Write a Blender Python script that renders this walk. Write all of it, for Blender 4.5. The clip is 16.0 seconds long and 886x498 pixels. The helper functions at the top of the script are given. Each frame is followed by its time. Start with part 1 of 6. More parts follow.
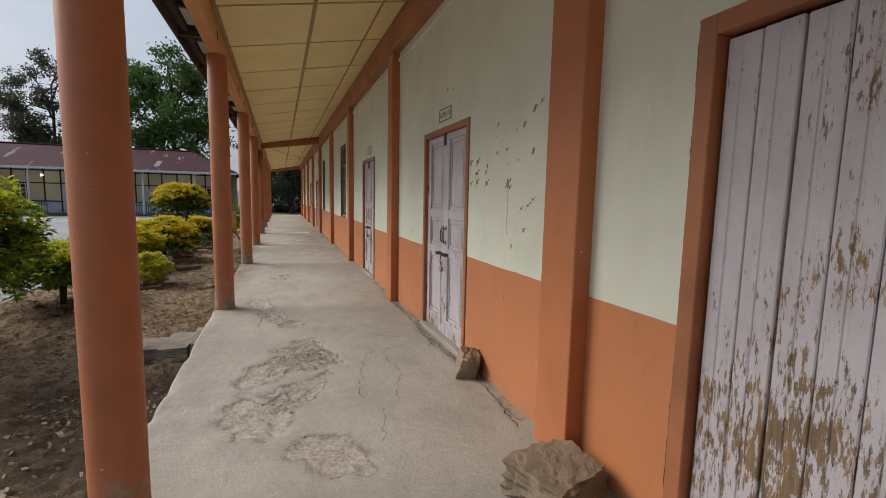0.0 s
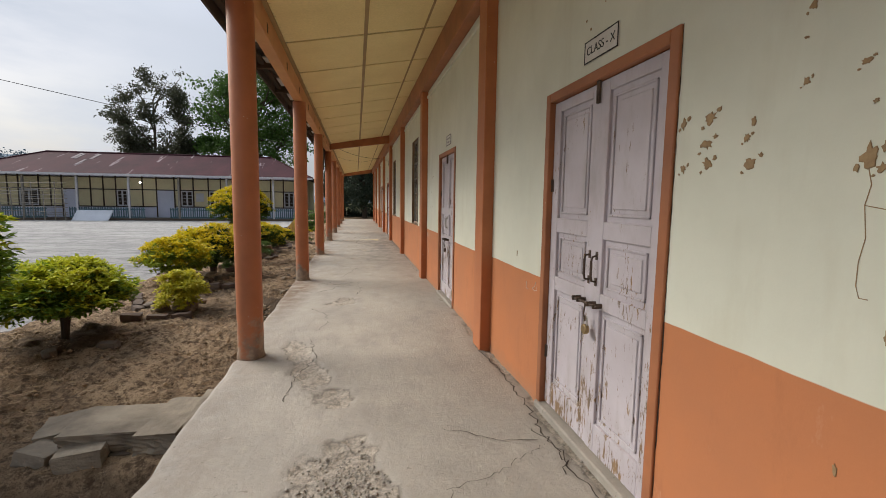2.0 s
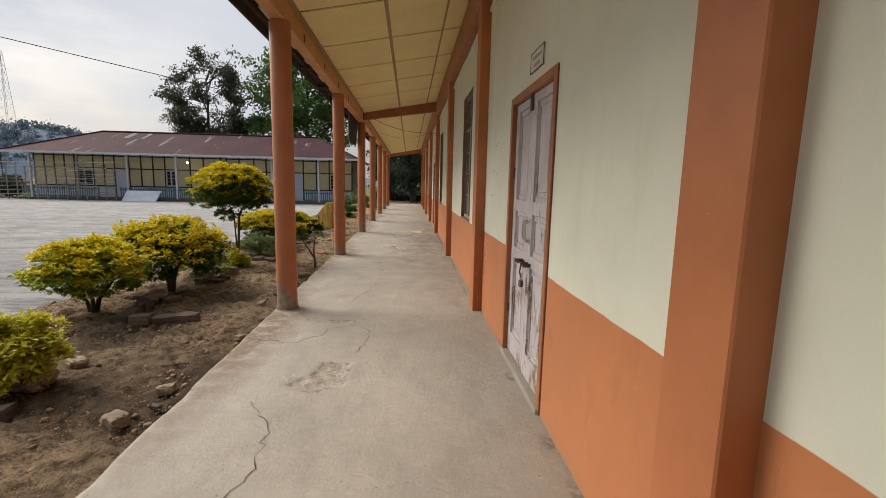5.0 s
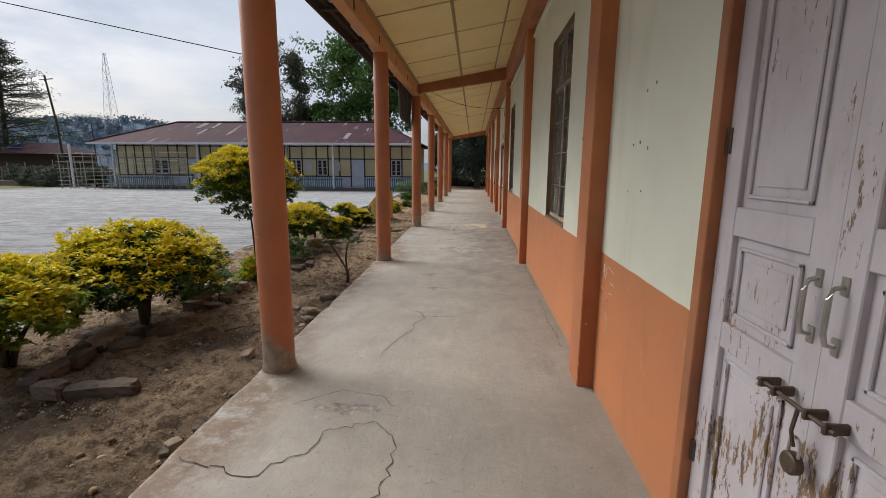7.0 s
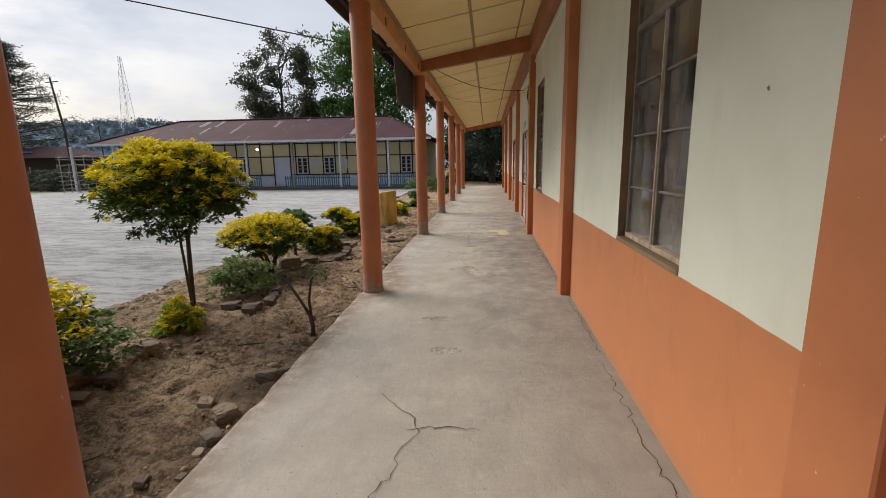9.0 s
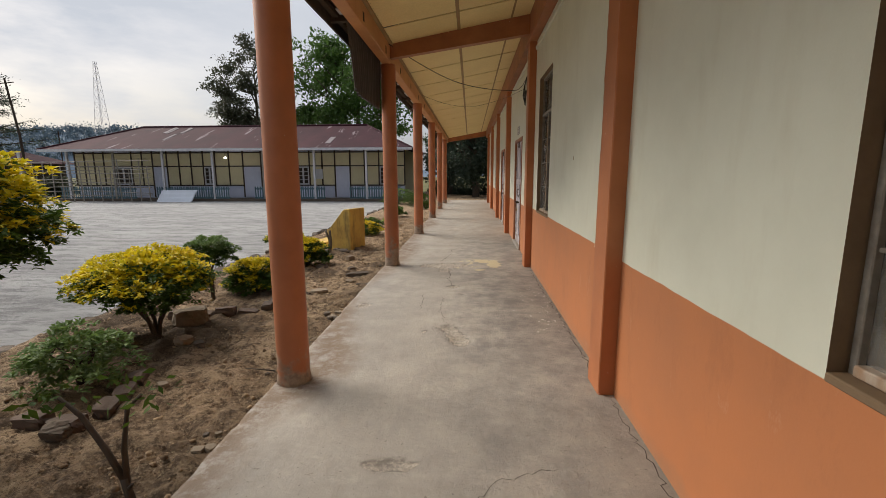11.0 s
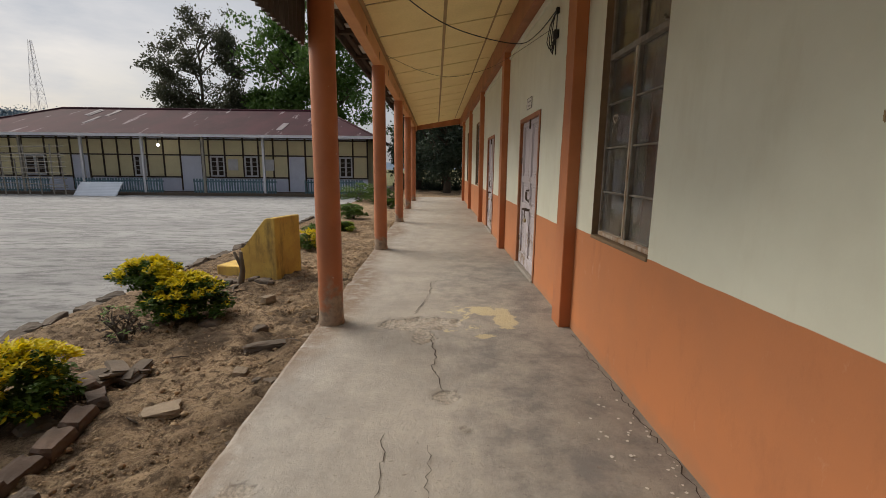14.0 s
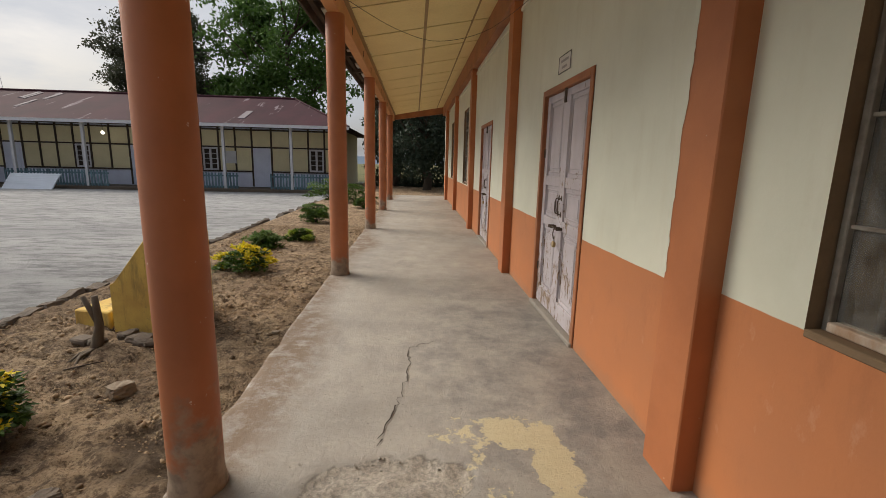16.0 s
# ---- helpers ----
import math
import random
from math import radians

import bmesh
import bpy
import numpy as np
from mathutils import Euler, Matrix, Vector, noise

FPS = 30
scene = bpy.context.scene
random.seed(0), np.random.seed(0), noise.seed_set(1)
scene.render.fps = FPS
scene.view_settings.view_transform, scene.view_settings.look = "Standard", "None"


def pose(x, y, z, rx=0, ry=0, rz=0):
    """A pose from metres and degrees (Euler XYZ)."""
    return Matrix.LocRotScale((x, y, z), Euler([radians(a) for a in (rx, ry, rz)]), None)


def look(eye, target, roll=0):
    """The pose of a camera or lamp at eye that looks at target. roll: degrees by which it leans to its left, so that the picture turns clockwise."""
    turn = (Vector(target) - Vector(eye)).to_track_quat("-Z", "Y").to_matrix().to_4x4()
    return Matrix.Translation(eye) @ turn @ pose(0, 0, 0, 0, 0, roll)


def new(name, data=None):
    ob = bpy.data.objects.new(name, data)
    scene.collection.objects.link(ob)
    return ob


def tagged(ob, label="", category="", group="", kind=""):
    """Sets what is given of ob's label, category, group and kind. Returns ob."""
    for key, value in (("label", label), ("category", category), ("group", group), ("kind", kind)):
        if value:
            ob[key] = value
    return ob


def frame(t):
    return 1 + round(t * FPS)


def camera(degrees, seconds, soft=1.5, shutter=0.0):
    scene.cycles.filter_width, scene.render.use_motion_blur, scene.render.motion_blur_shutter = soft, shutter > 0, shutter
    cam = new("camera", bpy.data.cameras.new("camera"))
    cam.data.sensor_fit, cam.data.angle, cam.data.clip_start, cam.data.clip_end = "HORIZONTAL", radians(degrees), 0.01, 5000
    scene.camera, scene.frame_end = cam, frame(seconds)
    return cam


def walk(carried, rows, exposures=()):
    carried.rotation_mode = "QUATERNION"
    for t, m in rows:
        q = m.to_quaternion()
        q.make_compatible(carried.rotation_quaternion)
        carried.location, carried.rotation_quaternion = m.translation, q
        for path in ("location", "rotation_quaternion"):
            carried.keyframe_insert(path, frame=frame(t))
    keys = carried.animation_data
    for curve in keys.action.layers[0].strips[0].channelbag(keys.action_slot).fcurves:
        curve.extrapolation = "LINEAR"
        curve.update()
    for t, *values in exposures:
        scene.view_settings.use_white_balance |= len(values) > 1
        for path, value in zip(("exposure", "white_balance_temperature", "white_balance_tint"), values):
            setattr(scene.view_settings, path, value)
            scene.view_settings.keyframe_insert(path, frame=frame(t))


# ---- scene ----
cam = camera(89.3, 16.0, 0.55)
PATH = [
    (0, (1.214, 0.499, 1.392), (1.893, 2.367, 1.17), 1.2),
    (0.5, (1.281, 0.947, 1.388), (1.859, 2.847, 1.156), 1.2),
    (1, (1.36, 1.403, 1.408), (1.829, 3.335, 1.186), 1.6),
    (1.5, (1.379, 1.878, 1.406), (1.806, 3.821, 1.201), 1.2),
    (2, (1.474, 2.409, 1.386), (1.852, 4.361, 1.174), 0.8),
    (2.5, (1.563, 2.908, 1.387), (1.946, 4.856, 1.146), 1.2),
    (3, (1.67, 3.404, 1.404), (2.03, 5.354, 1.143), 1.0),
    (3.5, (1.764, 3.92, 1.419), (2.046, 5.882, 1.151), 1.8),
    (4, (1.809, 4.444, 1.405), (2.059, 6.408, 1.127), 1.8),
    (4.2, (1.824, 4.634, 1.399), (2.041, 6.602, 1.117), 1.6),
    (6.3, (1.949, 6.83, 1.404), (2.013, 8.804, 1.089), 1.2),
    (6.5, (1.923, 7.022, 1.427), (1.941, 8.995, 1.101), 1.0),
    (7, (1.904, 7.493, 1.407), (1.774, 9.456, 1.047), 0.4),
    (7.5, (1.868, 7.959, 1.398), (1.693, 9.913, 1.006), 0.2),
    (8, (1.848, 8.44, 1.384), (1.635, 10.388, 0.985), -0.7),
    (8.5, (1.876, 8.932, 1.406), (1.644, 10.878, 1.003), -0.6),
    (9, (1.83, 9.396, 1.413), (1.634, 11.349, 1.03), -1.0),
    (9.5, (1.825, 9.864, 1.422), (1.633, 11.828, 1.096), -0.9),
    (10, (1.822, 10.318, 1.425), (1.694, 12.291, 1.126), -0.4),
    (10.2, (1.815, 10.523, 1.433), (1.715, 12.498, 1.133), -0.5),
    (12.3, (1.588, 12.569, 1.379), (1.433, 14.522, 0.979), 0.5),
    (12.5, (1.556, 12.774, 1.385), (1.422, 14.728, 0.984), 0.2),
    (12.8, (1.551, 13.064, 1.385), (1.421, 15.022, 0.997), -0.1),
    (13, (1.526, 13.286, 1.383), (1.402, 15.246, 1.003), -0.2),
    (13.5, (1.513, 13.766, 1.405), (1.452, 15.734, 1.051), 0.5),
    (14, (1.493, 14.268, 1.402), (1.527, 16.235, 1.042), 0.6),
    (14.5, (1.524, 14.81, 1.412), (1.596, 16.775, 1.046), 1.2),
    (15, (1.492, 15.335, 1.408), (1.612, 17.298, 1.046), 1.5),
    (15.5, (1.484, 15.874, 1.401), (1.587, 17.837, 1.033), 1.1),
    (16, (1.469, 16.422, 1.388), (1.598, 18.382, 1.009), 1.4),
]
EXPOSURES = [(0, -0.05, 6300, 10), (0.6, 0.2, 6700, 10), (1.2, 0.28, 6900, 10), (2.0, 0.16, 6500, 10), (4, 0.22, 7200, 10), (6.5, 0.02, 6200, 10), (8, 0.14, 6250, 10), (9, 0.15, 6500, 10),
             (10, 0.08, 6600, 10), (12.5, 0.03, 6850, 10), (14, -0.13, 6850, 10), (15, -0.02, 6800, 10), (16, -0.02, 6800, 10)]
walk(cam, [(t, look(eye, target, roll)) for t, eye, target, roll in PATH], EXPOSURES)

# ---- world and light ----
SUN_EL, SUN_AZ = radians(39), radians(-58)
world = bpy.data.worlds.new("world")
scene.world = world
world.use_nodes = True
wn, wl = world.node_tree.nodes, world.node_tree.links
wn.clear()
w_out = wn.new("ShaderNodeOutputWorld")
w_bg = wn.new("ShaderNodeBackground")
w_bg.inputs["Strength"].default_value = 0.103
w_sky = wn.new("ShaderNodeTexSky")
w_sky.sky_type, w_sky.sun_disc = "NISHITA", False
w_sky.sun_elevation, w_sky.sun_rotation = SUN_EL, SUN_AZ
w_sky.dust_density, w_sky.air_density = 4.0, 1.0
w_co = wn.new("ShaderNodeTexCoord")
w_map = wn.new("ShaderNodeMapping")
w_map.inputs["Scale"].default_value = (1.6, 1.6, 5.0)
w_cl = wn.new("ShaderNodeTexNoise")
w_cl.inputs["Scale"].default_value, w_cl.inputs["Detail"].default_value = 1.5, 7
w_cl.inputs["Roughness"].default_value = 0.55
w_rp = wn.new("ShaderNodeMapRange")
w_rp.inputs[1].default_value, w_rp.inputs[2].default_value = 0.40, 0.62
w_rp.inputs[3].default_value, w_rp.inputs[4].default_value = 0.5, 1.0
w_mx = wn.new("ShaderNodeMix")
w_mx.data_type = "RGBA"
w_mx.inputs[7].default_value = (5.6, 6.05, 6.85, 1)
wl.new(w_co.outputs["Generated"], w_map.inputs[0])
wl.new(w_map.outputs[0], w_cl.inputs[0])
wl.new(w_cl.outputs[0], w_rp.inputs[0])
wl.new(w_rp.outputs[0], w_mx.inputs[0])
wl.new(w_sky.outputs[0], w_mx.inputs[6])
w_dot = wn.new("ShaderNodeVectorMath")
w_dot.operation = "DOT_PRODUCT"
w_dot.inputs[1].default_value = (math.sin(SUN_AZ) * math.cos(SUN_EL), math.cos(SUN_AZ) * math.cos(SUN_EL), math.sin(SUN_EL))
w_glow = wn.new("ShaderNodeMapRange")
w_glow.inputs[1].default_value, w_glow.inputs[2].default_value = -0.4, 0.72
w_glow.inputs[3].default_value, w_glow.inputs[4].default_value = 0.32, 1.0
w_mul = wn.new("ShaderNodeMix")
w_mul.data_type, w_mul.blend_type = "RGBA", "MULTIPLY"
w_mul.inputs[0].default_value = 1.0
wl.new(w_co.outputs["Generated"], w_dot.inputs[0])
wl.new(w_dot.outputs["Value"], w_glow.inputs[0])
# an overcast sky grows brighter towards the zenith
w_sep = wn.new("ShaderNodeSeparateXYZ")
w_zen = wn.new("ShaderNodeMapRange")
w_zen.inputs[1].default_value, w_zen.inputs[2].default_value = 0.30, 1.0
w_zen.inputs[3].default_value, w_zen.inputs[4].default_value = 1.0, 2.2
w_lum = wn.new("ShaderNodeMath")
w_lum.operation = "MULTIPLY"
wl.new(w_co.outputs["Generated"], w_sep.inputs[0])
wl.new(w_sep.outputs[2], w_zen.inputs[0])
wl.new(w_zen.outputs[0], w_lum.inputs[0])
wl.new(w_glow.outputs[0], w_lum.inputs[1])
wl.new(w_mx.outputs[2], w_mul.inputs[6])
wl.new(w_lum.outputs[0], w_mul.inputs[7])
wl.new(w_mul.outputs[2], w_bg.inputs[0])
wl.new(w_bg.outputs[0], w_out.inputs[0])

sun = new("sun", bpy.data.lights.new("sun", "SUN"))
sun.data.energy, sun.data.angle, sun.data.color = 3.6, radians(40), (1.0, 0.95, 0.87)
_sd = Vector((math.sin(SUN_AZ) * math.cos(SUN_EL), math.cos(SUN_AZ) * math.cos(SUN_EL), math.sin(SUN_EL)))
sun.matrix_world = Matrix.Translation(_sd * 60) @ _sd.to_track_quat("Z", "Y").to_matrix().to_4x4()

# ---- materials ----


class Mat:
    """A small wrapper to build procedural node materials in object space."""

    def __init__(self, name, rough=0.7, metal=0.0, spec=0.4):
        self.m = bpy.data.materials.new(name)
        self.m.use_nodes = True
        self.n, self.l = self.m.node_tree.nodes, self.m.node_tree.links
        self.b = self.n["Principled BSDF"]
        self.b.inputs["Roughness"].default_value = rough
        self.b.inputs["Metallic"].default_value = metal
        self.b.inputs["Specular IOR Level"].default_value = spec
        geo = self.n.new("ShaderNodeNewGeometry")
        self.pos, self.geo = geo.outputs["Position"], geo

    def mapped(self, scale):
        mp = self.n.new("ShaderNodeMapping")
        mp.inputs["Scale"].default_value = scale
        self.l.new(self.pos, mp.inputs[0])
        return mp.outputs[0]

    def noise(self, scale, detail=5, rough=0.6, stretch=(1, 1, 1)):
        t = self.n.new("ShaderNodeTexNoise")
        t.inputs["Scale"].default_value, t.inputs["Detail"].default_value = scale, detail
        t.inputs["Roughness"].default_value = rough
        self.l.new(self.mapped(stretch), t.inputs["Vector"])
        return t.outputs[0]

    def ramp(self, fac, a, b, lo=0.0, hi=1.0):
        r = self.n.new("ShaderNodeMapRange")
        r.inputs[1].default_value, r.inputs[2].default_value = a, b
        r.inputs[3].default_value, r.inputs[4].default_value = lo, hi
        self.l.new(fac, r.inputs[0])
        return r.outputs[0]

    def math(self, op, a, b):
        k = self.n.new("ShaderNodeMath")
        k.operation = op
        for i, v in enumerate((a, b)):
            if isinstance(v, (int, float)):
                k.inputs[i].default_value = v
            else:
                self.l.new(v, k.inputs[i])
        return k.outputs[0]

    def mix(self, fac, a, b):
        x = self.n.new("ShaderNodeMix")
        x.data_type = "RGBA"
        if isinstance(fac, (int, float)):
            x.inputs[0].default_value = fac
        else:
            self.l.new(fac, x.inputs[0])
        for i, v in ((6, a), (7, b)):
            if isinstance(v, tuple):
                x.inputs[i].default_value = (*v, 1)
            else:
                self.l.new(v, x.inputs[i])
        return x.outputs[2]

    def axis(self, k):
        s = self.n.new("ShaderNodeSeparateXYZ")
        self.l.new(self.pos, s.inputs[0])
        return s.outputs[k]

    def attr(self, name):
        a = self.n.new("ShaderNodeAttribute")
        a.attribute_name = name
        return a.outputs["Fac"]

    def island(self):
        return self.geo.outputs["Random Per Island"]

    def chance(self):
        return self.n.new("ShaderNodeObjectInfo").outputs["Random"]

    def color(self, c):
        if isinstance(c, tuple):
            self.b.inputs["Base Color"].default_value = (*c, 1)
        else:
            self.l.new(c, self.b.inputs["Base Color"])
        return self

    def rough(self, r):
        self.l.new(r, self.b.inputs["Roughness"])
        return self

    def bump(self, h, strength=0.3, dist=0.01):
        k = self.n.new("ShaderNodeBump")
        k.inputs["Strength"].default_value, k.inputs["Distance"].default_value = strength, dist
        self.l.new(h, k.inputs["Height"])
        self.l.new(k.outputs[0], self.b.inputs["Normal"])
        return self


def grained(name, c1, c2, scale=6, fine=60, rough=0.7, metal=0.0, bump=0.25, dist=0.004, stretch=(1, 1, 1), vary=0.0):
    q = Mat(name, rough, metal)
    c = q.mix(q.ramp(q.noise(scale, stretch=stretch), 0.3, 0.7), c1, c2)
    f = q.noise(fine, 4, 0.7, stretch)
    c = q.mix(q.ramp(f, 0.35, 0.75, 0.0, 0.35), c, tuple(v * 0.6 for v in c1))
    if vary:
        c = q.mix(q.math("MULTIPLY", q.chance(), vary), c, tuple(v * 0.45 for v in c2))
    return q.color(c).bump(f, bump, dist).m


ORANGE, ORANGE_D = (0.52, 0.195, 0.077), (0.50, 0.185, 0.07)


def wall_paint():
    q = Mat("wall_paint", 0.62)
    edge = q.math("ADD", q.axis(2), q.ramp(q.noise(2.2, 3), 0.0, 1.0, -0.012, 0.012))
    for y, step in ((-20.0, 0.013), (4.6, 0.028), (6.46, 0.010), (8.5, -0.028), (10.40, 0.018), (14.20, -0.017), (18.20, 0.040)):
        # the painter set the dado's edge afresh in each bay
        edge = q.math("ADD", edge, q.ramp(q.axis(1), y, y + 0.02, 0.0, step))
    low = q.ramp(edge, 0.919, 0.923, 1.0, 0.0)
    blotch = q.ramp(q.noise(1.3, 6), 0.35, 0.7)
    cream = q.mix(blotch, (0.70, 0.715, 0.60), (0.61, 0.62, 0.51))
    streak = q.ramp(q.noise(5, 5, 0.6, (1, 1, 0.25)), 0.55, 0.8, 0.0, 0.35)
    cream = q.mix(streak, cream, (0.50, 0.47, 0.34))
    dado = q.mix(q.ramp(q.noise(2.0, 6), 0.35, 0.7), ORANGE, (0.455, 0.18, 0.078))
    dado = q.mix(q.ramp(q.noise(4.5, 7, 0.72, (1, 1, 0.4)), 0.55, 0.72, 0.0, 0.4), dado, (0.33, 0.125, 0.055))
    chalk = q.ramp(q.noise(9, 5, 0.7, (1, 1, 0.5)), 0.64, 0.74, 0.0, 0.35)
    dado = q.mix(chalk, dado, (0.60, 0.34, 0.22))
    c = q.mix(low, cream, dado)
    dirt = q.ramp(q.math("ADD", q.axis(2), q.ramp(q.noise(7, 5), 0, 1, -0.1, 0.1)), 0.0, 0.1, 0.45, 0.0)
    c = q.mix(dirt, c, (0.30, 0.19, 0.12))
    return q.color(c).bump(q.noise(45, 5, 0.7), 0.18, 0.004).m


def trim_paint(name, c1=ORANGE, c2=ORANGE_D, base=False):
    q = Mat(name, 0.5)
    c = q.mix(q.ramp(q.noise(2.5, 6), 0.35, 0.7), c1, c2)
    c = q.mix(q.ramp(q.noise(14, 6, 0.7, (1, 1, 0.3)), 0.6, 0.8, 0.0, 0.4), c, (0.30, 0.13, 0.07))
    c = q.mix(q.ramp(q.noise(24, 3), 0.735, 0.75, 0.0, 0.7), c, (0.62, 0.52, 0.42))
    if base:
        h = q.math("ADD", q.axis(2), q.ramp(q.noise(5, 4), 0.3, 0.7, -0.28, 0.22))
        c = q.mix(q.ramp(h, 0.08, 0.26, 0.9, 0.0), c, q.mix(q.ramp(q.noise(16, 5), 0.4, 0.6), (0.20, 0.165, 0.125), (0.33, 0.27, 0.20)))
    return q.color(c).bump(q.noise(30, 5, 0.7), 0.2, 0.004).m


def concrete_floor():
    q = Mat("floor_concrete", 0.72)
    c = q.mix(q.ramp(q.noise(0.9, 8, 0.68), 0.36, 0.64), (0.365, 0.332, 0.285), (0.285, 0.260, 0.225))
    c = q.mix(q.ramp(q.noise(2.6, 8, 0.72, (1.6, 0.7, 1)), 0.48, 0.66, 0.0, 0.7), c, (0.255, 0.23, 0.20))
    c = q.mix(q.ramp(q.noise(8, 7, 0.75), 0.56, 0.70, 0.0, 0.5), c, (0.44, 0.40, 0.335))
    c = q.mix(q.ramp(q.noise(26, 6, 0.8), 0.56, 0.68, 0.0, 0.4), c, (0.26, 0.23, 0.195))
    spots = q.ramp(q.noise(42, 3, 0.6), 0.67, 0.71, 0.0, 0.75)
    c = q.mix(spots, c, (0.14, 0.12, 0.10))
    stain = q.math("MULTIPLY", q.attr("stain"), q.ramp(q.noise(3.0, 8, 0.74), 0.42, 0.60))
    c = q.mix(q.math("MULTIPLY", stain, 0.8), c, (0.165, 0.155, 0.15))
    rub = q.mix(q.ramp(q.noise(40, 6, 0.8), 0.40, 0.60), (0.20, 0.175, 0.148), (0.47, 0.41, 0.335))
    rim = q.ramp(q.math("ABSOLUTE", q.math("SUBTRACT", q.attr("worn"), 0.45), 0.0), 0.0, 0.30, 0.75, 0.0)
    c = q.mix(q.ramp(q.attr("worn"), 0.3, 0.6, 0.0, 0.8), c, rub)
    c = q.mix(q.math("MULTIPLY", rim, q.ramp(q.noise(14, 5, 0.7), 0.42, 0.55)), c, (0.10, 0.085, 0.07))
    silt = q.math("MULTIPLY", q.attr("silt"), q.ramp(q.noise(7, 8, 0.75), 0.36, 0.54))
    c = q.mix(silt, c, (0.175, 0.12, 0.078))
    fold = q.math("ABSOLUTE", q.math("SUBTRACT", q.noise(3.2, 5, 0.62, (0.8, 1.5, 1)), 0.5), 0.0)
    hair = q.math("MULTIPLY", q.ramp(fold, 0.0, 0.008, 1.0, 0.0), q.ramp(q.noise(1.7, 4, 0.6), 0.52, 0.60))
    c = q.mix(q.math("MULTIPLY", hair, 0.14), c, (0.12, 0.10, 0.085))
    chips = q.math("MULTIPLY", q.ramp(q.noise(13, 4, 0.65, (1, 1.6, 1)), 0.655, 0.675), q.ramp(q.noise(1.2, 3), 0.45, 0.6, 0.15, 1.0))
    c = q.mix(q.math("MULTIPLY", chips, 0.6), c, (0.20, 0.168, 0.135))
    spill = q.math("MULTIPLY", q.ramp(q.attr("spill"), 0.0, 0.1), q.ramp(q.math("ADD", q.noise(7, 7, 0.72), q.math("MULTIPLY", q.attr("spill"), 0.36)), 0.74, 0.77))
    c = q.mix(q.math("MULTIPLY", spill, 0.85), c, (0.52, 0.44, 0.27))
    h = q.math("SUBTRACT", q.noise(22, 8, 0.75), q.math("ADD", q.math("MULTIPLY", hair, 0.2), chips))
    h = q.math("ADD", h, q.math("MULTIPLY", q.attr("worn"), q.noise(60, 5, 0.8)))
    return q.color(c).rough(q.ramp(q.noise(3, 4), 0.3, 0.7, 0.55, 0.85)).bump(h, 0.75, 0.012).m


def earth():
    q = Mat("earth", 0.95, spec=0.15)
    soil = q.mix(q.ramp(q.noise(1.6, 7, 0.65), 0.38, 0.64), (0.50, 0.36, 0.225), (0.33, 0.225, 0.14))
    soil = q.mix(q.ramp(q.noise(3.4, 8, 0.75), 0.50, 0.62, 0.0, 0.6), soil, (0.16, 0.105, 0.065))
    soil = q.mix(q.ramp(q.noise(11, 7, 0.78), 0.47, 0.58, 0.0, 0.9), soil, (0.10, 0.066, 0.042))
    soil = q.mix(q.ramp(q.noise(30, 7, 0.8), 0.53, 0.62, 0.0, 0.85), soil, (0.50, 0.375, 0.24))
    soil = q.mix(q.ramp(q.noise(75, 5, 0.8), 0.52, 0.60, 0.0, 0.65), soil, (0.10, 0.068, 0.042))
    yard = q.mix(q.ramp(q.noise(0.45, 7, 0.65, (0.5, 2.2, 1)), 0.36, 0.66), (0.42, 0.41, 0.395), (0.305, 0.30, 0.29))
    yard = q.mix(q.ramp(q.noise(2.6, 8, 0.78, (0.6, 1.8, 1)), 0.47, 0.60, 0.0, 0.85), yard, (0.185, 0.182, 0.178))
    yard = q.mix(q.ramp(q.noise(22, 5, 0.7), 0.6, 0.74, 0.0, 0.45), yard, (0.46, 0.446, 0.415))
    grass = q.mix(q.ramp(q.noise(0.3, 6), 0.35, 0.65), (0.10, 0.11, 0.045), (0.16, 0.14, 0.07))
    edge = q.math("ADD", q.axis(0), q.ramp(q.noise(1.4, 5), 0, 1, -0.3, 0.3))
    c = q.mix(q.ramp(edge, -2.45, -2.25), yard, soil)
    # damp soil, plus shade painted in under the shrubs and in the hollow
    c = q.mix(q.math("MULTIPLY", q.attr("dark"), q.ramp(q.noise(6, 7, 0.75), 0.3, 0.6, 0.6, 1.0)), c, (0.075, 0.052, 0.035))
    c = q.mix(q.attr("verge"), c, grass)
    return q.color(c).bump(q.noise(24, 8, 0.78), 1.0, 0.06).m


def old_door(name, worn=0.5, grain=26):
    q = Mat(name, 0.55)
    c = q.mix(q.ramp(q.noise(3, 6), 0.35, 0.7), (0.54, 0.50, 0.53), (0.44, 0.40, 0.42))
    grime = q.ramp(q.noise(9, 6, 0.7, (1, 1, 0.3)), 0.52, 0.75, 0.0, 0.55)
    c = q.mix(grime, c, (0.36, 0.32, 0.30))
    mask = q.math("ADD", q.noise(grain, 8, 0.78, (1, 1, 0.22)), q.math("ADD", q.ramp(q.noise(2.6, 4), 0.3, 0.75, -0.16, 0.1), q.ramp(q.axis(2), 0.2, 1.6, 0.06, -0.05)))
    wood = q.mix(q.ramp(q.noise(40, 4, 0.6, (1, 1, 0.1)), 0.35, 0.65), (0.27, 0.165, 0.075), (0.13, 0.095, 0.065))
    a = 0.66 - 0.12 * worn
    peel = q.ramp(mask, a, a + 0.025)
    c = q.mix(peel, c, wood)
    return q.color(c).bump(q.math("SUBTRACT", q.noise(35, 6, 0.7, (1, 1, 0.15)), q.math("MULTIPLY", peel, 0.4)), 0.3, 0.003).m


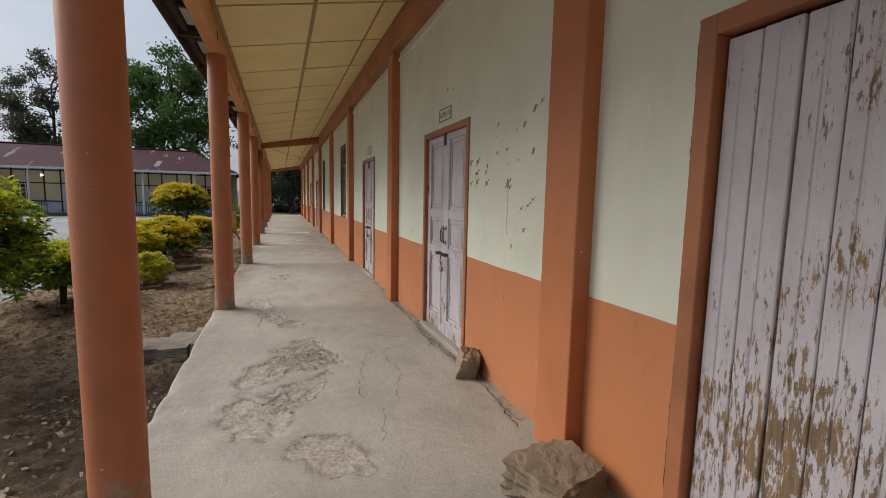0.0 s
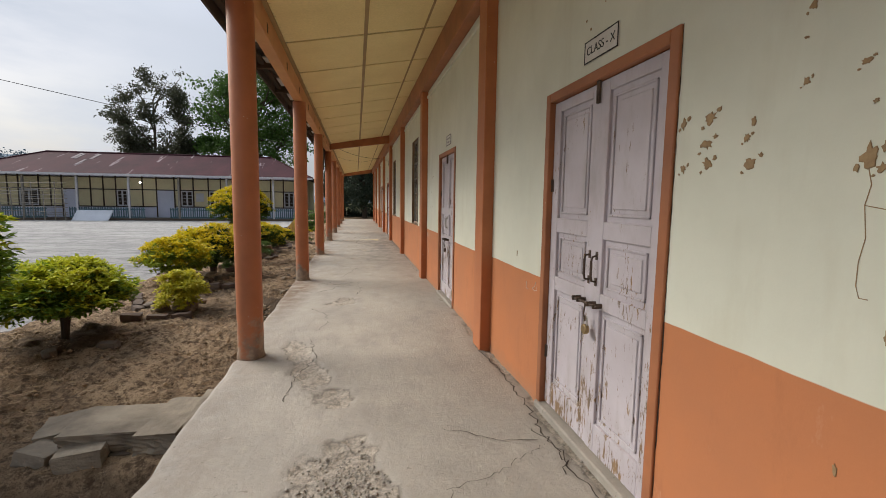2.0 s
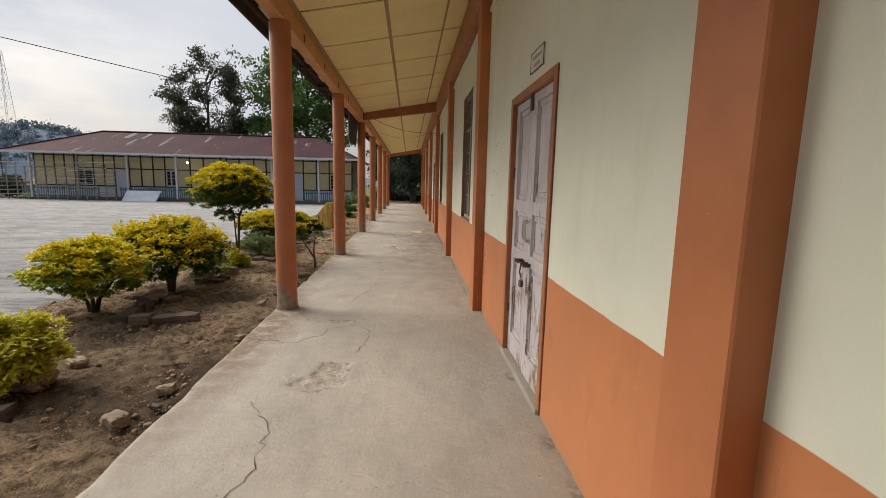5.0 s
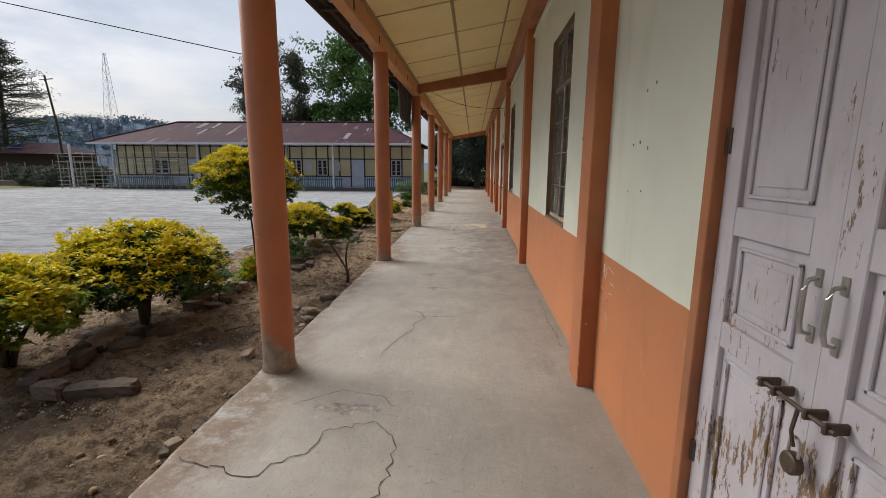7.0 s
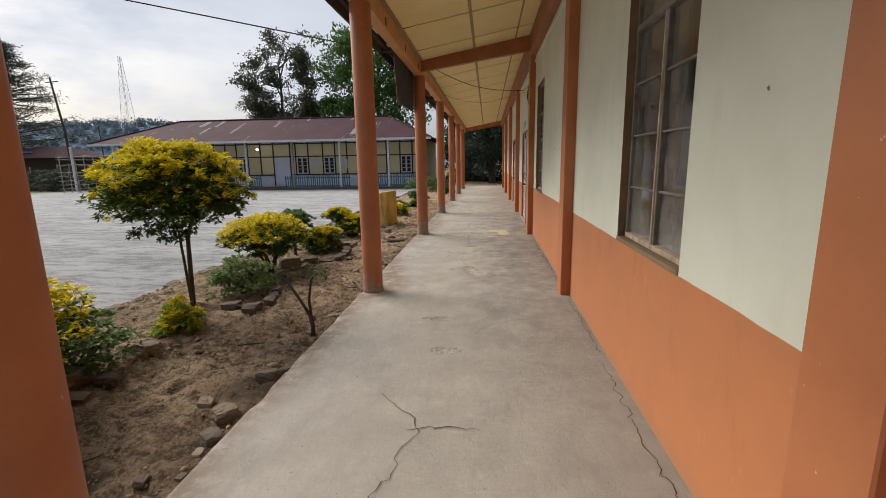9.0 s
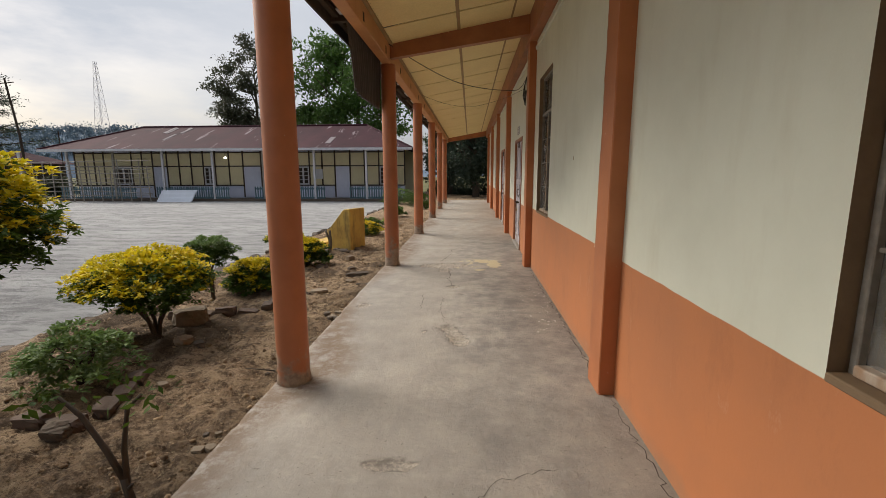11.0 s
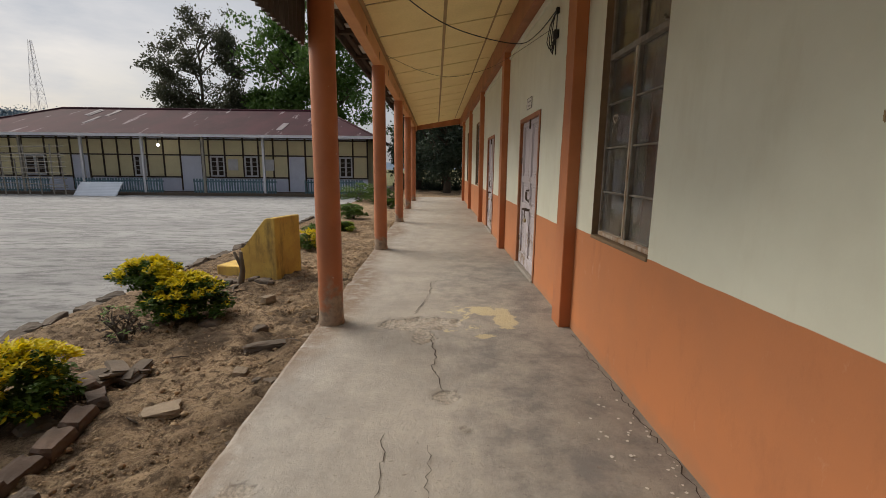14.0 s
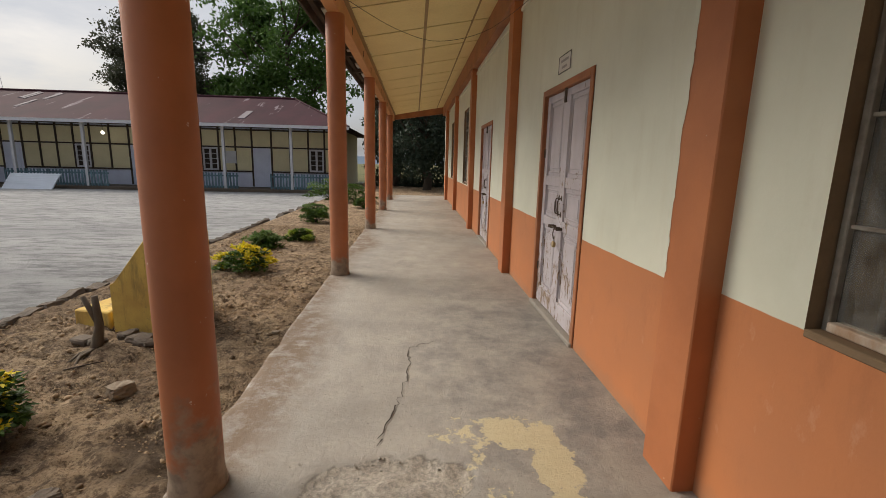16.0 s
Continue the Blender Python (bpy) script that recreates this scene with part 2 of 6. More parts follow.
def leaf_mat(name, c1, c2, c3):
    q = Mat(name, 0.55, spec=0.25)
    c = q.mix(q.island(), c1, c2)
    c = q.mix(q.ramp(q.noise(2.0, 3), 0.45, 0.7, 0, 0.6), c, c3)
    q.color(c)
    tr = q.n.new("ShaderNodeBsdfTranslucent")
    q.l.new(c, tr.inputs[0])
    mx = q.n.new("ShaderNodeMixShader")
    mx.inputs[0].default_value = 0.3
    q.l.new(q.b.outputs[0], mx.inputs[1])
    q.l.new(tr.outputs[0], mx.inputs[2])
    q.l.new(mx.outputs[0], q.n["Material Output"].inputs[0])
    return q.m


def window_glass(name, dust=0.5):
    q = Mat(name, 0.05)
    q.color((0.75, 0.78, 0.78))
    q.b.inputs["Transmission Weight"].default_value = 1.0
    q.b.inputs["IOR"].default_value = 1.45
    d = q.n.new("ShaderNodeBsdfDiffuse")
    q.l.new(q.mix(q.noise(5, 5), (0.46, 0.44, 0.40), (0.24, 0.225, 0.20)), d.inputs[0])
    mx = q.n.new("ShaderNodeMixShader")
    film = q.ramp(q.noise(2.6, 9, 0.78, (1, 1, 0.6)), 0.42, 0.60, 0.10, 1.0)
    smear = q.ramp(q.noise(9, 7, 0.75, (1, 1, 0.22)), 0.50, 0.62, 0.0, 0.55)
    f = q.math("MULTIPLY", q.math("MAXIMUM", film, smear), dust)
    q.l.new(f, mx.inputs[0])
    q.l.new(q.b.outputs[0], mx.inputs[1])
    q.l.new(d.outputs[0], mx.inputs[2])
    q.l.new(mx.outputs[0], q.n["Material Output"].inputs[0])
    return q.m


def rusty_roof():
    q = Mat("rusty_roof", 0.85, 0.0, 0.15)
    c = q.mix(q.ramp(q.noise(0.5, 7, 0.65, (1, 0.4, 1)), 0.35, 0.65), (0.058, 0.017, 0.024), (0.032, 0.011, 0.016))
    c = q.mix(q.ramp(q.noise(1.3, 4, 0.55, (1.6, 0.25, 0.25)), 0.63, 0.66, 0.0, 0.6), c, (0.30, 0.25, 0.27))
    c = q.mix(q.ramp(q.noise(6, 5), 0.55, 0.75, 0, 0.5), c, (0.05, 0.03, 0.03))
    return q.color(c).m


M_WALL = wall_paint()
M_TRIM = trim_paint("trim_paint", (0.47, 0.17, 0.068), (0.38, 0.132, 0.052))
M_COLUMN = trim_paint("column_paint", (0.45, 0.162, 0.07), (0.35, 0.126, 0.057), base=True)
M_BEAM = trim_paint("beam_paint", (0.62, 0.31, 0.13), (0.52, 0.24, 0.10))
M_FRAME = trim_paint("door_frame_paint", (0.40, 0.155, 0.065), (0.26, 0.10, 0.046))
M_FLOOR = concrete_floor()
M_EARTH = earth()
M_CEIL = grained("ceiling_board", (0.90, 0.755, 0.38), (0.82, 0.67, 0.32), 1.8, 40, 0.7, bump=0.1)
M_BATTEN = grained("ceiling_batten", (0.40, 0.27, 0.11), (0.29, 0.19, 0.08), 4, 60, 0.6)
M_GAP = grained("dark_gap", (0.055, 0.04, 0.028), (0.035, 0.025, 0.02), 10, 60, 0.95)
M_DOOR = old_door("old_door_paint", 0.84, 38)
M_PLANK = old_door("old_plank_paint", 1.2, 56)
M_IRON = grained("dark_iron", (0.10, 0.08, 0.065), (0.16, 0.11, 0.08), 20, 90, 0.55, 0.7)
M_BRASS = grained("worn_brass", (0.45, 0.33, 0.16), (0.30, 0.22, 0.12), 20, 90, 0.4, 0.9)
M_STEEL = grained("bright_steel", (0.55, 0.54, 0.50), (0.42, 0.40, 0.36), 20, 90, 0.35, 0.9)
M_SASH = grained("window_sash_paint", (0.27, 0.25, 0.215), (0.13, 0.10, 0.075), 14, 50, 0.6)
M_MULLION = grained("peeling_white_paint", (0.60, 0.54, 0.46), (0.34, 0.18, 0.08), 16, 50, 0.7, stretch=(1, 1, 0.4))
M_REVEAL = grained("window_reveal", (0.27, 0.185, 0.11), (0.18, 0.12, 0.07), 3, 40, 0.8)
M_GLASS = window_glass("dusty_glass", 0.40)
M_STONE = grained("stone", (0.34, 0.265, 0.185), (0.20, 0.15, 0.10), 5, 40, 0.9, bump=0.6, dist=0.02, vary=0.35)
M_DARKSTONE = grained("dark_stone", (0.165, 0.125, 0.09), (0.09, 0.068, 0.05), 5, 40, 0.9, bump=0.6, dist=0.02, vary=0.35)
M_BRICK = grained("old_brick", (0.17, 0.115, 0.085), (0.09, 0.066, 0.05), 8, 50, 0.95, bump=0.5, dist=0.01, vary=0.5)
M_BARK = grained("bark", (0.085, 0.062, 0.043), (0.048, 0.036, 0.027), 12, 60, 0.95, bump=0.7, dist=0.01, stretch=(1, 1, 0.3))
M_YLEAF = leaf_mat("yellow_leaf", (0.74, 0.56, 0.015), (0.47, 0.43, 0.02), (0.80, 0.62, 0.025))
M_GLEAF = leaf_mat("green_leaf", (0.045, 0.092, 0.012), (0.09, 0.15, 0.018), (0.026, 0.055, 0.010))
M_LIME = leaf_mat("lime_leaf", (0.30, 0.38, 0.035), (0.18, 0.27, 0.03), (0.40, 0.42, 0.045))
M_LGREEN = leaf_mat("fresh_green_leaf", (0.13, 0.22, 0.022), (0.20, 0.30, 0.03), (0.09, 0.16, 0.018))
M_BRIGHT = leaf_mat("bright_lime_leaf", (0.50, 0.52, 0.035), (0.34, 0.42, 0.03), (0.60, 0.54, 0.045))
M_YLIME = leaf_mat("yellow_lime_leaf", (0.60, 0.53, 0.05), (0.44, 0.44, 0.05), (0.68, 0.57, 0.08))
M_PALE = leaf_mat("pale_green_leaf", (0.16, 0.24, 0.065), (0.10, 0.17, 0.045), (0.20, 0.27, 0.09))
M_TREE1 = leaf_mat("tree_leaf", (0.055, 0.115, 0.023), (0.09, 0.17, 0.035), (0.036, 0.078, 0.017))
M_TREE2 = leaf_mat("grey_tree_leaf", (0.06, 0.07, 0.04), (0.09, 0.09, 0.06), (0.04, 0.05, 0.03))
M_PINE = leaf_mat("conifer_leaf", (0.034, 0.054, 0.034), (0.05, 0.07, 0.048), (0.028, 0.043, 0.03))
M_ROOF = rusty_roof()
M_SHEET = grained("old_corrugated_sheet", (0.085, 0.07, 0.06), (0.16, 0.13, 0.11), 3, 30, 0.6, 0.3, stretch=(1, 1, 0.2))
M_TIMBER = grained("dark_roof_timber", (0.075, 0.052, 0.038), (0.045, 0.032, 0.025), 8, 50, 0.9)
M_CREAM = grained("cream_panel", (0.76, 0.68, 0.44), (0.68, 0.60, 0.38), 1.5, 20, 0.8, bump=0.1, vary=0.2)
M_BLUEWHITE = grained("blue_white_paint", (0.68, 0.71, 0.84), (0.58, 0.61, 0.74), 1.5, 20, 0.7, bump=0.1)
M_BLUE = grained("blue_grey_paint", (0.15, 0.25, 0.29), (0.09, 0.15, 0.18), 4, 30, 0.8, vary=0.5)
M_WHITE = grained("white_paint", (0.62, 0.62, 0.65), (0.50, 0.50, 0.53), 3, 30, 0.6)
M_TIN = grained("new_tin", (0.72, 0.76, 0.82), (0.62, 0.66, 0.72), 2, 30, 0.45, 0.0)
M_OLDTIN = grained("grey_tin", (0.22, 0.19, 0.20), (0.15, 0.12, 0.13), 2, 30, 0.8, 0.0)
def limewash():
    q = Mat("yellow_limewash", 0.85)
    c = q.mix(q.ramp(q.noise(3, 6, 0.65), 0.35, 0.65), (0.62, 0.42, 0.10), (0.48, 0.30, 0.075))
    c = q.mix(q.ramp(q.noise(7, 7, 0.72, (1, 1, 0.18)), 0.52, 0.68, 0.0, 0.85), c, (0.17, 0.12, 0.05))
    c = q.mix(q.ramp(q.noise(30, 5, 0.7), 0.60, 0.68, 0.0, 0.6), c, (0.28, 0.20, 0.09))
    return q.color(c).bump(q.noise(22, 6, 0.75), 0.5, 0.01).m


M_YELLOW = limewash()
M_BAMBOO = grained("weathered_bamboo", (0.33, 0.305, 0.26), (0.21, 0.19, 0.165), 5, 40, 0.8)
# distance haze is painted into the blue of the hill and its leaves
M_HILL = grained("hazy_far_hill", (0.10, 0.145, 0.20), (0.08, 0.12, 0.17), 0.03, 0.3, 1.0, bump=0.0)
M_FARLEAF = leaf_mat("hazy_hill_leaf", (0.095, 0.14, 0.18), (0.12, 0.165, 0.20), (0.08, 0.12, 0.155))
# steel made nearly white: the haze in front of the tower, put into its colour
M_TOWER = grained("hazy_tower_steel", (0.85, 0.80, 0.82), (0.78, 0.74, 0.77), 1, 5, 0.7)
M_CABLE = grained("black_cable", (0.02, 0.02, 0.02), (0.035, 0.032, 0.03), 20, 60, 0.6)
M_SIGN = grained("sign_white", (0.66, 0.64, 0.60), (0.60, 0.58, 0.53), 8, 50, 0.5)
M_INK = grained("sign_ink", (0.02, 0.02, 0.022), (0.03, 0.03, 0.03), 10, 50, 0.6)
M_CHALK = grained("chalk", (0.70, 0.62, 0.56), (0.62, 0.52, 0.46), 20, 80, 0.95)
M_ROOM = grained("room_plaster", (0.42, 0.39, 0.33), (0.34, 0.31, 0.26), 1.5, 30, 0.85)
M_TARP = grained("blue_tarp", (0.10, 0.25, 0.50), (0.08, 0.18, 0.40), 2, 10, 0.5)

# ---- mesh helpers ----


def finish(name, bm, mat, smooth=False):
    me = bpy.data.meshes.new(name)
    bmesh.ops.recalc_face_normals(bm, faces=bm.faces)
    bm.to_mesh(me)
    bm.free()
    for k in mat if isinstance(mat, (list, tuple)) else (mat,):
        me.materials.append(k)
    if smooth:
        me.shade_smooth()
    return me


def part(name, bm, mat, parent=None, label="", smooth=False, m=None):
    """Links a bmesh as one mesh object under a thing or under a part."""
    ob = new(name, finish(name, bm, mat, smooth))
    ob.parent = parent
    if m is not None:
        ob.matrix_basis = m
    return tagged(ob, label)


def thing(name, label, category, at=(0, 0, 0), group="", kind=""):
    ob = new(name)
    ob.empty_display_size = 0.1
    ob.location = at
    return tagged(ob, label, category, group, kind)


def add_box(bm, x0, x1, y0, y1, z0, z1, bevel=0.0):
    r = bmesh.ops.create_cube(bm, size=1.0, matrix=Matrix.Translation(((x0 + x1) / 2, (y0 + y1) / 2, (z0 + z1) / 2)) @ Matrix.Diagonal((x1 - x0, y1 - y0, z1 - z0, 1)))
    if bevel:
        es = list({e for v in r["verts"] for e in v.link_edges})
        bmesh.ops.bevel(bm, geom=es, offset=bevel, segments=1, affect="EDGES")
    return bm


def box(x0, x1, y0, y1, z0, z1, bevel=0.0):
    return add_box(bmesh.new(), x0, x1, y0, y1, z0, z1, bevel)


def add_tube(bm, pts, radii, sides=8, cap=True):
    pts = [Vector(p) for p in pts]
    if isinstance(radii, (int, float)):
        radii = [radii] * len(pts)
    rings, up = [], Vector((0.31, 0.17, 0.94))
    for i, p in enumerate(pts):
        d = (pts[min(i + 1, len(pts) - 1)] - pts[max(i - 1, 0)]).normalized()
        a = d.cross(up)
        a = a.normalized() if a.length > 1e-3 else d.orthogonal().normalized()
        b = d.cross(a)
        rings.append([bm.verts.new(p + radii[i] * (a * math.cos(2 * math.pi * k / sides) + b * math.sin(2 * math.pi * k / sides))) for k in range(sides)])
    for r0, r1 in zip(rings, rings[1:]):
        for k in range(sides):
            bm.faces.new((r0[k], r0[(k + 1) % sides], r1[(k + 1) % sides], r1[k]))
    if cap:
        bm.faces.new(rings[0][::-1])
        bm.faces.new(rings[-1])
    return bm


def tube(pts, radii, sides=8):
    return add_tube(bmesh.new(), pts, radii, sides)


def mesh_arrays(name, verts, faces, mats, index=None, smooth=False, attrs=None):
    me = bpy.data.meshes.new(name)
    verts, faces = np.asarray(verts, np.float32), np.asarray(faces, np.int32)
    n, k = faces.shape
    me.vertices.add(len(verts))
    me.vertices.foreach_set("co", verts.ravel())
    me.loops.add(n * k)
    me.loops.foreach_set("vertex_index", faces.ravel())
    me.polygons.add(n)
    me.polygons.foreach_set("loop_start", np.arange(0, n * k, k, dtype=np.int32))
    for m in mats:
        me.materials.append(m)
    if index is not None:
        me.polygons.foreach_set("material_index", np.asarray(index, np.int32))
    for key, val in (attrs or {}).items():
        me.attributes.new(key, "FLOAT", "POINT").data.foreach_set("value", np.asarray(val, np.float32))
    me.update(calc_edges=True)
    me.validate()
    if smooth:
        me.shade_smooth()
    return me


def grid_faces(nx, ny):
    i, j = np.meshgrid(np.arange(nx - 1), np.arange(ny - 1), indexing="ij")
    a = (i * ny + j).ravel()
    return np.stack([a, a + ny, a + ny + 1, a + 1], 1)


def fuzz(x, y, seed=0):
    """Smooth value noise in about -1..1 on arrays, from a few turned waves."""
    rng = np.random.default_rng(seed)
    v = np.zeros_like(x)
    for k in range(14):
        a, f, p = rng.uniform(0, 6.28), rng.uniform(0.6, 2.6), rng.uniform(0, 6.28)
        v = v + np.sin((x * math.cos(a) + y * math.sin(a)) * f + p + 0.8 * np.sin(y * f * 0.7 + p))
    return v / 5.0

# ---- plan ----
WALL, PIL = 2.70, 2.60
COL_X, COL_R, SLAB = 0.553, 0.108, 0.44
# the bays at negative y are added, never seen, to cut light from behind
COL_Y = [-17.0, -13.1, -9.1, -5.2, -1.25, 2.63, 6.50, 10.40, 14.18, 18.19, 21.92, 25.80, 29.45, 33.0]
PIL_Y = [-17.3, -13.3, -9.3, -5.3, -1.40, 2.525, 6.48, 10.39, 14.19, 18.205, 22.13, 26.0, 29.8, 33.5]
Y0, Y1 = -19.0, 35.4
DOORS = [(0.62, 1.82), (3.99, 5.22), (7.98, 9.10), (19.61, 20.85), (23.75, 24.95)]
WINDOWS = [(11.48, 12.47), (16.75, 17.69), (27.1, 28.1), (30.9, 31.9)]
DOOR_H, WIN_B, WIN_T = 2.07, 0.89, 2.66
CEIL_IN, CEIL_OUT = 3.60, 3.22


def ceil_z(x):
    return CEIL_OUT + (CEIL_IN - CEIL_OUT) * (x - 0.62) / (WALL - 0.62)


# ---- verandah floor ----
def verandah_floor():
    xs = np.concatenate([[SLAB - 0.012, SLAB], np.arange(SLAB + 0.02, WALL + 0.02, 0.036), [WALL + 0.25]])
    ys = np.concatenate([np.arange(Y0, 1.5, 0.5), np.arange(1.5, 21, 0.036), np.arange(21, Y1, 0.3), [Y1]])
    X, Y = np.meshgrid(xs, ys, indexing="ij")
    worn = np.zeros_like(X)
    rag = fuzz(X * 5, Y * 5, 3) * 0.30 + fuzz(X * 17, Y * 17, 4) * 0.16
    for cx, cy, rx, ry, turn in [(1.25, 4.05, 0.30, 0.85, -0.25), (1.42, 4.55, 0.26, 0.42, 0.3), (1.52, 2.9, 0.28, 0.25, 0), (1.05, 6.2, 0.13, 0.7, 0.25), (1.32, 5.55, 0.08, 0.2, 0.2),
                                 (1.2, 8.6, 0.26, 0.3, 0.1), (1.40, 17.84, 0.10, 0.13, 0), (1.57, 16.85, 0.09, 0.10, 0.2),
                                 (1.40, 17.02, 0.06, 0.06, 0), (1.66, 16.45, 0.08, 0.1, 0), (1.55, 15.32, 0.10, 0.12, 0), (1.66, 15.05, 0.07, 0.22, 0.3),
                                 (1.36, 15.2, 0.04, 0.03, 0), (1.50, 12.6, 0.10, 0.05, 0), (1.35, 13.3, 0.13, 0.05, 0), (0.62, 16.0, 0.12, 0.1, 0), (1.2, 9.9, 0.16, 0.04, 0)]:
        dx, dy = X - cx, Y - cy
        u, v = dx * math.cos(turn) + dy * math.sin(turn), dy * math.cos(turn) - dx * math.sin(turn)
        d = np.hypot(u / rx, v / ry) + rag
        worn = np.maximum(worn, np.clip((1.08 - d) / 0.18, 0, 1) * np.clip(1.0 + 1.4 * fuzz(X * 4.3, Y * 4.3, int(cx * 10 + cy * 10)), 0.12, 1))
    d = np.hypot((X - 1.36) / 0.42, (Y - 18.19) / np.where(Y > 18.19, 0.16, 0.21)) ** 1.3 + 0.5 * rag
    hole = np.clip((1.02 - d) / 0.10, 0, 1)
    worn = np.maximum(worn, hole)
    base = np.clip((X - (WALL - 0.10)) / 0.06, 0, 1) * np.clip((fuzz(X * 6, Y * 6, 8) + 0.5), 0, 1) * ((Y > 2.9) & (Y < 8.6))
    worn = np.maximum(worn, base)
    stain = np.clip((X - 1.2) / 0.7, 0.18, 1) * np.clip((Y - 11) / 4, 0, 1) * np.clip((23 - Y) / 3, 0, 1) + 0.3 * np.clip(fuzz(X, Y, 5), 0, 1)
    spill = 0 * X
    for cx, cy, rx, ry, k in ((2.02, 18.52, 0.24, 0.20, 1.0), (2.15, 18.28, 0.13, 0.32, 1.0), (1.75, 18.55, 0.24, 0.18, 0.62), (1.92, 17.85, 0.13, 0.07, 0.9), (1.80, 18.2, 0.2, 0.35, 0.5), (1.62, 17.98, 0.12, 0.06, 0.7)):
        spill = np.maximum(spill, k * np.clip(1.5 * (1.25 - np.hypot((X - cx) / rx, (Y - cy) / ry)), 0, 1))
    Z = fuzz(X * 2, Y * 2, 6) * 0.003 - worn * (0.018 + 0.012 * np.clip(fuzz(X * 22, Y * 22, 9), -1, 1) + 0.006 * np.clip(fuzz(X * 47, Y * 47, 10), -1, 1))
    edge = np.clip((SLAB + 0.05 - X) / 0.05, 0, 1) * np.clip(fuzz(X * 8, Y * 8, 11), 0, 1)
    Z = Z - 0.02 * edge
    X = X + (X < SLAB + 0.01) * (fuzz(X * 0, Y * 9, 12) * 0.004 + fuzz(X * 0, Y * 2, 13) * 0.003)
    silt = np.clip((SLAB + 0.36 + 0.14 * fuzz(X * 0, Y * 1.3, 14) - X) / 0.26, 0, 1) * np.clip((Y - 7.0) / 2, 0.25, 1)
    Z[0, :] = -0.5
    v = np.stack([X, Y, Z], 2).reshape(-1, 3)
    me = mesh_arrays("floor", v, grid_faces(len(xs), len(ys)), [M_FLOOR], smooth=False, attrs={"worn": worn.ravel(), "stain": np.clip(stain, 0, 1).ravel(), "spill": spill.ravel(), "silt": silt.ravel()})
    ob = new("floor", me)
    tagged(ob, "worn cracked grey concrete verandah floor with broken patches", "floor", kind="structure")
    return ob


FLOOR = verandah_floor()


# ---- wall with openings ----
def cell_wall(name, label, x0, x1, y0, y1, z0, z1, holes, mat, reveal, cuts=()):
    ys = sorted({y0, y1, *cuts, *[v for h in holes for v in h[:2]]})
    zs = sorted({z0, z1, *[v for h in holes for v in h[2:]]})

    def solid(i, j):
        if not (0 <= i < len(ys) - 1 and 0 <= j < len(zs) - 1):
            return False
        cy, cz = (ys[i] + ys[i + 1]) / 2, (zs[j] + zs[j + 1]) / 2
        return not any(h[0] < cy < h[1] and h[2] < cz < h[3] for h in holes)

    bm = bmesh.new()

    def quad(ps, mi):
        f = bm.faces.new([bm.verts.new(p) for p in ps])
        f.material_index = mi

    for i in range(len(ys) - 1):
        for j in range(len(zs) - 1):
            if not solid(i, j):
                continue
            a, b, c, d = ys[i], ys[i + 1], zs[j], zs[j + 1]
            quad([(x0, a, c), (x0, a, d), (x0, b, d), (x0, b, c)], 0)
            quad([(x1, a, c), (x1, b, c), (x1, b, d), (x1, a, d)], 0)
            for di, dj, ps in ((-1, 0, [(x0, a, c), (x1, a, c), (x1, a, d), (x0, a, d)]), (1, 0, [(x0, b, c), (x0, b, d), (x1, b, d), (x1, b, c)]),
                               (0, -1, [(x0, a, c), (x0, b, c), (x1, b, c), (x1, a, c)]), (0, 1, [(x0, a, d), (x1, a, d), (x1, b, d), (x0, b, d)])):
                if not solid(i + di, j + dj):
                    quad(ps, 1)
    bmesh.ops.remove_doubles(bm, verts=bm.verts, dist=1e-5)
    ob = new(name, finish(name, bm, (mat, reveal)))
    return tagged(ob, label, "wall", kind="structure")


holes = [(a, b, -0.02, DOOR_H) for a, b in DOORS] + [(a, b, WIN_B, WIN_T) for a, b in WINDOWS]
WALL_OB = cell_wall("wall_east", "cream plaster school wall with orange painted dado", WALL, WALL + 0.24, Y0, Y1, -0.02, 3.75, holes, M_WALL, M_REVEAL)

PIL_W = {2.525: 0.15}
for y in PIL_Y:
    hw = PIL_W.get(y, 0.125)
    b = box(PIL, WALL + 0.02, y - hw, y + hw, -0.02, 3.25, 0.006)
    part("pilaster", b, M_TRIM, WALL_OB, "orange painted pilaster")
for k, y in enumerate([v for v in PIL_Y if 12 < v < 21]):
    # cream paint brushed unevenly over the pilaster's far edge
    rng = random.Random(700 + k)
    w, zs = 0.012, [0.93 + 0.02 * i for i in range(115)]
    bm = bmesh.new()
    low = None
    for z in zs:
        w = min(0.034, max(0.004, w + rng.uniform(-0.006, 0.006)))
        p = bm.verts.new((PIL - 0.0025, y + 0.122 - w, z)), bm.verts.new((PIL - 0.0025, y + 0.122, z))
        if low:
            bm.faces.new((low[0], low[1], p[1], p[0]))
        low = p
    part("paint_edge", bm, M_WALL, WALL_OB)
part("wall_beam", box(PIL - 0.02, WALL + 0.02, Y0, Y1, 3.245, 3.66, 0.006), M_FRAME, WALL_OB, "rust orange beam along the wall top")
for a, b in zip(PIL_Y, PIL_Y[1:]):
    part("wall_moulding", box(WALL - 0.022, WALL + 0.01, a + 0.13, b - 0.13, 3.13, 3.175, 0.006), M_WALL, WALL_OB, "thin cream moulding strip")


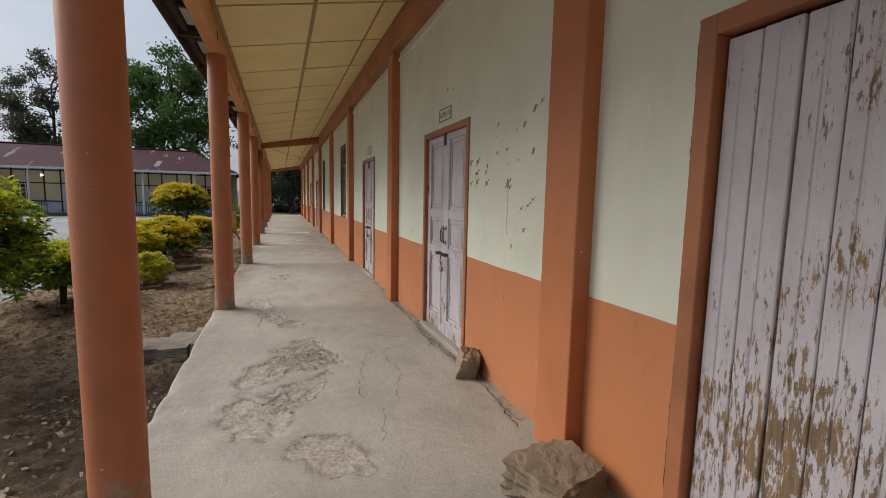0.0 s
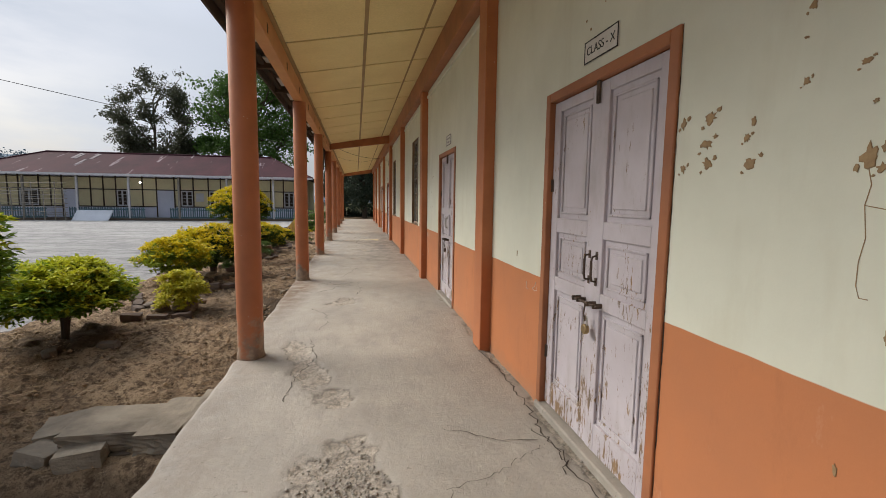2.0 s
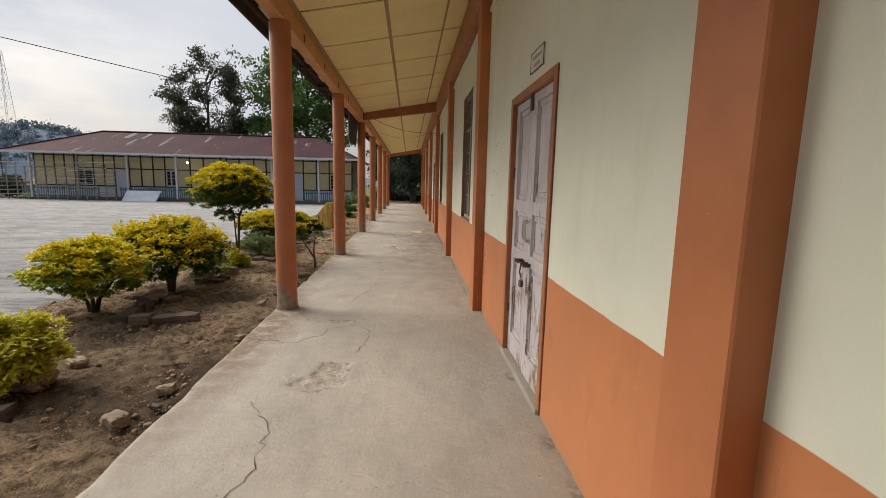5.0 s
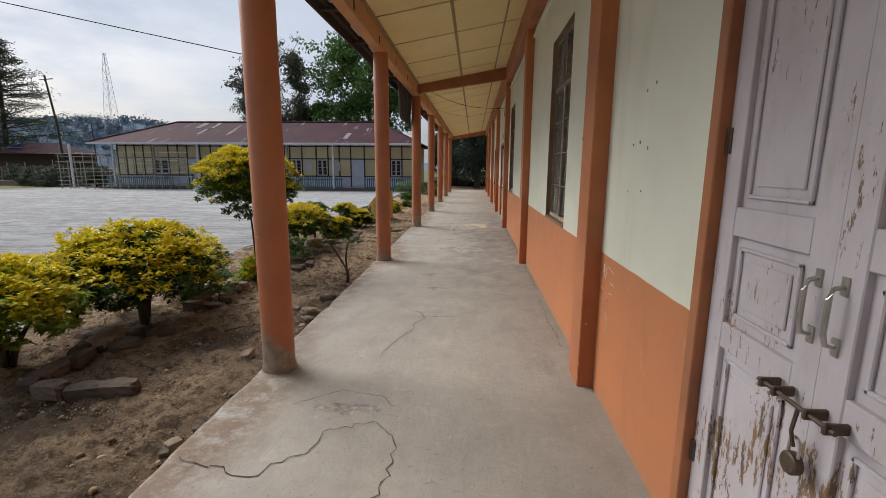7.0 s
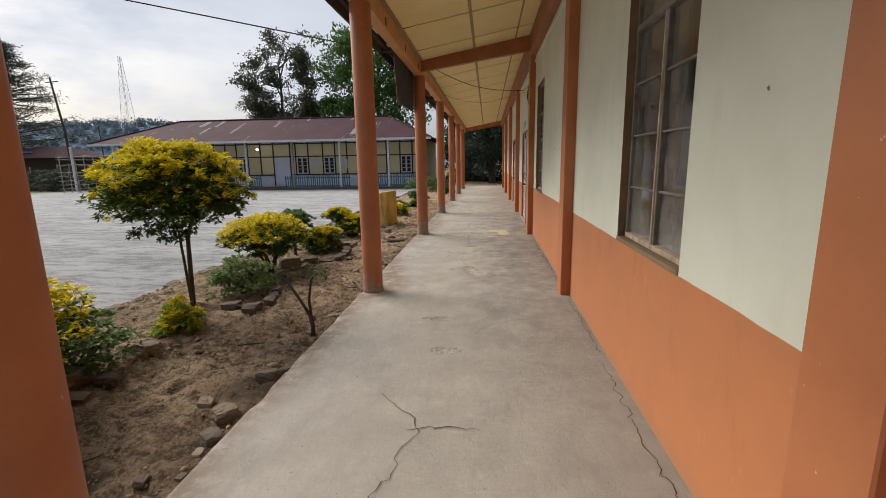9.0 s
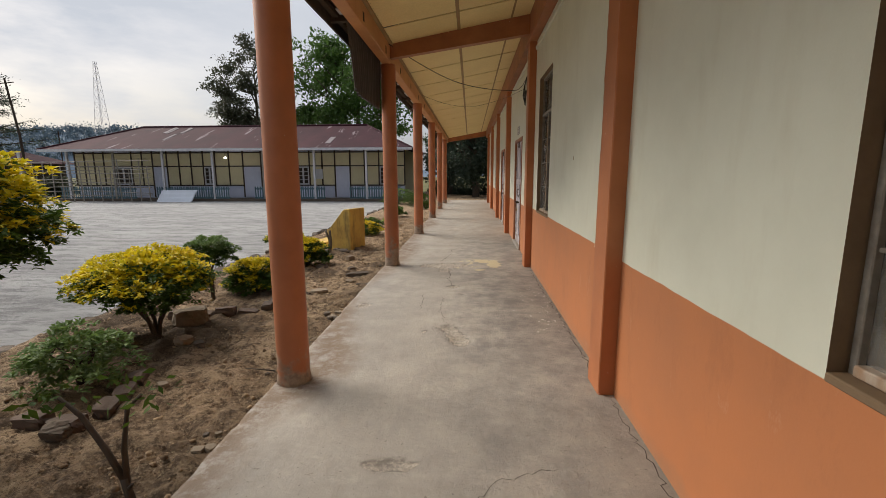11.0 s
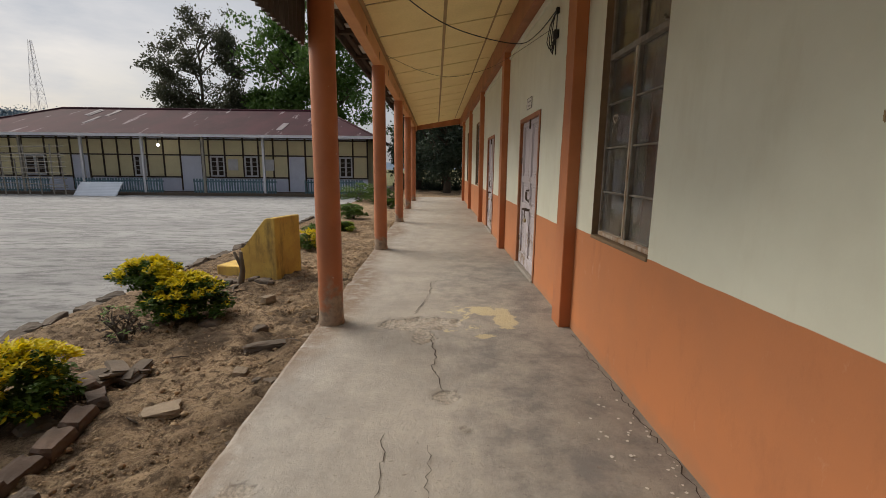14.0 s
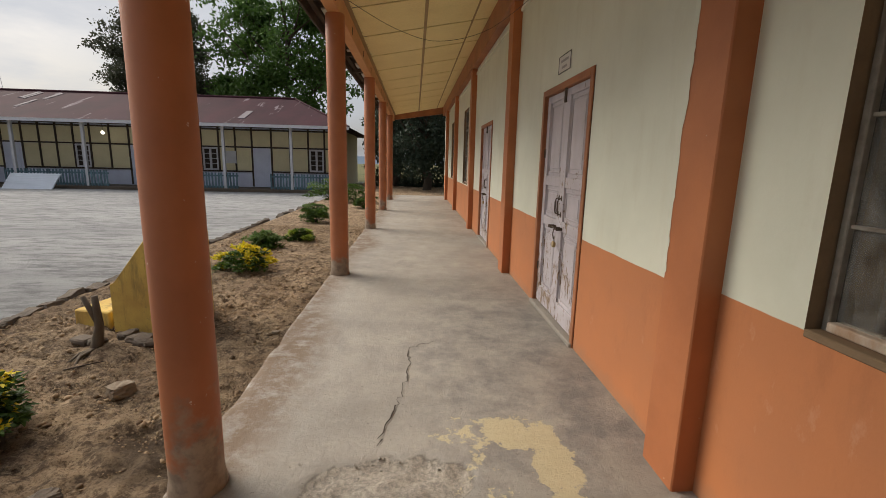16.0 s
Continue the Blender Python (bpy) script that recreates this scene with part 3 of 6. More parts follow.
# ---- ceiling, beams and roof ----
def ceiling():
    bm = bmesh.new()
    xm = 1.60
    joints = [5.63 + 1.296 * k for k in range(-20, 24)]
    edges = [y for y in joints if Y0 < y < Y1]
    spans = list(zip([Y0] + edges, edges + [Y1]))
    for x0, x1 in ((0.60, xm), (xm, PIL - 0.02)):
        for a, b in spans:
            a, b = a + 0.022, b - 0.022
            vs = [bm.verts.new((x, y, ceil_z(x) + dz)) for dz in (0, 0.014) for x, y in ((x0 + 0.006, a), (x1 - 0.006, a), (x1 - 0.006, b), (x0 + 0.006, b))]
            for f in ((0, 1, 2, 3), (7, 6, 5, 4), (0, 4, 5, 1), (1, 5, 6, 2), (2, 6, 7, 3), (3, 7, 4, 0)):
                bm.faces.new([vs[k] for k in f])
    n = len(bm.faces)
    # centre batten and edge strip
    for x, w, t in ((xm, 0.022, 0.012), (0.635, 0.03, 0.02), (PIL - 0.28, 0.016, 0.006)):
        vs = [bm.verts.new((x + sx * w, y, ceil_z(x) - sz * t + 0.004)) for y in (Y0, Y1) for sx, sz in ((-1, 0), (1, 0), (1, 1), (-1, 1))]
        for f in ((0, 1, 2, 3), (7, 6, 5, 4), (0, 4, 5, 1), (1, 5, 6, 2), (2, 6, 7, 3), (3, 7, 4, 0)):
            bm.faces.new([vs[k] for k in f])
    # dark backing behind the open joints
    vs = [bm.verts.new((x, y, ceil_z(x) + 0.022)) for x, y in ((0.5, Y0), (WALL, Y0), (WALL, Y1), (0.5, Y1))]
    bm.faces.new(vs)
    bm.faces.ensure_lookup_table()
    for f in bm.faces[n:]:
        f.material_index = 1
    bm.faces[len(bm.faces) - 1].material_index = 2
    ob = new("ceiling", finish("ceiling", bm, (M_CEIL, M_BATTEN, M_GAP)))
    return tagged(ob, "sloping yellow ceiling boards with thin battens", "ceiling", kind="structure")


ceiling()


def sloped_beam(y, name):
    bm = bmesh.new()
    vs = []
    for yy in (y - 0.06, y + 0.06):
        for x, lo in ((0.60, 3.03), (PIL + 0.03, 3.33)):
            vs += [bm.verts.new((x, yy, lo)), bm.verts.new((x, yy, ceil_z(x) + 0.005))]
    for f in ((0, 2, 3, 1), (4, 5, 7, 6), (0, 1, 5, 4), (2, 6, 7, 3), (0, 4, 6, 2), (1, 3, 7, 5)):
        bm.faces.new([vs[k] for k in f])
    ob = new(name, finish(name, bm, M_FRAME))
    return tagged(ob, "brown orange painted cross beam under the sloping ceiling", "beam", kind="structure")


for y in (18.05, 35.33):
    sloped_beam(y, "cross_beam")

eave = tagged(new("eaves_beam", finish("eaves_beam", box(COL_X - 0.075, COL_X + 0.065, Y0, Y1, 2.985, 3.215, 0.008), M_BEAM)), "orange painted beam resting on the columns", "beam", kind="structure")


def column():
    bm = bmesh.new()
    prof = [(COL_R + 0.012, -0.03), (COL_R + 0.008, 0.02), (COL_R, 0.06), (COL_R, 1.0), (COL_R - 0.001, 2.0), (COL_R, 2.97), (COL_R - 0.004, 2.99)]
    rings = [[bm.verts.new((r * math.cos(a), r * math.sin(a), z)) for a in [2 * math.pi * k / 36 for k in range(36)]] for r, z in prof]
    for r0, r1 in zip(rings, rings[1:]):
        for k in range(36):
            bm.faces.new((r0[k], r0[(k + 1) % 36], r1[(k + 1) % 36], r1[k]))
    bm.faces.new(rings[0][::-1])
    bm.faces.new(rings[-1])
    return finish("column", bm, M_COLUMN, True)


COLUMN = column()
for y in COL_Y:
    ob = new("column", COLUMN)
    ob.location = (COL_X, y, 0)
    tagged(ob, "round orange painted verandah column with a weathered foot", "column", "verandah columns")


def corrugated(name, x0, z0, x1, z1, y0, y1, mat, pitch=0.076, amp=0.011, sub=4):
    ys = np.arange(y0, y1, pitch / sub)
    L = math.hypot(x1 - x0, z1 - z0)
    nx, nz = (z0 - z1) / L, (x1 - x0) / L
    ts = np.array([0.0, 1.0])
    T, Y = np.meshgrid(ts, ys, indexing="ij")
    w = amp * np.sin(2 * math.pi * Y / pitch)
    v = np.stack([x0 + T * (x1 - x0) + nx * w, Y, z0 + T * (z1 - z0) + nz * w], 2).reshape(-1, 3)
    return mesh_arrays(name, v, grid_faces(2, len(ys)), [mat], smooth=True)


roof = thing("verandah_roof", "old dark corrugated iron lean-to roof with exposed timbers", "roof", kind="structure")
ob = new("roof_sheet", corrugated("roof_sheet", 0.22, 3.13, 3.2, 3.85, Y0 - 0.3, Y1 + 0.3, M_SHEET))
ob.parent = roof
part("fascia_board", box(0.235, 0.262, Y0 - 0.2, Y1 + 0.2, 2.985, 3.105, 0.004), M_TIMBER, roof)
part("purlin", box(0.29, 0.35, Y0 - 0.2, Y1 + 0.2, 3.06, 3.115, 0.004), M_TIMBER, roof)
for k in range(42):
    y = Y0 + 0.4 + k * 1.296
    b = box(0.24, 0.62, -0.035, 0.035, -0.10, 0.0, 0.004)
    part("rafter_end", b, M_TIMBER, roof, m=Matrix.Translation((0, y, 3.12)) @ Matrix.Rotation(0, 4, "Y"))
for k in range(54):
    y = Y0 + 0.9 + k * 0.98
    part("pale_lath", box(0.37, 0.44, y, y + 0.42, 3.085, 3.10), M_WHITE, roof)

# unseen wall added behind the camera's start to keep light out
tagged(new("wall_end_added", finish("wall_end_added", box(SLAB, WALL, Y0 - 0.2, Y0 - 0.002, -0.02, 3.7), M_WALL)), "plain plaster wall added unseen to close the verandah against light", "wall", kind="structure")

# rooms behind the wall
part_room = cell_wall("wall_room_back", "plain plaster back wall of the classrooms", 7.6, 7.8, Y0, Y1, -0.02, 3.75, [(10.9, 12.9, 0.9, 2.4), (15.9, 17.9, 0.9, 2.4)], M_ROOM, M_ROOM)
for y in (Y0, 10.2, 14.0, 17.85, 21.8, Y1 - 0.2):
    tagged(new("wall_room_side", finish("wall_room_side", box(WALL + 0.24, 7.6, y, y + 0.12, -0.02, 3.75), M_ROOM)), "plain plaster classroom side wall", "wall", kind="structure")
tagged(new("floor_room", finish("floor_room", box(WALL + 0.24, 7.8, Y0, Y1, -0.3, -0.03), M_ROOM)), "plain classroom floor", "floor", kind="structure")
tagged(new("ceiling_room", finish("ceiling_room", box(WALL + 0.10, 7.8, Y0, Y1, 3.76, 3.84), M_ROOM)), "plain classroom ceiling", "ceiling", kind="structure")


# ---- ground ----
def ground():
    xs = np.concatenate([[-3000, -1200, -500, -250, -140, -80], np.arange(-55, -8, 1.6), np.arange(-8, -3, 0.4), np.arange(-3, SLAB + 0.12, 0.026), [1.5, 3, 6, 9, 14, 25, 60, 200, 1000, 3000]])
    ys = np.concatenate([[-3000, -800, -200, -60, -25, -12, -8], np.arange(-5, 3, 0.4), np.arange(3, 24, 0.03), np.arange(24, 46, 0.5), [48, 52, 58, 66, 80, 110, 160, 300, 700, 1500, 4000]])
    X, Y = np.meshgrid(xs, ys, indexing="ij")
    s = lambda t: np.clip(t, 0, 1) ** 2 * (3 - 2 * np.clip(t, 0, 1))
    strip = s((X + 2.55) / 0.5)
    yard = -0.20 - 0.011 * np.clip(Y - 18, 0, 24)
    bed = -0.05 - 0.09 * s((Y - 14) / 7) - 0.25 * s((7.6 - Y) / 2.0)
    Z = yard * (1 - strip) + bed * strip
    near = np.clip((X + 6) / 3, 0, 1) * (X < SLAB + 0.1) * np.clip((26 - Y) / 4, 0, 1) * (Y > -4)
    pit = s((5.42 - Y) / 0.2) * s((X + 1.3) / 0.7) * (X < SLAB + 0.2)
    Z = Z - 0.16 * pit
    Z = Z + near * strip * (fuzz(X * 2.2, Y * 2.2, 21) * 0.014 + fuzz(X * 7, Y * 7, 22) * 0.020 + fuzz(X * 19, Y * 19, 23) * 0.017 + np.abs(fuzz(X * 31, Y * 31, 26)) * 0.015) + near * (1 - strip) * fuzz(X * 3, Y * 3, 25) * 0.006
    grit = np.random.default_rng(91).normal(size=X.shape)
    grit = (grit + np.roll(grit, 1, 0) + np.roll(grit, 1, 1)) / 1.73
    Z = Z + near * strip * grit * (0.0035 + 0.004 * np.clip(fuzz(X * 1.1, Y * 1.1, 27), 0, 1))
    Z = np.where((X > SLAB + 0.02) & (Y > Y0) & (Y < Y1), -0.42, Z)
    # dark: the hollow's shade put into the colour, with damp soil patches and slab edge
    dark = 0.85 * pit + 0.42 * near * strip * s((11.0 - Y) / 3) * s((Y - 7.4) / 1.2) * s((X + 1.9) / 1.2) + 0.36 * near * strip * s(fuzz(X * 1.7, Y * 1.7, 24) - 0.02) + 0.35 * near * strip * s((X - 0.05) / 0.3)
    # shade under shrub crowns painted as darker earth, among a few damp bare spots
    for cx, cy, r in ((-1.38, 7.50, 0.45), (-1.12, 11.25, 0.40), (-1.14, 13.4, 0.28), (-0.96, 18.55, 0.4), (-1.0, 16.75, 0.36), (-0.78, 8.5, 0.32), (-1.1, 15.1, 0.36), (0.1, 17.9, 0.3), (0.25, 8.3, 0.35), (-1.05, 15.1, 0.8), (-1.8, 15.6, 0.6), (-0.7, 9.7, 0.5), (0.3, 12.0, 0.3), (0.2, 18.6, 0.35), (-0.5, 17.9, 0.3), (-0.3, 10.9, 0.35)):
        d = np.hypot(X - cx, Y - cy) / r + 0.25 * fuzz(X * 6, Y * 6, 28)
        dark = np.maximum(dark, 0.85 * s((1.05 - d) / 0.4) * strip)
        Z = Z + near * strip * 0.03 * s((1.0 - d) / 0.5) * fuzz(X * 9, Y * 9, 29)
    verge = np.clip((np.hypot(np.clip(-X - 30, 0, 1e4), np.clip(Y - 54, 0, 1e4) + np.clip(X - 8, 0, 1e4))) / 4, 0, 1)
    v = np.stack([X, Y, Z], 2).reshape(-1, 3)
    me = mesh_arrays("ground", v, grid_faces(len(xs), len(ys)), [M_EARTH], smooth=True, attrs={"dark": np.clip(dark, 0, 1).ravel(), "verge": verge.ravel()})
    return tagged(new("ground", me), "bare brown earth bed beside a pale grey dusty school yard", "ground", kind="structure")


ground()


# ---- doors ----
def leaf_mesh(w, h):
    """Stiles and rails of one panelled leaf; the front is at x = 0, it runs along y from 0 to w."""
    st, zs = 0.085, [0.0, 0.16, 0.785, 0.87, 1.155, 1.245, h - 0.06, h]
    bm = bmesh.new()
    for a, b in ((0, st), (w - st, w)):
        add_box(bm, 0, 0.035, a, b, 0, h, 0.003)
    for a, b in ((zs[0], zs[1]), (zs[2], zs[3]), (zs[4], zs[5]), (zs[6], zs[7])):
        add_box(bm, 0.001, 0.034, st, w - st, a, b, 0.003)
    return bm, st, ((zs[1], zs[2]), (zs[3], zs[4]), (zs[5], zs[6]))


def panel_mesh(w, h):
    """A recessed panel with a raised bead and a raised field."""
    bm = box(0.018, 0.028, 0, w, 0, h)
    for inset, t, d in ((0.03, 0.012, 0.010), (0.065, 0.0, 0.006)):
        if t:
            for a, b, c, e in ((inset, w - inset, inset, inset + t), (inset, w - inset, h - inset - t, h - inset), (inset, inset + t, inset, h - inset), (w - inset - t, w - inset, inset, h - inset)):
                add_box(bm, 0.018 - d, 0.019, a, b, c, e, 0.003)
        else:
            add_box(bm, 0.018 - d, 0.019, inset, w - inset, inset, h - inset, 0.004)
    return bm


def handle_mesh(h=0.14, out=0.032):
    bm = bmesh.new()
    pts = [(0, 0, h / 2), (-out * 0.8, 0, h / 2 - 0.005), (-out, 0, h / 2 - 0.03), (-out, 0, -h / 2 + 0.03), (-out * 0.8, 0, -h / 2 + 0.005), (0, 0, -h / 2)]
    add_tube(bm, pts, [0.005, 0.006, 0.007, 0.007, 0.006, 0.005], 8)
    for s in (-1, 1):
        add_box(bm, -0.004, 0.0, -0.011, 0.011, s * h / 2 - 0.022, s * h / 2 + 0.022, 0.0015)
    return bm


def padlock(parent, y, z, mat, r=0.028):
    bm = bmesh.new()
    n = 20
    rings = [[bm.verts.new((x, r * k * math.cos(2 * math.pi * i / n), r * k * math.sin(2 * math.pi * i / n))) for i in range(n)] for x, k in ((-0.03, 0.85), (-0.026, 1.0), (-0.008, 1.0), (-0.004, 0.85))]
    for a, b in zip(rings, rings[1:]):
        for i in range(n):
            bm.faces.new((a[i], a[(i + 1) % n], b[(i + 1) % n], b[i]))
    bm.faces.new(rings[0][::-1])
    bm.faces.new(rings[-1])
    p = part("padlock", bm, mat, parent, "round brass padlock", m=Matrix.Translation((0, y, z)))
    s = tube([(-0.017, 0.017 * math.cos(a), r * 0.8 + 0.03 + 0.017 * math.sin(a) - (0.03 if k in (0, 8) else 0)) for k, a in enumerate([math.pi * t / 8 for t in range(9)])], 0.004, 6)
    part("shackle", s, M_STEEL, p)


def frame_gaps(d, W, seed):
    """Jagged cracks where the plaster has shrunk away from the door frame."""
    rng = random.Random(seed)
    for y in (-0.003, W + 0.003):
        v, f, w = [], [], 0.004
        for k in range(92):
            z = DOOR_H * k / 91
            w = min(0.017, max(0.0015, w + rng.uniform(-0.0028, 0.0028)))
            c = y + rng.uniform(-0.002, 0.002)
            v += [(-0.0015, c - w * 0.5, z), (-0.0015, c + w * 0.5, z)]
            if k:
                f.append((2 * k - 2, 2 * k - 1, 2 * k + 1, 2 * k))
        ob = new("plaster_gap", mesh_arrays("plaster_gap", v, f, [M_GAP]))
        ob.parent = d


def double_door(name, y0, y1, label, handle=M_IRON, lock=M_BRASS):
    d = thing(name, label, "door", (WALL, y0, 0), kind="structure")
    W, f = y1 - y0, 0.058
    part("jamb", box(-0.012, 0.11, 0, f, 0, DOOR_H, 0.004), M_FRAME, d)
    part("jamb", box(-0.012, 0.11, W - f, W, 0, DOOR_H, 0.004), M_FRAME, d)
    part("head", box(-0.012, 0.11, f, W - f, DOOR_H - 0.055, DOOR_H, 0.004), M_FRAME, d)
    part("threshold", box(-0.03, 0.14, 0.01, W - 0.01, -0.02, 0.035, 0.008), M_FLOOR, d)
    frame_gaps(d, W, int(y0 * 10))
    w, h = (W - 2 * f) / 2 - 0.003, DOOR_H - 0.055 - 0.05
    for i, ya in enumerate((f + 0.001, f + w + 0.005)):
        bm, st, rows = leaf_mesh(w, h)
        lf = part("leaf", bm, M_DOOR, d, "weathered lavender white door leaf", m=pose(0.020 + 0.006 * i, ya, 0.045))
        for a, b in rows:
            part("panel", panel_mesh(w - 2 * st, b - a), M_DOOR, lf, m=pose(0, st, a))
        part("handle", handle_mesh(), handle, lf, "curved pull handle", m=pose(0, w - 0.04 if i == 0 else 0.04, 0.995 if handle is M_IRON else 1.04))
        for z in (0.35, 1.45):
            bm = box(-0.006, 0.004, -0.016, 0.016, -0.04, 0.04, 0.002)
            add_tube(bm, [(-0.006, 0, -0.04), (-0.006, 0, 0.04)], 0.006, 8)
            part("hinge", bm, M_IRON, lf, "rusty hinge", m=pose(0, 0.004 if i == 0 else w - 0.004, z))
    # sliding bolt across both leaves and its padlock
    b = tube([(-0.022, W / 2 - 0.13, 0.855), (-0.022, W / 2 + 0.13, 0.855)], 0.006, 8)
    for y in (-0.11, -0.05, 0.06, 0.11):
        add_box(b, -0.034, 0.022, W / 2 + y - 0.006, W / 2 + y + 0.006, 0.842, 0.868, 0.003)
    add_tube(b, [(-0.022, W / 2 - 0.02, 0.855), (-0.03, W / 2 - 0.02, 0.795), (-0.02, W / 2 - 0.02, 0.755)], 0.005, 6)
    part("bolt", b, M_IRON, d, "iron sliding bolt")
    padlock(d, W / 2 - 0.02, 0.71, lock)
    b = box(0.0, 0.016, W / 2 - 0.012, W / 2 + 0.012, DOOR_H - 0.17, DOOR_H - 0.05, 0.003)
    add_tube(b, [(0.0, W / 2, DOOR_H - 0.17), (0.0, W / 2, DOOR_H - 0.06)], 0.006, 6)
    part("top_bolt", b, M_IRON, d)
    return d


def plank_door(name, y0, y1):
    d = thing(name, "closed plank door with flaking lavender white paint", "door", (WALL, y0, 0), kind="structure")
    W, f = y1 - y0, 0.075
    part("jamb", box(-0.012, 0.11, 0, f, 0, DOOR_H, 0.004), M_FRAME, d)
    part("jamb", box(-0.012, 0.11, W - f, W, 0, DOOR_H, 0.004), M_FRAME, d)
    part("head", box(-0.012, 0.11, f, W - f, DOOR_H - 0.075, DOOR_H, 0.004), M_FRAME, d)
    frame_gaps(d, W, 3)
    n = 8
    pw = (W - 2 * f - 0.02) / n
    top = DOOR_H - 0.09
    for i in range(n):
        bm = bmesh.new()
        # each plank carries a bead groove down its middle
        for a, b in ((0.003, pw * 0.46), (pw * 0.54, pw - 0.003)):
            add_box(bm, 0, 0.025, a, b, 0.012, top, 0.004)
        add_box(bm, 0.004, 0.024, pw * 0.44, pw * 0.56, 0.012, top)
        part("plank", bm, M_PLANK, d, m=pose(0.03 + 0.004 * (i % 3), f + 0.01 + i * pw, 0))
    part("back_board", box(0.07, 0.085, f, W - f, 0.0, top), M_GAP, d)
    return d


plank_door("door_1", *DOORS[0])
double_door("door_2", *DOORS[1], "closed double door, flaking lavender white paint, bolt and padlock")
double_door("door_3", *DOORS[2], "closed double door, worn lavender white paint, steel handles and padlock", M_STEEL, M_IRON)
double_door("door_4", *DOORS[3], "closed double door, lavender white paint worn round the lock")
double_door("door_5", *DOORS[4], "closed lavender white double door further along the verandah")


# ---- windows ----
def steel_window(name, y0, y1, label):
    w = thing(name, label, "window", (WALL + 0.068, y0, WIN_B), kind="structure")
    W, H = y1 - y0, WIN_T - WIN_B
    t = 0.03
    part("frame_side", box(-0.02, 0.03, 0.005, t, 0.0, H, 0.003), M_SASH, w)
    part("frame_side", box(-0.02, 0.03, W - t, W - 0.005, 0.0, H, 0.003), M_SASH, w)
    part("frame_bottom", box(-0.03, 0.03, t, W - t, 0.015, 0.045, 0.004), M_MULLION, w, "peeling paint over rust")
    part("frame_top", box(-0.02, 0.03, t, W - t, H - 0.035, H, 0.003), M_SASH, w)
    zt = 1.27
    part("transom", box(-0.028, 0.03, t, W - t, zt, zt + 0.04, 0.004), M_SASH, w)
    part("mullion", box(-0.026, 0.026, W / 2 + 0.003, W / 2 + 0.02, 0.04, zt, 0.003), M_MULLION, w, "peeling mullion showing rust")
    part("mullion", box(-0.020, 0.026, W / 2 - 0.02, W / 2 - 0.002, 0.04, zt, 0.003), M_SASH, w)
    part("mullion", box(-0.020, 0.026, W / 2 - 0.015, W / 2 + 0.015, zt + 0.04, H - 0.035, 0.003), M_SASH, w)
    part("window_sill", box(-0.076, 0.13, 0.004, W - 0.004, -0.012, 0.014, 0.004), M_REVEAL, w)
    zs = [0.04, 0.34, 0.66, 0.97, zt]
    for i, (a, b) in enumerate(((t, W / 2 - 0.02), (W / 2 + 0.02, W - t))):
        for z in zs[1:-1]:
            part("glazing_bar", box(-0.012, 0.012, a, b, z - 0.006, z + 0.006, 0.002), M_SASH, w)
        rows = list(zip(zs, zs[1:])) + [(zt + 0.04, H - 0.035)]
        for k, (c, e) in enumerate(rows):
            bm = box(0.0, 0.004, a + 0.001, b - 0.001, c + 0.002, e - 0.002)
            p = part("pane", bm, M_GLASS, w, m=Matrix.Translation((0.001 * ((i * 5 + k * 3) % 4), 0, 0)) @ Matrix.Rotation(0.006 * (((i * 7 + k * 5) % 5) - 2), 4, "Z"))
            p.visible_shadow = False
    st = tube([(-0.02, 0.06, zt + 0.03), (-0.075, 0.05, zt + 0.035), (-0.085, 0.02, zt + 0.035)], 0.008, 6)
    part("stay", st, M_SASH, w)
    for k in range(3):
        part("security_bar", tube([(0.10, 0.2 + k * (W - 0.4) / 2, 0.0), (0.10, 0.2 + k * (W - 0.4) / 2, H)], 0.006, 6), M_SASH, w)
    return w


def glass_heart():
    """A heart drawn with a finger in the dust of the second window."""
    pts = []
    for k in range(25):
        a = 2 * math.pi * k / 24
        pts.append((WALL + 0.062, 17.537 + 0.0024 * 16 * math.sin(a) ** 3, 1.750 + 0.0022 * (13 * math.cos(a) - 5 * math.cos(2 * a) - 2 * math.cos(3 * a) - math.cos(4 * a))))
    tagged(new("dust_drawing", finish("dust_drawing", tube(pts, 0.0025, 5), M_CHALK)), "pale heart drawn on the dusty window glass", "drawing")


for i, (a, b) in enumerate(WINDOWS):
    steel_window("window_%d" % (i + 1), a, b, "tall steel casement window with dusty panes and peeling paint")
glass_heart()


def leaning_boards():
    """Tan boards standing inside, close behind the first window."""
    wood = grained("tan_board", (0.42, 0.28, 0.15), (0.30, 0.19, 0.10), 5, 40, 0.8, stretch=(1, 1, 0.15), vary=0.3)
    t = thing("stacked_boards", "tan wooden boards standing upright behind the dusty window", "boards", (WALL + 0.62, 11.35, -0.03))
    for k in range(5):
        part("board", box(-0.012, 0.012, 0, 0.165, 0, 2.05 - 0.12 * (k % 3), 0.004), wood, t, m=pose(0.02 * (k % 2), 0.19 * k, 0, 0, 4, 0))


leaning_boards()


# ---- yard and garden ----
def bed_z(x, y):
    s = lambda t: min(1, max(0, t)) ** 2 * (3 - 2 * min(1, max(0, t)))
    k = s((x + 2.55) / 0.5)
    return (-0.20 - 0.011 * min(24, max(0, y - 18))) * (1 - k) + (-0.05 - 0.09 * s((y - 14) / 7) - 0.25 * s((7.6 - y) / 2.0)) * k


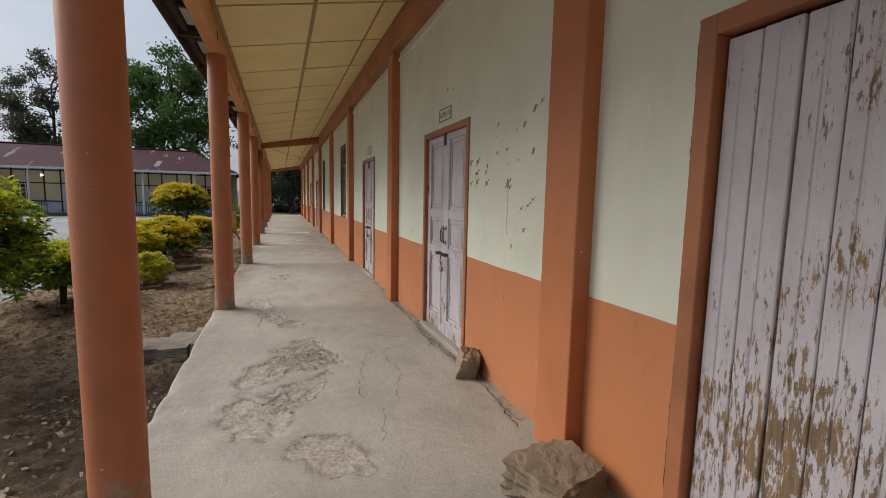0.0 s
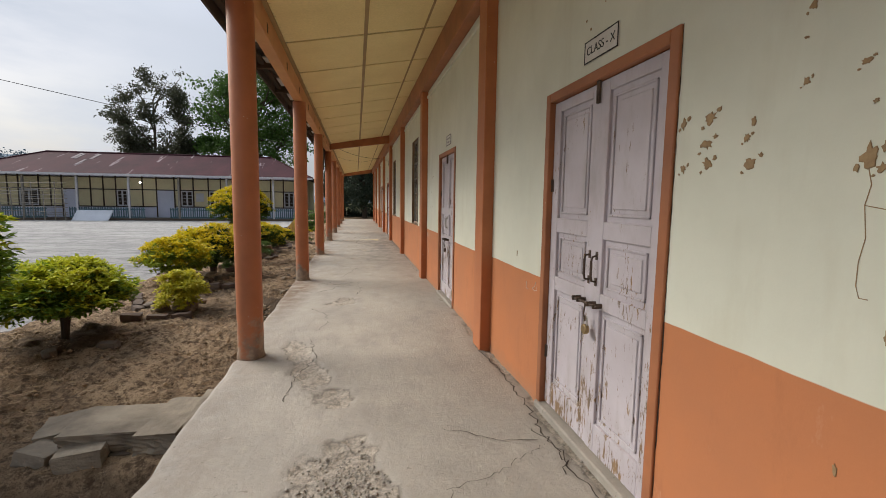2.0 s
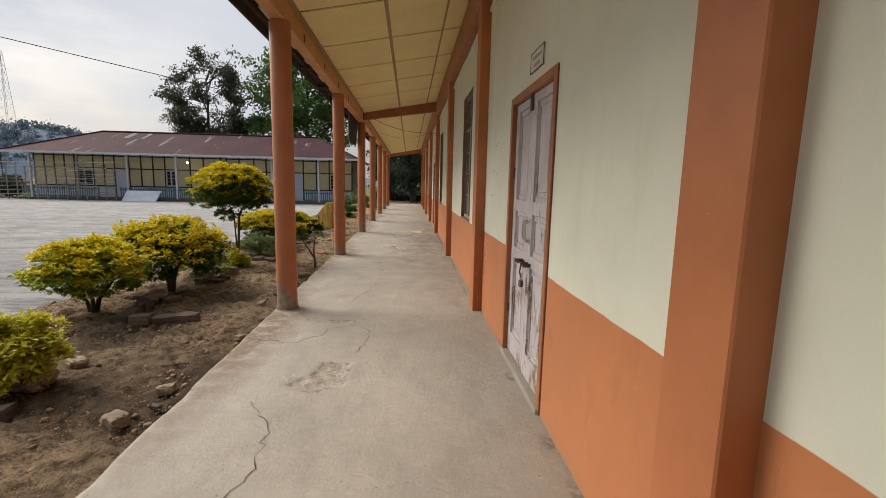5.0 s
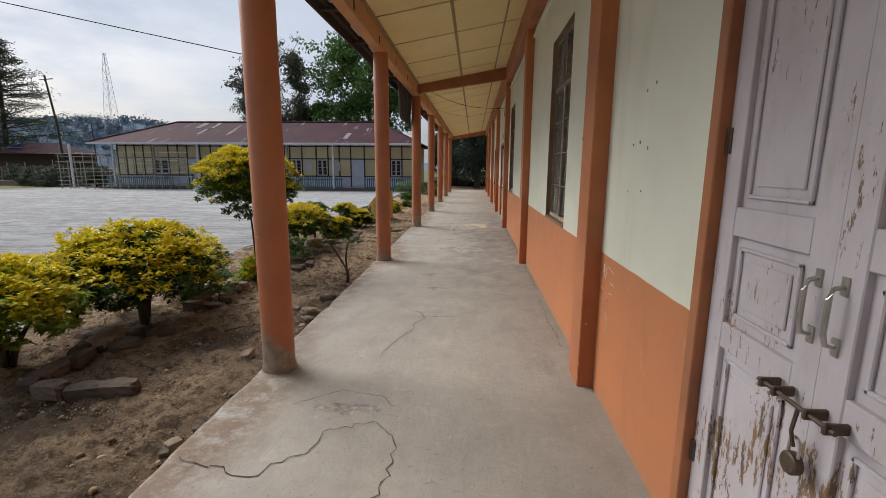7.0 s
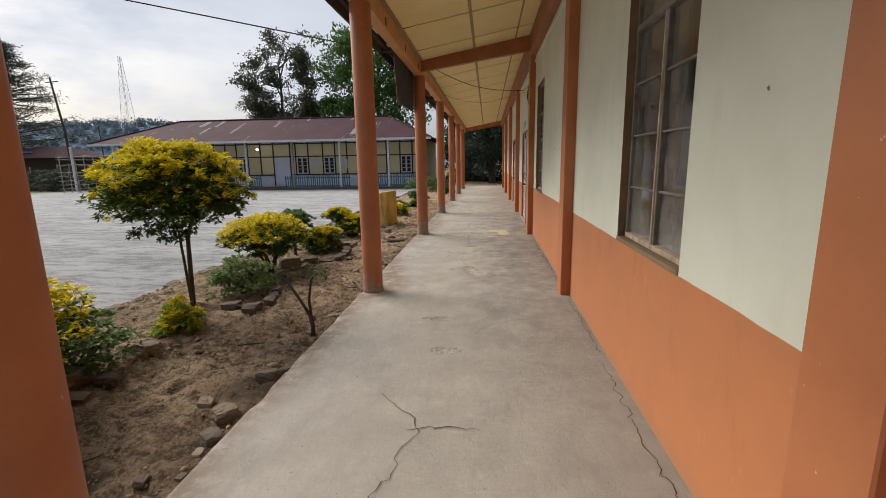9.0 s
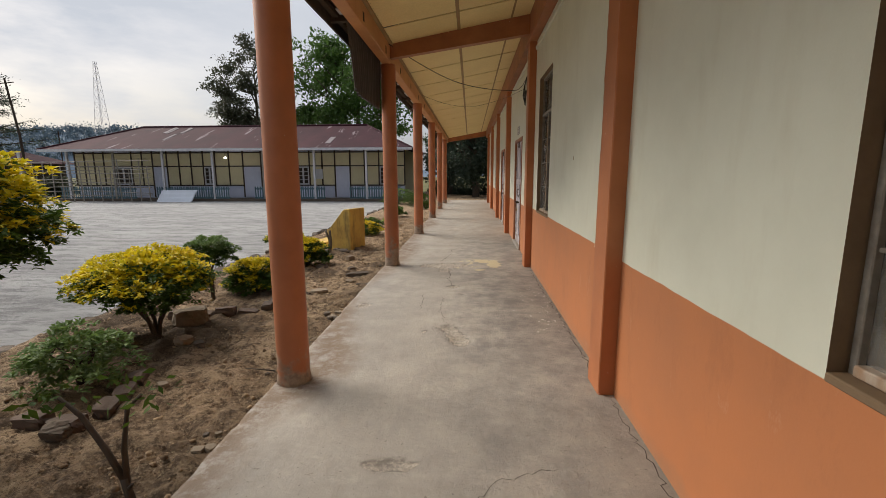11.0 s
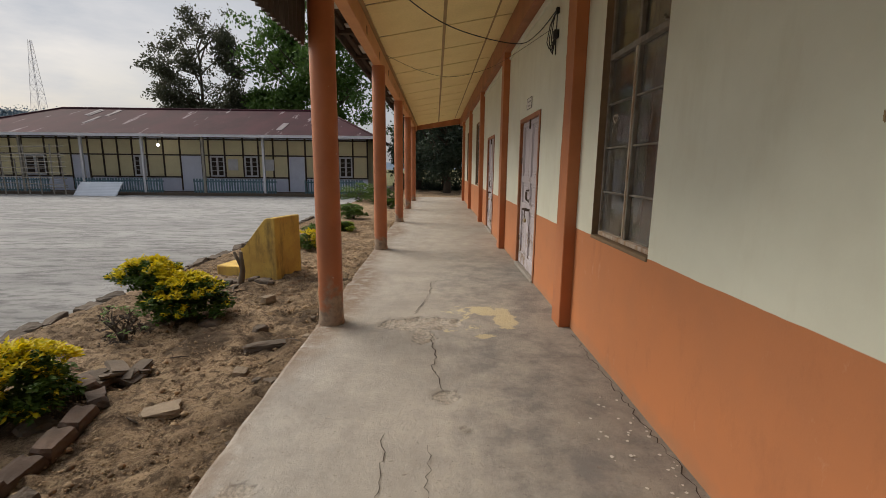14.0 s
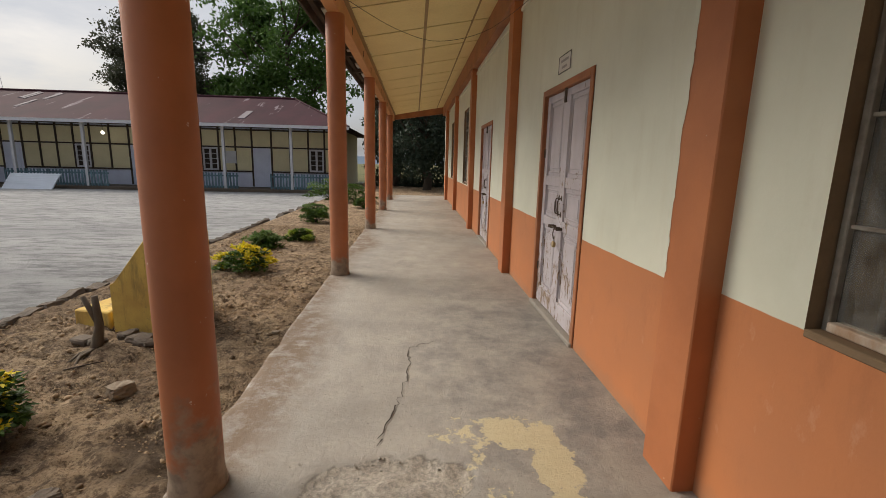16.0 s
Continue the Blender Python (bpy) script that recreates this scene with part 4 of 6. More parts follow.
def rock_mesh(name, sx, sy, sz, seed, mat, blocky=0.5, cuts=3, uneven=1.0):
    rng = random.Random(seed)
    bm = bmesh.new()
    bmesh.ops.create_cube(bm, size=2.0)
    bmesh.ops.subdivide_edges(bm, edges=bm.edges, cuts=cuts, use_grid_fill=True)
    off = Vector((rng.uniform(0, 50), rng.uniform(0, 50), rng.uniform(0, 50)))
    for v in bm.verts:
        p = v.co.copy()
        q = p.normalized() * 1.15 * (1 - blocky) + p * blocky
        q *= 1 + uneven * (0.20 * noise.noise(p * 0.9 + off) + 0.13 * noise.noise(p * 2.9 + off) + (0.05 if cuts < 6 else 0.09) * noise.noise(p * (7.0 if cuts < 6 else 5.0) + off))
        v.co = Vector((q.x * sx / 2, q.y * sy / 2, q.z * sz / 2))
    return finish(name, bm, mat)


def rock(name, x, y, z, sx, sy, sz, seed, label, mat=None, turn=0.0, tilt=0.0, blocky=0.5, group="", cuts=3):
    ob = new(name, rock_mesh(name, sx, sy, sz, seed, mat or M_STONE, blocky, cuts))
    ob.matrix_basis = pose(x, y, z, tilt, tilt * 0.6, turn)
    return tagged(ob, label, "stone", group)


def leaf_cloud(name, centres, dirs, size, mats, index, seed, spread=0.5, wide=0.45):
    """One folded, pointed leaf for each centre."""
    rng = np.random.default_rng(seed)
    n = len(centres)
    d = dirs + rng.normal(size=(n, 3)) * spread
    d /= np.linalg.norm(d, axis=1, keepdims=True)
    a = np.cross(d, rng.normal(size=(n, 3)))
    a /= np.linalg.norm(a, axis=1, keepdims=True)
    nrm = np.cross(d, a)
    s = (size * rng.uniform(0.6, 1.25, n))[:, None]
    base, tip = centres, centres + d * s
    mid = centres + d * s * 0.45 - nrm * s * 0.10
    l, r = mid + a * s * wide / 2 + nrm * s * 0.13, mid - a * s * wide / 2 + nrm * s * 0.13
    v = np.stack([base, l, tip, r], 1).reshape(-1, 3)
    k = np.arange(n)[:, None] * 4
    f = np.concatenate([k + [0, 1, 2], k + [0, 2, 3]], 1).reshape(-1, 3)
    return mesh_arrays(name, v, f, mats, np.repeat(index, 2))


def dome_points(n, rx, ry, rz, seed, lumps=0.13, flat=0.28):
    """Sprigs on and inside an uneven dome."""
    rng = np.random.default_rng(seed)
    d = rng.normal(size=(n, 3))
    d[:, 2] = np.where(d[:, 2] < 0, d[:, 2] * flat, d[:, 2])
    d /= np.linalg.norm(d, axis=1, keepdims=True)
    lump = 1 + lumps * fuzz(d[:, 0] * 2.2 + seed, d[:, 1] * 2.2 + d[:, 2] * 1.7, seed)
    rad = rng.uniform(0.45, 1.0, n) ** 0.45 * lump
    p = d * rad[:, None]
    m = max(8, n // 16)
    pick = rng.integers(0, m, n)
    p = np.where((rng.random(n) < 0.72)[:, None], p[pick] + rng.normal(size=(n, 3)) * 0.085, p)
    r = np.linalg.norm(p, axis=1)
    return p * np.array([rx, ry, rz]), p / np.maximum(r, 1e-3)[:, None], r / lump[np.minimum(pick, n - 1)]


def pad_points(n, rx, ry, rz, seed):
    """Sprigs gathered on flat leafy pads that overlap like shingles over a dome, and how much light each one gets."""
    rng = np.random.default_rng(seed)
    m = int(np.clip(n / 13, 9, 110))
    d = rng.normal(size=(m * 6, 3))
    d[:, 2] = np.where(d[:, 2] < 0, d[:, 2] * 0.28, d[:, 2] * 1.1)
    d /= np.linalg.norm(d, axis=1, keepdims=True)
    keep = [0]
    for k in range(1, len(d)):
        # spread the pads evenly
        if len(keep) < m and min(np.linalg.norm(d[k] - d[j]) for j in keep) > 1.9 / math.sqrt(m):
            keep.append(k)
    d = d[keep]
    m = len(d)
    reach = 0.95 * (1 + 0.10 * fuzz(d[:, 0] * 2.2 + seed, d[:, 1] * 2.2 + d[:, 2] * 1.7, seed)) * rng.uniform(0.86, 1.08, m)
    tilt = rng.normal(size=m) * 0.12
    pick = rng.integers(0, m, n)
    a, r = rng.uniform(0, 6.283, n), np.sqrt(rng.random(n)) * (0.85 / math.sqrt(m) + 0.16)
    off = np.stack([r * np.cos(a), r * np.sin(a), -1.1 * r * r + rng.normal(size=n) * 0.035], 1)
    # the pads of the flanks hang outwards
    lean = d[pick]
    off[:, 2] -= 0.38 * (off[:, 0] * lean[:, 0] + off[:, 1] * lean[:, 1])
    p = lean * reach[pick][:, None] + off
    out = p / np.maximum(np.linalg.norm(p, axis=1), 1e-3)[:, None]
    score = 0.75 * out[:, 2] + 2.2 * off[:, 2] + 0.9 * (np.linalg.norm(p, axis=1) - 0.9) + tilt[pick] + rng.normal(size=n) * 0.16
    return p * np.array([rx, ry, rz]), out, score


def sprig_cloud(name, centres, out, size, mats, index, seed, per=10):
    """Sprigs of pointed leaves that splay out flat like a star round each tip."""
    rng = np.random.default_rng(seed + 7)
    n = len(centres)
    k = np.tile(np.arange(per), n)
    a = k * 2.4 + np.repeat(rng.uniform(0, 6.283, n), per)
    el = rng.normal(0.12, 0.32, n * per) + np.where(k == 0, 0.9, 0.0)
    d = np.stack([np.cos(a), np.sin(a), el], 1) + 0.55 * np.repeat(out, per, 0)
    d /= np.linalg.norm(d, axis=1, keepdims=True)
    side = np.cross(d, np.array([0, 0, 1.0]) + rng.normal(size=(n * per, 3)) * 0.35)
    side /= np.maximum(np.linalg.norm(side, axis=1, keepdims=True), 1e-4)
    nrm = np.cross(side, d)
    s = (size * rng.uniform(0.65, 1.25, n * per))[:, None]
    base = np.repeat(centres, per, 0) + rng.normal(size=(n * per, 3)) * size * 0.22
    mid = base + d * s * 0.5
    tip = base + d * s - nrm * s * 0.12
    l, r = mid + side * s * 0.24 + nrm * s * 0.07, mid - side * s * 0.24 + nrm * s * 0.07
    v = np.stack([base, l, tip, r], 1).reshape(-1, 3)
    q = np.arange(n * per)[:, None] * 4
    f = np.concatenate([q + [0, 1, 2], q + [0, 2, 3]], 1).reshape(-1, 3)
    return mesh_arrays(name, v, f, mats, np.repeat(index, per * 2))


def shrub(name, label, x, y, rx, ry, rz, zc, top, low, seed, leaf=0.055, sprigs=420, stems=4, share=0.5, trunk=0.0, category="shrub"):
    """A clipped shrub: stems rising from the ground and a crown of sprigs, the new growth at the top in its own colour."""
    g = bed_z(x, y)
    t = thing(name, label, category, (x, y, g))
    rng = random.Random(seed)
    zc -= g
    c, d, score = pad_points(sprigs, rx, ry, rz, seed)
    nr = np.random.default_rng(seed + 1)
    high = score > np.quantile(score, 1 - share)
    fill = sprigs // 2
    g3 = nr.normal(size=(fill, 3))
    g3[:, 2] = np.where(g3[:, 2] < 0, g3[:, 2] * 0.5, g3[:, 2])
    g3 /= np.linalg.norm(g3, axis=1, keepdims=True)
    inner = g3 * nr.uniform(0.35, 0.88, (fill, 1)) * np.array([rx, ry, rz])
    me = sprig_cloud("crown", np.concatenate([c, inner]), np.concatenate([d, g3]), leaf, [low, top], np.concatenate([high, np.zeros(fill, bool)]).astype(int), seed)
    ob = new("crown", me)
    ob.parent, ob.location = t, (0, 0, zc)
    bm = bmesh.new()
    for k in range(stems):
        a = 2 * math.pi * k / stems + rng.uniform(-0.4, 0.4)
        ex, ey = rx * (0.35 if trunk else 0.6) * math.cos(a), ry * (0.35 if trunk else 0.6) * math.sin(a)
        h = zc + rz * 0.2
        s = trunk or 0.25
        r0 = (0.012 + 0.012 * rx) * (0.6 if trunk and stems == 2 and k else 1.0)
        mid = Vector((ex * 0.15 + rng.uniform(-0.02, 0.02), ey * 0.15 + rng.uniform(-0.02, 0.02), h * s))
        m2 = mid.lerp(Vector((ex, ey, h)), 0.5) + Vector((rng.uniform(-0.03, 0.03), rng.uniform(-0.03, 0.03), -0.02))
        add_tube(bm, [(rng.uniform(-0.015, 0.015), rng.uniform(-0.015, 0.015), -0.05), mid, m2, (ex, ey, h)], [r0 * 1.4, r0, r0 * 0.7, r0 * 0.35], 7)
        for q in range(3):
            b = m2.lerp(Vector((ex, ey, h)), rng.random())
            e = b + Vector((rng.uniform(-1, 1) * rx * 0.35, rng.uniform(-1, 1) * ry * 0.35, rz * 0.3))
            add_tube(bm, [b, b.lerp(e, 0.5) + Vector((0, 0, 0.01)), e], [r0 * 0.4, r0 * 0.3, r0 * 0.15], 5)
    part("trunk", bm, M_BARK, t, smooth=True)
    return t


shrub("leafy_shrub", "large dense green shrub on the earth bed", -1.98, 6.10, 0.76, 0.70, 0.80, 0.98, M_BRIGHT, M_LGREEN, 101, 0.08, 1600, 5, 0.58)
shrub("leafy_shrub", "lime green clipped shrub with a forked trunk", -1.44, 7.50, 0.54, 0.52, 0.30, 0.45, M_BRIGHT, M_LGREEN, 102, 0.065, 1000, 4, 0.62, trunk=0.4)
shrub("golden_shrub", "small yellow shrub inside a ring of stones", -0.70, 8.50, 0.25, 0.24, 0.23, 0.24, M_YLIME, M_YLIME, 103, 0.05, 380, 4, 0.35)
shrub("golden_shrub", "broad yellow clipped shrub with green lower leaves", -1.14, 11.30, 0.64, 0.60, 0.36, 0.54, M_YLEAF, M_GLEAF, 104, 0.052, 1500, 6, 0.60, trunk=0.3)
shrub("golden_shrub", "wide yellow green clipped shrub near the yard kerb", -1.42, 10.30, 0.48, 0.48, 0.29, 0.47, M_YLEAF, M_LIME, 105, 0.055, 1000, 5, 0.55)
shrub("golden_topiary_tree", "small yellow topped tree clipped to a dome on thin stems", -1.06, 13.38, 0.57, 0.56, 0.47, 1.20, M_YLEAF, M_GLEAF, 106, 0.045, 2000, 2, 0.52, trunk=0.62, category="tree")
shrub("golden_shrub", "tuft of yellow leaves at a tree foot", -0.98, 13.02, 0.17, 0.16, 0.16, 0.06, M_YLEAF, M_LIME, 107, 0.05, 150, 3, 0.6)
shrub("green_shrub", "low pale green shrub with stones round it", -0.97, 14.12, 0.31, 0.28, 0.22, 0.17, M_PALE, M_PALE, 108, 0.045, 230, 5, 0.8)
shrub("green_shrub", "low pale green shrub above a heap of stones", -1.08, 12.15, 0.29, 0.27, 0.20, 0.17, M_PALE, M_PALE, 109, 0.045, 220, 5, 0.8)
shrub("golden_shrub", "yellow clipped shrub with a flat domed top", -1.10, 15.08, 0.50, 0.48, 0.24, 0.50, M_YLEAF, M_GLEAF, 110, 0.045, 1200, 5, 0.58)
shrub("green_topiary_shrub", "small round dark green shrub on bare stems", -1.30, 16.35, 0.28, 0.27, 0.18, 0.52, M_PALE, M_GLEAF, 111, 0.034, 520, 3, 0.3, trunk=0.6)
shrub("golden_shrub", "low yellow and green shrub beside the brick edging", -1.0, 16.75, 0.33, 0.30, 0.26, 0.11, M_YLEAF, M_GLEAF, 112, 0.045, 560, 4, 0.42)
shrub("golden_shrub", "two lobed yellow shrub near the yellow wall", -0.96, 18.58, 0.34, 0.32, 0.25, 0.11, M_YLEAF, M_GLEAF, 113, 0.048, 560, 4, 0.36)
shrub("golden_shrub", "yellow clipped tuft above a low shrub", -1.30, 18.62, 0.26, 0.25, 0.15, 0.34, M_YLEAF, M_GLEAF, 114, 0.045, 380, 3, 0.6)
shrub("green_shrub", "thin dry bush with few leaves", -1.18, 17.96, 0.20, 0.2, 0.2, 0.06, M_PALE, M_BARK, 115, 0.035, 60, 5, 0.3)
for k, (x, y, r, m) in enumerate([(-0.86, 22.6, 0.34, M_YLEAF), (-1.15, 24.3, 0.26, M_PALE), (-0.7, 25.0, 0.2, M_LIME), (-0.95, 27.6, 0.34, M_GLEAF), (-1.3, 29.2, 0.3, M_PALE), (-0.7, 33.2, 0.7, M_GLEAF), (-1.9, 34.5, 0.8, M_PALE), (-0.2, 31.2, 0.3, M_GLEAF)]):
    shrub("low_shrub", "low straggling shrub on the earth bed", x, y, r, r * 0.9, r * 0.6, r * 0.35 - 0.1, m, M_GLEAF, 120 + k, 0.06, int(420 * r) + 40, 4, 0.5)


for k, (x, y, r) in enumerate([(-33.5, 44.0, 1.5), (-31.0, 45.5, 1.3), (-36.5, 45.0, 1.4), (-29.6, 43.4, 0.9), (-39.5, 46.5, 1.5)]):
    shrub("yard_bush", "dark straggling bush behind the bamboo fence", x, y, r, r * 0.9, r * 0.75, 0.35, M_TREE2, M_PINE, 140 + k, 0.17, 260, 5, 0.5)


def sapling():
    t = thing("sapling", "bare forked sapling with two tufts of leaves", "sapling", (0.33, 12.93, -0.06))
    bm = tube([(0, 0, -0.02), (0.01, 0, 0.10), (-0.01, 0.0, 0.21)], [0.022, 0.019, 0.017], 8)
    a = [(-0.005, 0, 0.19), (-0.09, 0.02, 0.32), (-0.19, 0.03, 0.47), (-0.27, 0.02, 0.56)]
    b = [(0.0, 0, 0.17), (-0.02, 0.03, 0.33), (0.0, 0.05, 0.50), (0.06, 0.06, 0.56)]
    add_tube(bm, a, [0.014, 0.013, 0.011, 0.007], 7)
    add_tube(bm, b, [0.014, 0.012, 0.010, 0.007], 7)
    add_tube(bm, [(0.0, 0, 0.16), (0.04, -0.02, 0.2)], [0.01, 0.007], 6)
    part("stem", bm, M_BARK, t, smooth=True)
    rng = np.random.default_rng(5)
    for tip, n in ((a[-1], 26), (b[-1], 34)):
        c = np.array(tip) + rng.normal(size=(n, 3)) * [0.07, 0.06, 0.03]
        ob = new("leaf_tuft", leaf_cloud("leaf_tuft", c, rng.normal(size=(n, 3)) + [0, 0, -0.3], 0.055, [M_GLEAF], np.zeros(n, int), 6))
        ob.parent = t
        tagged(ob, kind="stuff")


sapling()

# stones by the wall and on the bed
rock("boulder", 2.43, 2.20, 0.07, 0.40, 0.34, 0.17, 1, "rough grey brown boulder at the pilaster foot", turn=20, blocky=0.9, cuts=11)
rock("boulder", 2.59, 3.66, 0.085, 0.15, 0.19, 0.22, 2, "small wedge shaped stone leaning at the wall foot", turn=-15, tilt=18, blocky=0.85, cuts=9)
for k, (x, y, s) in enumerate([(0.34, 12.12, 0.15), (0.30, 11.66, 0.14), (0.20, 10.62, 0.11), (0.36, 11.43, 0.12), (0.10, 11.78, 0.09), (0.28, 12.3, 0.08), (0.22, 11.1, 0.07), (0.18, 8.05, 0.13), (0.26, 8.45, 0.11),
                               (-0.83, 10.66, 0.20), (-1.02, 10.72, 0.26), (-0.86, 12.5, 0.18), (-0.76, 12.02, 0.14), (-1.0, 11.95, 0.2), (-1.2, 12.1, 0.18), (-0.29, 16.02, 0.1), (-1.0, 15.45, 0.30), (-0.72, 14.9, 0.14), (-0.55, 14.85, 0.1),
                               (-0.68, 8.55, 0.24), (-0.95, 8.5, 0.2), (-1.15, 8.7, 0.16), (-0.62, 8.9, 0.14), (0.1, 17.3, 0.1), (-0.1, 18.2, 0.12), (0.05, 15.2, 0.08), (-0.35, 14.1, 0.08), (-0.55, 13.5, 0.14), (-0.4, 19.2, 0.14)]):
    rock("stone", x, y, bed_z(x, y) + s * 0.22, s, s * 0.8, s * 0.6, 10 + k, "rough brown stone lying on the earth bed", M_STONE if k % 3 else M_DARKSTONE, turn=k * 47, tilt=(k * 13) % 25 - 12, blocky=0.55, group="garden stones", cuts=6)
for k, (x, y, s) in enumerate([(-0.92, 7.22, 0.14), (-0.80, 11.05, 0.16), (-1.0, 13.3, 0.13), (-0.66, 18.4, 0.15), (-0.75, 16.6, 0.14), (-1.36, 7.10, 0.12), (-1.36, 10.95, 0.13)]):
    rock("stone", x, y, bed_z(x, y) + 0.0, s * 1.3, s, s * 0.7, 60 + k, "dark earthy stone at a shrub foot", M_DARKSTONE, turn=k * 60, blocky=0.3, group="garden stones")


def brick_row(x0, y0, x1, y1, z, seed, label="row of old dark bricks edging a planting bed"):
    L = math.hypot(x1 - x0, y1 - y0)
    n = max(2, round(L / 0.235))
    t = thing("brick_edging", label, "edging", (x0, y0, z), "brick edgings")
    rng = random.Random(seed)
    a = math.degrees(math.atan2(y1 - y0, x1 - x0))
    me = rock_mesh("brick", 0.205, 0.105, 0.095, seed, M_BRICK, 0.80)
    for k in range(n):
        ob = new("brick", me)
        ob.parent = t
        f = (k + 0.5) / n
        ob.matrix_basis = pose((x1 - x0) * f + rng.uniform(-0.01, 0.01), (y1 - y0) * f, rng.uniform(-0.025, 0.02), rng.uniform(-10, 10), rng.uniform(-7, 7), a + rng.uniform(-14, 14))


brick_row(-0.43, 15.86, -0.52, 16.72, -0.03, 3)
brick_row(-0.47, 15.82, -1.35, 15.60, -0.035, 4)
brick_row(-1.22, 8.05, -0.46, 8.16, -0.01, 5)
brick_row(-0.86, 9.95, -0.22, 10.02, -0.015, 6)
brick_row(-0.92, 13.62, -0.46, 13.58, -0.01, 7)
brick_row(-0.44, 13.66, -0.62, 14.3, -0.02, 11)
brick_row(-1.02, 11.72, -0.66, 11.74, -0.01, 12)
brick_row(-0.98, 10.78, -0.95, 10.06, -0.015, 14)
brick_row(-1.55, 9.3, -1.2, 8.5, -0.015, 8)
brick_row(-0.96, 9.95, -1.10, 10.85, -0.015, 10)
brick_row(-0.54, 16.84, -0.9, 17.12, -0.06, 9)


def kerb():
    t = thing("kerb_stones", "broken line of dark kerb stones along the yard", "kerb", (0, 0, 0))
    rng = random.Random(8)
    meshes = [rock_mesh("kerb_stone", 0.15, 0.32, 0.14, 80 + k, M_DARKSTONE, 0.7, 5) for k in range(5)]
    y = 5.0
    while y < 34:
        L = rng.uniform(0.26, 0.42)
        if rng.random() < 0.85:
            ob = new("kerb_stone", meshes[rng.randrange(5)])
            ob.parent = t
            ob.matrix_basis = pose(-2.28 + rng.uniform(-0.05, 0.05), y, -0.17 - 0.004 * max(0, y - 16), rng.uniform(-8, 8), rng.uniform(-14, 14), rng.uniform(-16, 16))
        y += L
    return t


kerb()


def clods():
    """Pebbles, clods and twigs strewn on the bed."""
    rng = np.random.default_rng(77)
    n = 60000
    x, y = rng.uniform(-2.2, 0.40, n), rng.uniform(4.5, 27, n)
    s = rng.uniform(0.003, 0.011, n) * np.where(rng.random(n) < 0.05, 2.8, 1) * np.where(y > 16, 1.0, 0.9)
    z = np.array([bed_z(a, b) for a, b in zip(x, y)]) + s * 0.2 + 0.002 - 0.16 * ((y < 5.4) & (x > -1.0))
    base = np.array([(1, 0, 0), (-1, 0, 0), (0, 1, 0), (0, -1, 0), (0, 0, 0.7), (0, 0, -0.7)])
    v = base[None] * s[:, None, None] * rng.uniform(0.6, 1.3, (n, 6, 1)) + np.stack([x, y, z], 1)[:, None]
    f = np.array([(0, 2, 4), (2, 1, 4), (1, 3, 4), (3, 0, 4), (2, 0, 5), (1, 2, 5), (3, 1, 5), (0, 3, 5)])
    F = (f[None] + np.arange(n)[:, None, None] * 6).reshape(-1, 3)
    ob = new("clods", mesh_arrays("clods", v.reshape(-1, 3), F, [M_CLOD]))
    tagged(ob, "brown clods and pebbles strewn over the bare earth", "soil", kind="stuff")


def clod_mat():
    q = Mat("clod", 0.95, spec=0.15)
    c = q.mix(q.island(), (0.12, 0.08, 0.05), (0.46, 0.33, 0.20))
    c = q.mix(q.ramp(q.noise(2.0, 5), 0.4, 0.65, 0.0, 0.7), c, (0.23, 0.155, 0.095))
    return q.color(c).bump(q.noise(60, 4, 0.7), 0.4, 0.004).m


M_CLOD = clod_mat()
clods()


